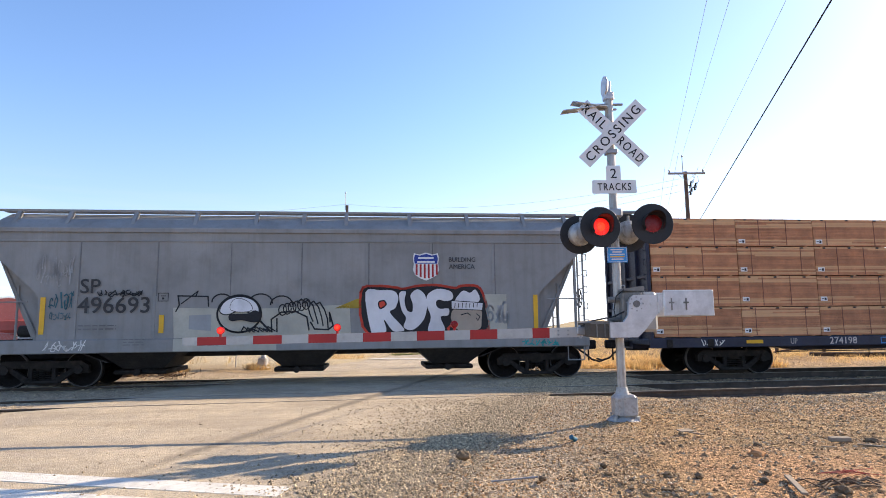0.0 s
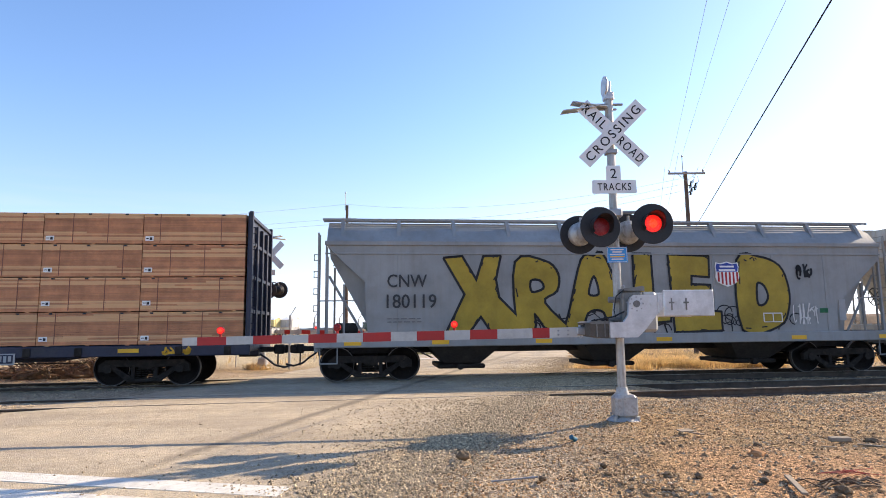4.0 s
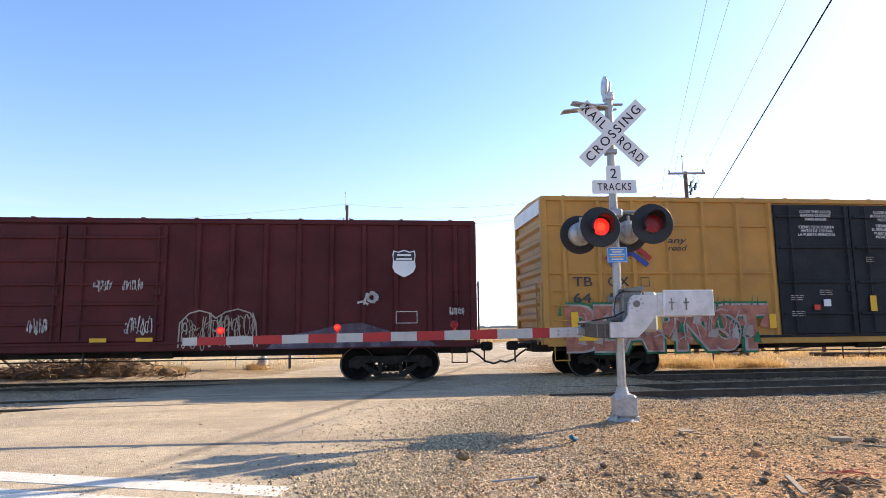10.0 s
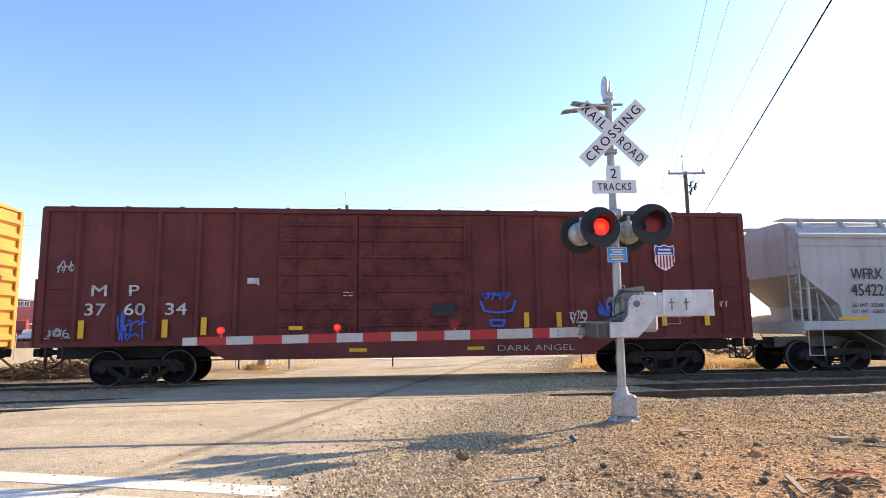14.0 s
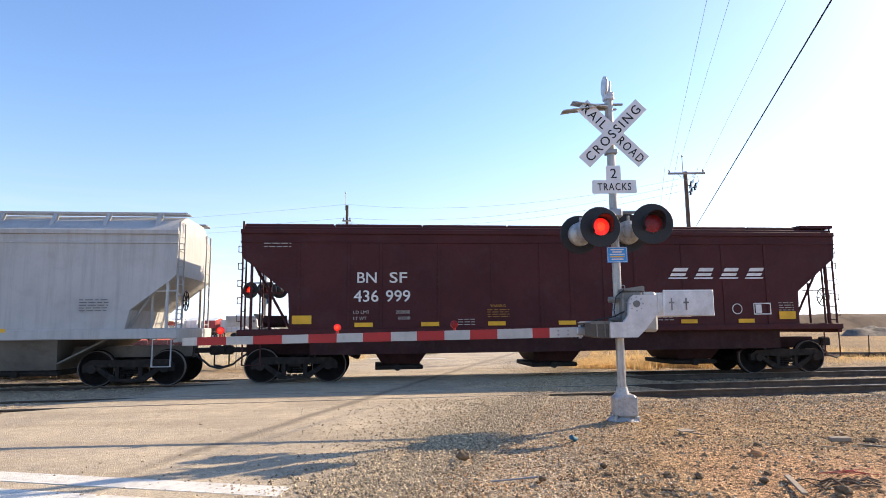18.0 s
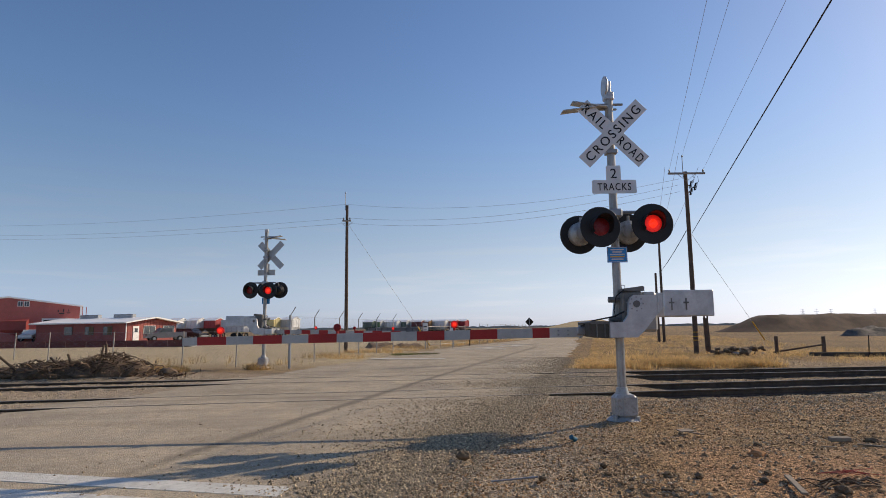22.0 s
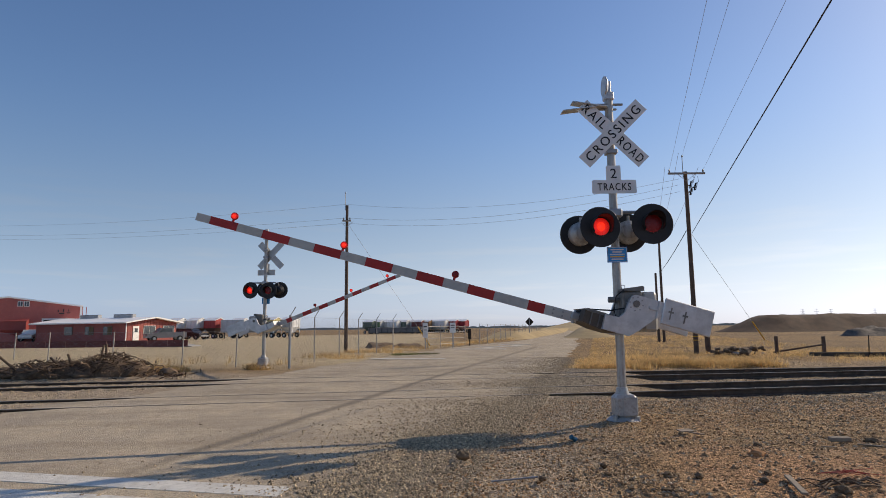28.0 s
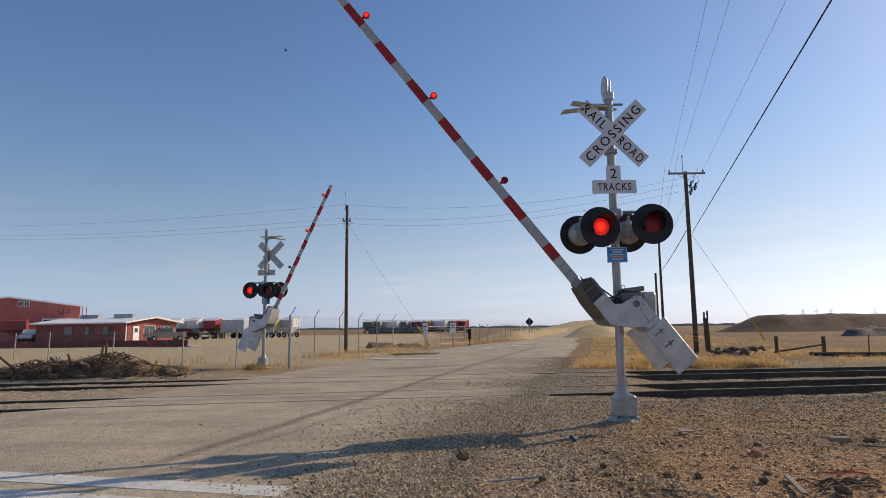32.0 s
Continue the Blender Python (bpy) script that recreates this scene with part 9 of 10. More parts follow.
def build_yard():
    build_barn()
    build_house()
    vehicle("pickup_truck", "dark grey pickup truck parked by the house", pose(-38.2, 84.4, 0.0, 0, 0, 42), mat("grey_pickup_paint", (0.17, 0.17, 0.18), 0.35, 0.4, 0.05), True)
    vehicle("estate_car", "dark estate car parked beside trailers", pose(-39.2, 95.5, 0.0, 0, 0, 160), mat("black_car_paint", (0.03, 0.03, 0.035), 0.25, 0.2, 0.05), False)
    vehicle("utility_truck", "white utility truck parked by the barn", pose(-62.3, 93.0, 0.0, 0, 0, 104), WHITE, True)
    w_, y_, r_, k_ = (0.80, 0.80, 0.78), (0.62, 0.53, 0.26), (0.42, 0.06, 0.06), (0.10, 0.07, 0.06)
    for x, y, col, end, low in ((-44.6, 105, w_, w_, k_), (-41.4, 105, w_, w_, k_), (-38.3, 105, r_, r_, k_), (-28.4, 105, y_, y_, w_), (-25.5, 106, (0.45, 0.46, 0.47), w_, w_), (-36.2, 112, w_, w_, y_)):
        grain_trailer(x, y, 160, col, 2.3, 0.0, end, low)
    box_ = thing("box_trailer", "silver-grey box trailer parked side-on", "trailer", pose(-33.4, 104.0, 0.0, 0, 0, 176), "parked trailers")
    part("body", G().box(-0.0, 4.0, -1.2, 1.2, 1.0, 3.1, 0.05), mat("silver_box", (0.50, 0.51, 0.53), 0.45, 0.2, 0.1, 1, 12), box_)
    for k in range(5):
        part("side_rib", G().box(0.3 + 0.85 * k, 0.36 + 0.85 * k, 1.2, 1.24, 1.05, 3.05), GALV, box_)
    for xx in (0.8, 1.8):
        part("wheel", G().lathe([(0.2, -0.12), (0.45, -0.12), (0.47, 0), (0.45, 0.12), (0.2, 0.12)], 14, "y"), TYRE, box_, m=pose(xx, 1.0, 0.46))
    part("jack_leg", G().box(3.5, 3.6, 0.5, 0.6, 0.0, 1.0), STEEL_DARK, box_)
    # the long row beyond the field, side by side behind a low dark trailer
    dg, gr, lg, mr, og, rd = (0.10, 0.15, 0.12), (0.14, 0.26, 0.13), (0.55, 0.56, 0.55), (0.16, 0.05, 0.05), (0.36, 0.20, 0.09), (0.36, 0.04, 0.05)
    for i, (x, col, end, low) in enumerate(((-18.4, dg, dg, dg), (-16.4, gr, lg, lg), (-14.2, lg, lg, lg), (-11.9, w_, w_, w_), (-9.4, dg, lg, lg), (-7.2, w_, w_, w_), (-5.4, mr, mr, lg), (-3.4, og, og, lg), (-1.3, lg, lg, lg), (0.8, w_, w_, w_), (3.6, rd, rd, rd), (6.2, rd, rd, (0.6, 0.42, 0.40)))):
        grain_trailer(x, 163 + (i % 3) * 0.8, 150, col, 3.0, 0.0, end, low)
    low_t = thing("low_trailer", "long low dark grey trailer in the far yard", "trailer", pose(-18.6, 152.0, 0.0), "parked trailers")
    part("body", G().box(0, 13.0, -1.2, 1.2, 0.35, 1.5, 0.05), mat("dark_trailer_grey", (0.15, 0.155, 0.16), 0.6, 0, 0.2, 0.6, 8), low_t)
    for k in range(9):
        part("side_rib", G().box(0.3 + 1.5 * k, 0.4 + 1.5 * k, -1.25, -1.2, 0.4, 1.45), STEEL_DARK, low_t)
    for xx in (0.9, 2.1, 10.8, 12.0):
        part("wheel", G().lathe([(0.15, -0.12), (0.36, -0.12), (0.38, 0), (0.36, 0.12), (0.15, 0.12)], 14, "y"), TYRE, low_t, m=pose(xx, -1.0, 0.38))
    t = grain_trailer(-69.0, 92.0, 15, (0.30, 0.06, 0.055), 6.0)
    fence_run([(-5.87, 23.5), (-8.05, 23.9), (-10.6, 25.0), (-14.6, 27.2), (-19.3, 30.1), (-25, 33.5), (-32, 37)], 1.4, "low chain-link fence around the yard", False, 4.0)
    fence_run([(-5.87, 23.5), (-5.74, 27.3), (-5.2, 30.6), (-4.7, 33.9), (-3.1, 37.5), (-1.6, 41.0)], 1.95, "chain-link fence with angled barbed-wire arms along the road")
    fence_run([(3.0, 52.0), (8.5, 74.0), (17, 108)], 1.7, "distant chain-link fence along the road", False, 4.0)
    # the tall corner post
    t = thing("fence_corner_post", "tall galvanised fence corner post", "post", pose(-5.87, 23.45, 0))
    part("post", G().cyl((0, 0, -0.1), (0, 0, 1.95), 0.05, 0.05, 10), GALV, t)
    # pipe gate and two white notices
    g = thing("pipe_gate", "galvanised pipe farm gate", "gate", pose(-1.1, 41.5, 0, 0, 0, 55))
    for z in (0.3, 0.7, 1.1, 1.5):
        part("gate_rail", G().cyl((0, 0, z), (4.6, 0, z), 0.018, 0.018, 8), FENCEPIPE, g)
    for x in (0, 1.5, 3.1, 4.6):
        part("gate_upright", G().cyl((x, 0, 0.05), (x, 0, 1.6), 0.022, 0.022, 8), FENCEPIPE, g)
    for x, y, z0, z1, w in ((-1.25, 41.2, 0.75, 1.75, 0.34), (0.6, 42.2, 1.05, 1.75, 0.4)):
        t = thing("notice_board", "white notice board on a fence post", "sign", pose(x, y, 0))
        part("post", G().cyl((0, 0.04, 0), (0, 0.04, z1), 0.03, 0.03, 6), GALV, t)
        part("board", G().box(-w / 2, w / 2, -0.02, 0.01, z0, z1, 0.005), WHITE, t)
        part("print", G().box(-w / 3, w / 3, -0.026, -0.021, z0 + 0.5 * (z1 - z0), z0 + 0.55 * (z1 - z0)).box(-w / 3, w / 3, -0.026, -0.021, z0 + 0.7 * (z1 - z0), z0 + 0.78 * (z1 - z0)), INK, t)
    t = thing("dark_post", "short dark post beside the gate", "post", pose(2.0, 48.0, 0))
    part("post", G().box(-0.12, 0.12, -0.12, 0.12, 0.5, 1.3, 0.02).cyl((0, 0, 0), (0, 0, 0.5), 0.04, 0.04, 6), STEEL_DARK, t)
    t = thing("diamond_road_sign", "diamond-shaped road sign seen from behind", "road sign", pose(11.7, 84.0, 0.0))
    part("post", G().cyl((0, 0.03, 0), (0, 0.03, 2.4), 0.06, 0.06, 6), GALV, t)
    part("panel", G().prism([(0, 1.45), (0.58, 2.05), (0, 2.65), (-0.58, 2.05)], -0.01, 0.01), STEEL_DARK, t)


# ---------------------------------------------------------------- mounds, plants, debris
def mound(name, label, pts, width, h, material, seed, rough=0.3):
    """An earth bank along a line of points."""
    g = G()
    n = 9
    rows = []
    total = len(pts) - 1
    steps = total * 14
    for i in range(steps + 1):
        q = i / steps * total
        k = min(int(q), total - 1)
        a, b = Vector((*pts[k], 0)), Vector((*pts[k + 1], 0))
        p = a.lerp(b, q - k)
        d = (b - a).normalized()
        nrm = Vector((-d.y, d.x, 0))
        endf = min(1, (q / total) * 9, (1 - q / total) * 9)
        row = []
        for j in range(n):
            u = j / (n - 1) * 2 - 1
            z = h * endf * (1 - smooth01(0.25, 1.0, abs(u))) * (1 + rough * noise.noise(Vector((q * 6, u * 2, seed))))
            w = p + nrm * u * width / 2 * (1 + 0.15 * noise.noise(Vector((q * 3, u, seed + 5))))
            row.append((w.x, w.y, z - 0.15))
        rows.append(row)
    for r in rows:
        g.v += r
    g.f = [(i * n + j, i * n + j + 1, (i + 1) * n + j + 1, (i + 1) * n + j) for i in range(len(rows) - 1) for j in range(n - 1)]
    tagged(part(name, g, material), label, "earth bank", kind="structure")


def grass_patch(name, label, count, place, hgt, material, seed):
    r = random.Random(seed)
    V, F = [], []
    for _ in range(count):
        p = place(r)
        if p is None:
            continue
        x, y = p
        z = ground_z(x, y) - 0.03
        for _b in range(r.randint(5, 9)):
            a, h = r.uniform(0, 6.283), hgt(r)
            bx, by = x + r.gauss(0, 0.06), y + r.gauss(0, 0.06)
            w = r.uniform(0.004, 0.009)
            lean = r.uniform(0.2, 1.1) * h
            dx, dy = math.cos(a), math.sin(a)
            n = len(V)
            V += [(bx - dy * w, by + dx * w, z), (bx + dy * w, by - dx * w, z),
                  (bx + dx * lean * 0.4 + dy * w * 0.8, by + dy * lean * 0.4 - dx * w * 0.8, z + h * 0.6), (bx + dx * lean * 0.4 - dy * w * 0.8, by + dy * lean * 0.4 + dx * w * 0.8, z + h * 0.6),
                  (bx + dx * lean, by + dy * lean, z + h)]
            F += [(n, n + 1, n + 2, n + 3), (n + 3, n + 2, n + 4)]
    me = bpy.data.meshes.new(name)
    me.from_pydata(V, [], F)
    me.materials.append(material)
    tagged(new(name, me), label, "grass", kind="stuff")


def build_nature():
    earth = mat("bank_earth", (0.080, 0.043, 0.025), 0.95, 0, 0.3, 0.5, 6, 0.8, grime=0.5, grime_col=(0.06, 0.042, 0.03))
    straw = mat("straw_bank", (0.42, 0.31, 0.15), 0.95, 0, 0.2, 0.2, 3, 0.4, grime=0.4, grime_col=(0.30, 0.22, 0.11))
    mound("dirt_berm", "long dark bare-earth berm", [(51, 112), (75, 117), (110, 122), (160, 128)], 16, 3.2, earth, 1, 0.15)
    mound("dirt_heap", "low heap of loose dirt in the yard", [(-5.6, 44), (-3.6, 45)], 2.4, 0.5, ROOTSOIL, 2)
    mound("dirt_heap", "low heap of loose brown dirt by the fence", [(-3.6, 44.5), (-1.6, 45.5)], 2.2, 0.42, ROOTSOIL, 4)
    mound("rubble_heap", "heap of broken concrete rubble", [(43.5, 67), (55, 69)], 4, 0.95, mat("grey_rubble", (0.14, 0.115, 0.095), 0.9, 0, 0.35, 2.5, 12, 0.9), 3, 1.0)
    # road embankment that carries the road over a rise
    g = G()
    rows = []
    for i in range(34):
        d = 100 + i * 7.0
        rise = 4.0 * smooth01(110, 300, d)
        row = []
        for w, k in ((-22 - rise, 0), (-10.5, 1), (3.0, 1), (12 + rise * 2, 0)):
            p = ROAD_P + ROAD_DIR * d + ROAD_N * w
            row.append((p.x, p.y, -0.12 + (rise - 0.12) * k + (0.9 * k * smooth01(110, 160, d) if w in (3.0,) else 0)))
        rows.append(row)
    for r in rows:
        g.v += r
    g.f = [(i * 4 + j, i * 4 + j + 1, i * 4 + j + 5, i * 4 + j + 4) for i in range(len(rows) - 1) for j in range(3)]
    tagged(part("road_embankment", g, straw), "straw-coloured road embankment", "earth bank", kind="structure")
    mound("roadside_bank", "dry grassy roadside bank", [(17, 70), (26, 105), (41, 160), (60, 230)], 9, 1.6, straw, 7, 0.3)
    mound("roadside_bank", "dry grassy roadside bank across the road", [(5.5, 66), (12, 92), (24, 140), (44, 215)], 7, 1.0, straw, 8, 0.3)

    rc = random.Random(31)
    tufts = []
    while len(tufts) < 300:
        s, off = 2.6 + 9.6 * rc.random(), 2.5 + (1.5 * rc.random() if rc.random() < 0.6 else 7.5 * rc.random())
        p = TRACK_O + EX * s + EY * off
        if road_side(p.x, p.y) > 0.5 + noise.noise(p * 0.4) * 1.0 and noise.noise(p * 0.55) > (-0.2 if off < 3.8 else 0.0):
            tufts.append((p.x, p.y, rc.uniform(0.1, 0.34)))

    def right_place(r):
        if r.random() < 0.72:
            x, y, w = r.choice(tufts)
            return (x + r.gauss(0, w), y + r.gauss(0, w * 0.6))
        s, off = r.uniform(2.6, 24), 2.9 + 9 * r.random() ** 1.2
        p = TRACK_O + EX * s + EY * off
        return (p.x, p.y) if road_side(p.x, p.y) > 0.8 and noise.noise(p * 0.45) > -0.1 else None

    def far_right(r):
        d = r.uniform(2, 60)
        p = ROAD_P + ROAD_DIR * d + ROAD_N * (0.8 + 14 * r.random() ** 1.2)
        return (p.x, p.y) if noise.noise(p * 0.25) > -0.2 else None

    def left_place(r):
        s, off = r.uniform(-16, -4.5), r.uniform(2.4, 12)
        p = TRACK_O + EX * s + EY * off
        return (p.x, p.y) if road_side(p.x, p.y) < -ROAD_W - 0.5 and (off > 4.6 or s > -8.5) and noise.noise(p * 0.5) > 0.12 else None

    def left_road(r):
        d = r.uniform(2, 70)
        p = ROAD_P + ROAD_DIR * d + ROAD_N * (-ROAD_W + 2.4 * smooth01(15, 45, d) - 0.4 - 3 * r.random())
        return (p.x, p.y) if noise.noise(p * 0.4) > 0.0 else None

    grass_patch("dry_grass", "tall straw-coloured dry grass beside the track", 11000, right_place, lambda r: 0.04 + 0.24 * r.random() ** 2.2, GRASS, 11)
    grass_patch("dry_grass", "dry grass along the road", 7000, far_right, lambda r: 0.04 + 0.19 * r.random() ** 1.8, GRASS, 12)
    grass_patch("dry_grass", "dry weeds by the fence", 260, left_place, lambda r: r.uniform(0.12, 0.5), GRASS, 13)
    grass_patch("dry_grass", "dry weeds along the road edge", 3500, left_road, lambda r: r.uniform(0.1, 0.35), GRASS, 14)

    def clump_place(r):
        a, q = r.uniform(0, 6.283), r.random() ** 0.5
        cx, cy = r.choice(((-10.0, 21.3), (-9.6, 21.3), (-9.3, 21.4), (-6.9, 22.9)))
        return (cx + 0.45 * q * math.cos(a), cy + 0.4 * q * math.sin(a))
    grass_patch("dry_grass", "clumps of dry weeds beside the brush pile", 700, clump_place, lambda r: 0.06 + 0.26 * r.random() ** 1.5, GRASS, 16)

    def green_place(r):
        a, q = r.uniform(0, 6.283), r.random() ** 0.5
        return (-1.6 + 1.3 * q * math.cos(a), 33.8 + 0.7 * q * math.sin(a))
    grass_patch("green_weeds", "patch of green weeds by the road", 420, green_place, lambda r: r.uniform(0.06, 0.16), GREENGRASS, 15)

    # brush pile: dead branches heaped beside the track
    r = random.Random(9)
    t = thing("brush_pile", "heap of dead branches and uprooted vines", "brush pile", pose(-11.05, 19.75, 0))
    g = G()
    for _ in range(1000):
        x = r.gauss(-0.3, 1.5)
        if not -4.6 < x < 2.9:
            continue
        hmax = 0.60 * math.exp(-((x - 0.5) / 1.0) ** 2) + 0.38 * math.exp(-((x + 1.9) / 1.5) ** 2) + 0.1 * smooth01(2.9, 1.5, x)
        z = hmax * r.random() ** 0.5
        y = r.gauss(0, 0.5) * (1.2 - z / 1.3)
        a, e, l = r.uniform(0, math.pi), r.gauss(0, 0.35), r.uniform(0.12, 0.6)
        d = Vector((math.cos(a) * math.cos(e), math.sin(a) * math.cos(e), math.sin(e))) * l / 2
        c = Vector((x, y, max(0.03, z)))
        k = Vector((r.gauss(0, 0.05), r.gauss(0, 0.05), r.gauss(0, 0.05)))
        rad = 0.004 + 0.014 * r.random() ** 2
        p0, p2 = c - d, c + d
        p0.z, p2.z = max(-0.1, p0.z), max(-0.1, p2.z)
        g.tube([p0, c + k, p2], rad, 5)
    o = part("brushwood", g, BRUSHWOOD, t)
    o["kind"] = "stuff"
    for k, (x, y, a, b, c) in enumerate(((0.4, 0.1, 0.85, 0.5, 0.46), (1.2, 0.0, 0.5, 0.4, 0.3), (-0.6, 0.0, 0.9, 0.5, 0.3), (-1.9, 0.15, 1.1, 0.5, 0.3), (-3.1, 0.1, 0.9, 0.45, 0.2), (2.2, 0.1, 0.3, 0.2, 0.16), (-4.4, 0.1, 0.9, 0.4, 0.14))):
        part("root_mass", G().add(*lumpy(a, b, c, 3 + k)), ROOTSOIL, t, "tangled earth-covered roots", pose(x, y, 0.08))
    for x, y, h, lean in ((0.0, 0, 0.98, 0.16), (0.22, 0.1, 1.02, -0.04), (-0.7, -0.1, 0.72, -0.22), (-0.9, -0.2, 0.62, -0.5), (-2.4, -0.2, 0.66, -0.62)):
        part("snag", G().tube([(x, y, 0.15), (x + lean * 0.4, y, h * 0.55), (x + lean, y, h)], 0.035, 6), BRUSHWOOD, t)

    # scrap concrete and timber by the old post
    t = thing("rubble_pile", "dark pile of broken concrete and timber", "rubble", pose(13.7, 28.2, -0.05))
    for k in range(48):
        s = r.uniform(0.06, 0.17)
        part("chunk", G().box(-s, s, -s * 0.7, s * 0.7, -s * 0.4, s * 0.4, 0.02), ROOTSOIL if k % 5 else CONCRETE, t, m=pose(r.gauss(-0.2, 0.6), r.uniform(-0.5, 0.5), 0.05 + r.random() * 0.34, r.uniform(-30, 30), r.uniform(-30, 30), r.uniform(0, 180)))
    t = thing("rail_fence", "broken wooden rail fence", "fence", pose(14.9, 27.6, 0))
    for x, y in ((0.6, 1.2), (1.7, -0.6)):
        part("post", G().box(x - 0.06, x + 0.06, y - 0.06, y + 0.06, -0.1, 0.85, 0.01), POLEWOOD, t)
    part("rail", G().cyl((0.5, 1.3, 0.1), (1.7, -0.6, 0.5), 0.05, 0.04, 6), POLEWOOD, t)
    for x, y, h in ((17.5, 25.5, 0.9), (19.5, 24.5, 1.0)):
        s = thing("thin_stake", "thin metal stake in the field", "stake", pose(x, y, 0))
        part("post", G().cyl((0, 0, -0.1), (0.06, 0, h), 0.02, 0.02, 6), STEEL_DARK, s)
    t = thing("timber_stack", "long stack of old dark ties", "timber", pose(15.6, 26.4, -0.08, 0, 0, -14))
    for k in range(5):
        part("timber", G().box(k * 2.6, k * 2.6 + 2.55, -0.12 + 0.05 * (k % 2), 0.14 + 0.05 * (k % 2), 0, 0.28, 0.02), TIE, t)
    # scraps on the bare dirt
    def scrap(name, label, g, material, m, category="scrap"):
        tagged(part(name, g, material, None, "", m), label, category)
    scrap("scrap_board", "weathered broken board on dirt", G().box(-0.32, 0.32, -0.026, 0.026, 0, 0.02, 0.004), BOARD, pose(3.03, 5.5, 0.03, 0, 0, 72.6))
    scrap("scrap_board", "weathered scrap of wood on dirt", G().box(-0.1, 0.1, -0.06, 0.06, 0, 0.015, 0.004), BOARD, pose(3.17, 8.3, 0.03, 6, 0, 14))
    scrap("scrap_board", "weathered block of wood on dirt", G().box(-0.12, 0.12, -0.04, 0.04, 0, 0.05, 0.008), BOARD, pose(4.68, 7.47, 0.03, 4, 0, -4))
    scrap("scrap_board", "narrow splinter of weathered wood on dirt", G().box(-0.11, 0.11, -0.014, 0.014, 0, 0.012, 0.003), BOARD, pose(3.22, 8.05, 0.035, 0, 0, -58))
    scrap("scrap_board", "short pale lath on dirt", G().box(-0.08, 0.08, -0.01, 0.01, 0, 0.01, 0.003), BOARD, pose(4.34, 7.13, 0.03, 0, 0, -16))
    scrap("scrap_board", "thin weathered lath on dirt", G().box(-0.4, 0.4, -0.015, 0.015, 0, 0.015, 0.003), BOARD, pose(5.05, 7.0, 0.03, 0, 0, -38))
    rr = random.Random(77)
    for x, y, sz in ((2.09, 5.96, 0.042), (2.37, 5.93, 0.036), (3.05, 6.0, 0.034), (2.88, 5.74, 0.032), (3.61, 7.28, 0.05), (5.03, 7.43, 0.06), (2.75, 7.35, 0.03), (2.6, 7.5, 0.028), (2.2, 7.2, 0.026), (3.35, 5.35, 0.05), (1.6, 6.4, 0.035), (0.9, 5.9, 0.03)):
        scrap("dirt_clod", "dry brown clod on bare dirt", G().add(*lumpy(sz * rr.uniform(0.9, 1.4), sz, sz * 0.8, rr.random() * 9)), CLOD, pose(x, y, sz * 0.5, 0, 0, rr.uniform(0, 180)), "clod")
    t = thing("twig_heap", "small heap of dark dead twigs on dirt", "twigs", pose(3.42, 5.57, 0.0))
    for _ in range(16):
        x, y, aa, ll = rr.gauss(0, 0.12), rr.gauss(0, 0.05), rr.gauss(0, 0.5), rr.uniform(0.08, 0.2)
        part("twig", G().tube([(x - ll * math.cos(aa), y - ll * math.sin(aa), 0.02), (x, y, rr.uniform(0.03, 0.07)), (x + ll * math.cos(aa), y + ll * math.sin(aa), 0.025)], rr.uniform(0.005, 0.012), 5), BRUSHWOOD, t)
    scrap("crushed_can", "crushed blue drink can on gravel", G().lathe([(0.025, -0.05), (0.033, -0.045), (0.022, 0.0), (0.033, 0.04), (0.026, 0.05)], 12, "x"), CANBLUE, pose(1.6, 7.85, 0.03, 20, 30, 35), "can")
    scrap("orange_stone", "orange-brown stone on dirt", G().add(*lumpy(0.085, 0.07, 0.05, 8)), mat("orange_stone", (0.42, 0.20, 0.08), 0.8), pose(3.33, 6.75, 0.04), "stone")
    scrap("dirt_clod", "large dry clod with roots on dirt", G().add(*lumpy(0.075, 0.055, 0.05, 5)), CLOD, pose(0.2, 6.85, 0.04), "clod")
    scrap("red_netting", "tangle of faded red netting on dirt", stroke_ground(5), NETTING, pose(3.66, 5.76, 0.05), "netting")
    scrap("metal_rod", "thin grey metal rod on dirt", G().cyl((-0.22, 0, 0), (0.22, 0.02, 0.02), 0.008, 0.008, 6), GALV, pose(0.63, 5.78, 0.03, 0, 0, 6), "rod")
    # far tree line and pylons, distance haze painted into their pale greys
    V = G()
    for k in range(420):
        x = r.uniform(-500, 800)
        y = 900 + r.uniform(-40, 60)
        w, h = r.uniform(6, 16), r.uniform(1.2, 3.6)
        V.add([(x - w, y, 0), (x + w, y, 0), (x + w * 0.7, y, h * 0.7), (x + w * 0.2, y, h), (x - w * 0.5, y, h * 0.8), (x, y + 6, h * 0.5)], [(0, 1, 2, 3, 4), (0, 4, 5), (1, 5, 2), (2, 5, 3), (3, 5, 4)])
    o = part("far_trees", V, mat("haze_tinted_trees", (0.30, 0.31, 0.29), 1.0, 0, 0.1, 0.01, 0.1, 0))
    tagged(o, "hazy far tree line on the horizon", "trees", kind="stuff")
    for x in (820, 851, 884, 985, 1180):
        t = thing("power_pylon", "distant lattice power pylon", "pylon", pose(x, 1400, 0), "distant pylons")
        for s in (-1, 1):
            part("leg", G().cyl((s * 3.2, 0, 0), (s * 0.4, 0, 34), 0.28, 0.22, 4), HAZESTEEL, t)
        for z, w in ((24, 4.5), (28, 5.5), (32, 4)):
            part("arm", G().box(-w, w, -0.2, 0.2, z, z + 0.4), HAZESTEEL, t)


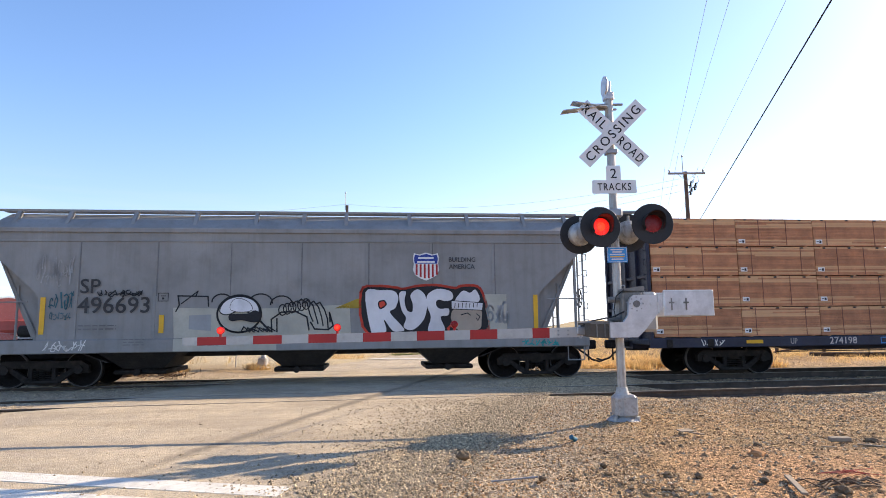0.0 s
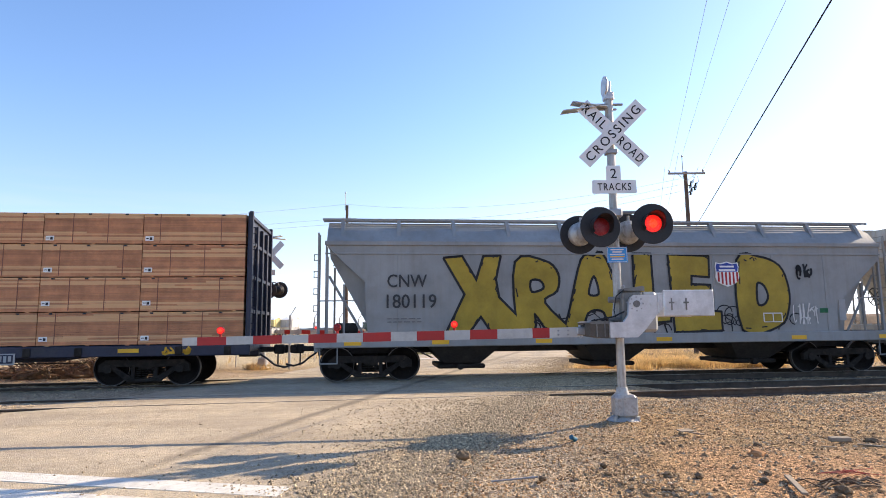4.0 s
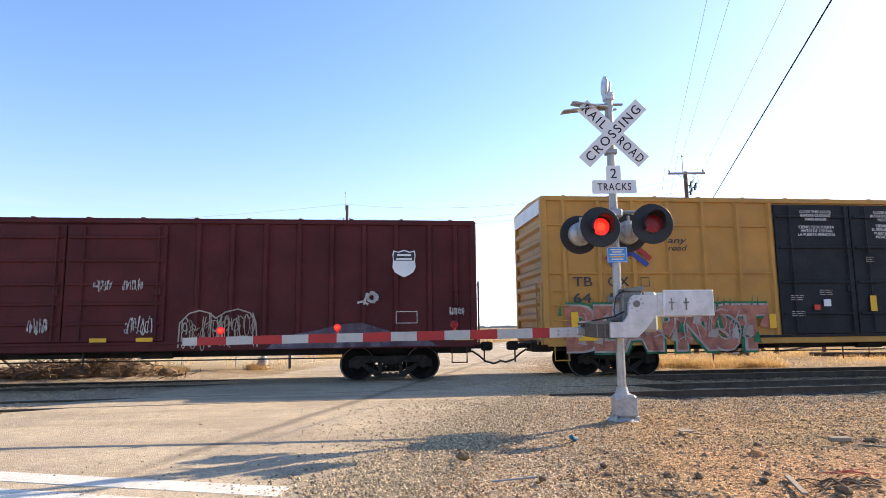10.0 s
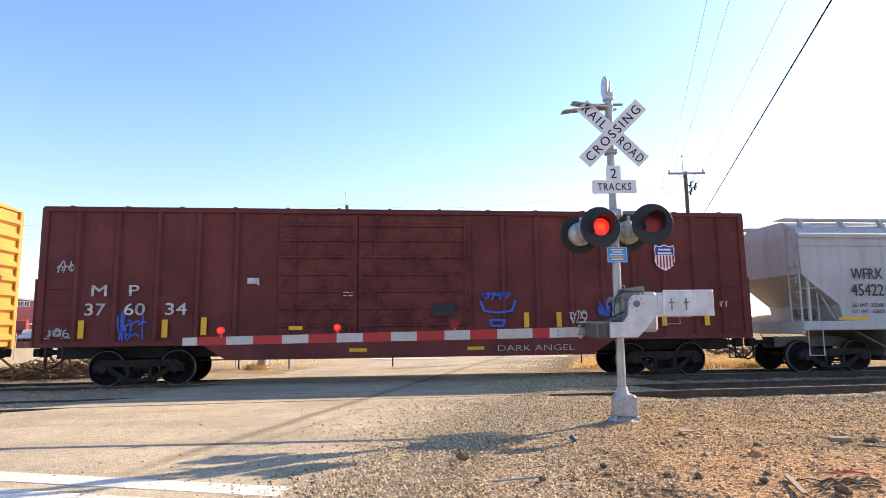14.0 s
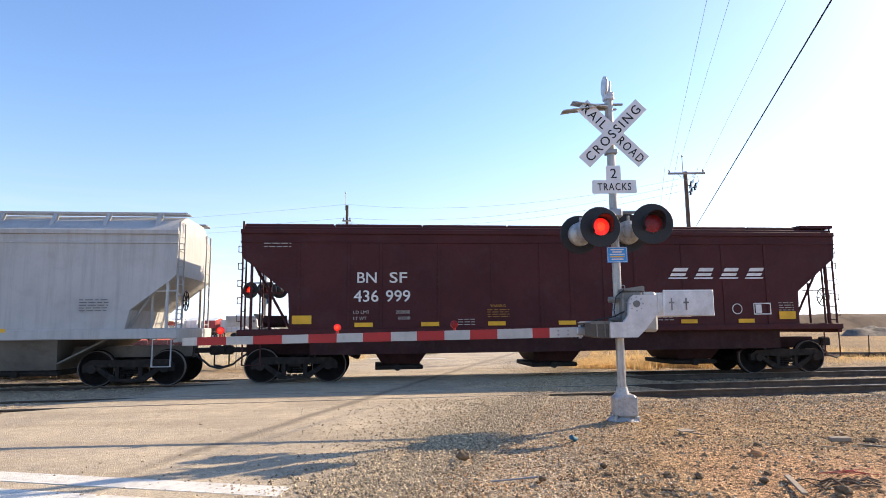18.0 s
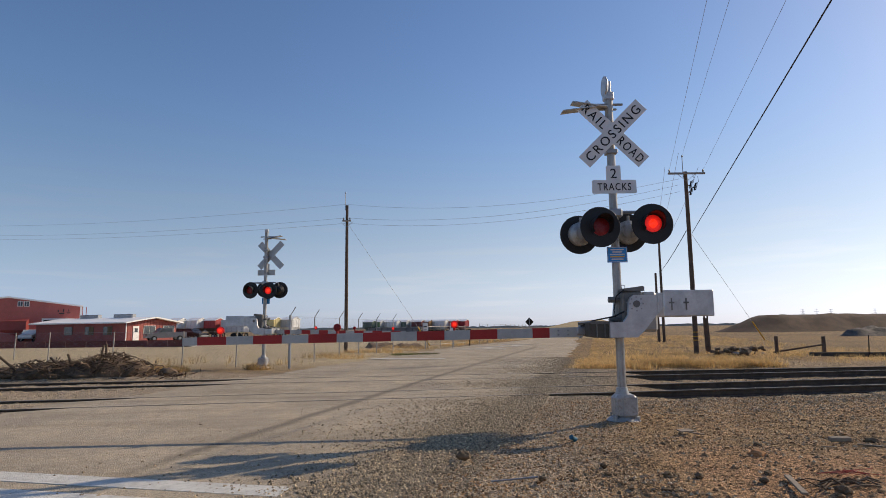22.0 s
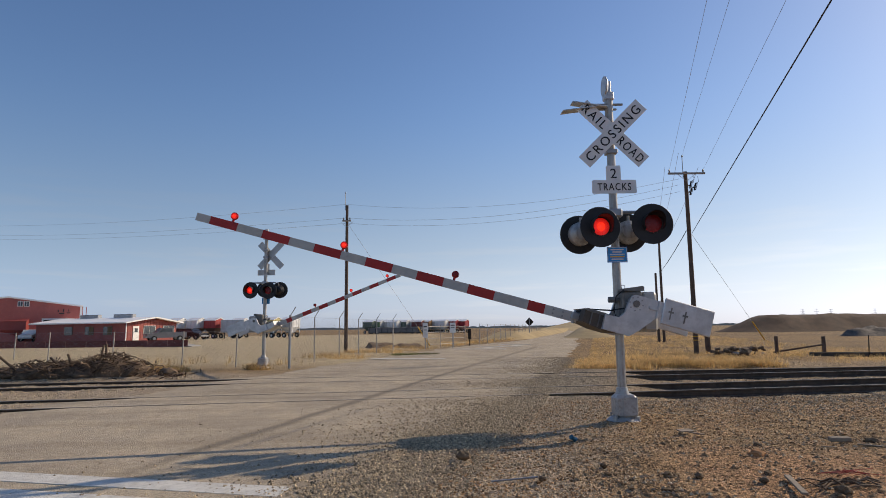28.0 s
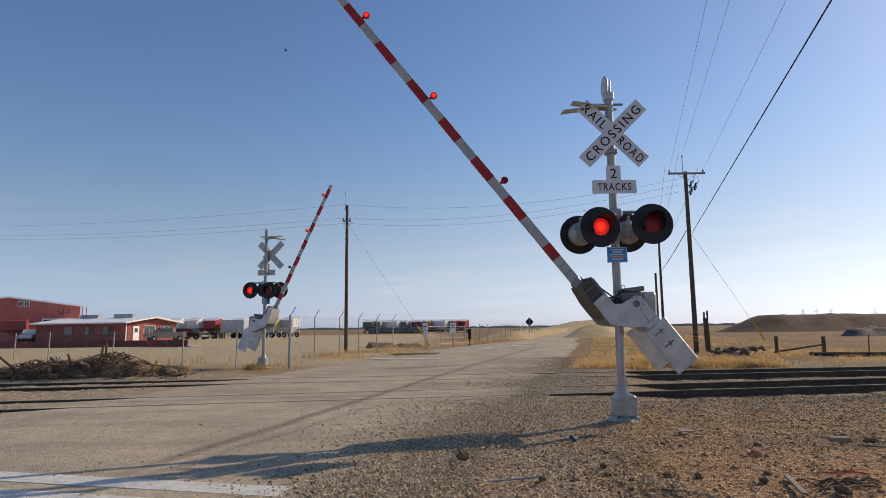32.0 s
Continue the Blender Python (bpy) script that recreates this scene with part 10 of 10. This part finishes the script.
def lumpy(a, b, c, seed):
    bm = bmesh.new()
    bmesh.ops.create_icosphere(bm, subdivisions=3, radius=1.0)
    v = []
    for p in bm.verts:
        k = 1 + 0.35 * noise.noise(p.co * 1.6 + Vector((seed, 0, 0))) + 0.15 * noise.noise(p.co * 4.5)
        v.append((p.co.x * a * k, p.co.y * b * k, p.co.z * c * k))
    f = [tuple(q.index for q in fc.verts) for fc in bm.faces]
    bm.free()
    return v, f


def stroke_ground(seed):
    r = random.Random(seed)
    g = G()
    p = Vector((0, 0, 0))
    for _ in range(24):
        q = Vector((r.gauss(0, 0.11), r.gauss(0, 0.05), abs(r.gauss(0.02, 0.02))))
        g.cyl(p, q, 0.003, 0.003, 4)
        p = q
    return g


build_ground()
build_road()
build_signals()
build_lines()
build_yard()
build_nature()
build_bird()
build_hoppers()
build_lumber_car()
build_boxcars()
build_track("main_track", on_track(0), -300, 400, "steel rails of the main track on dark ties", (-5.9, 3.4))
build_track("siding_track", on_track(0, SIDING_OFF) @ pose(0, 0, 0, 0, 0, SIDING), -100, 60, "steel rails of the siding on dark ties", (-7.2, 2.4))
build_stones()
motions()
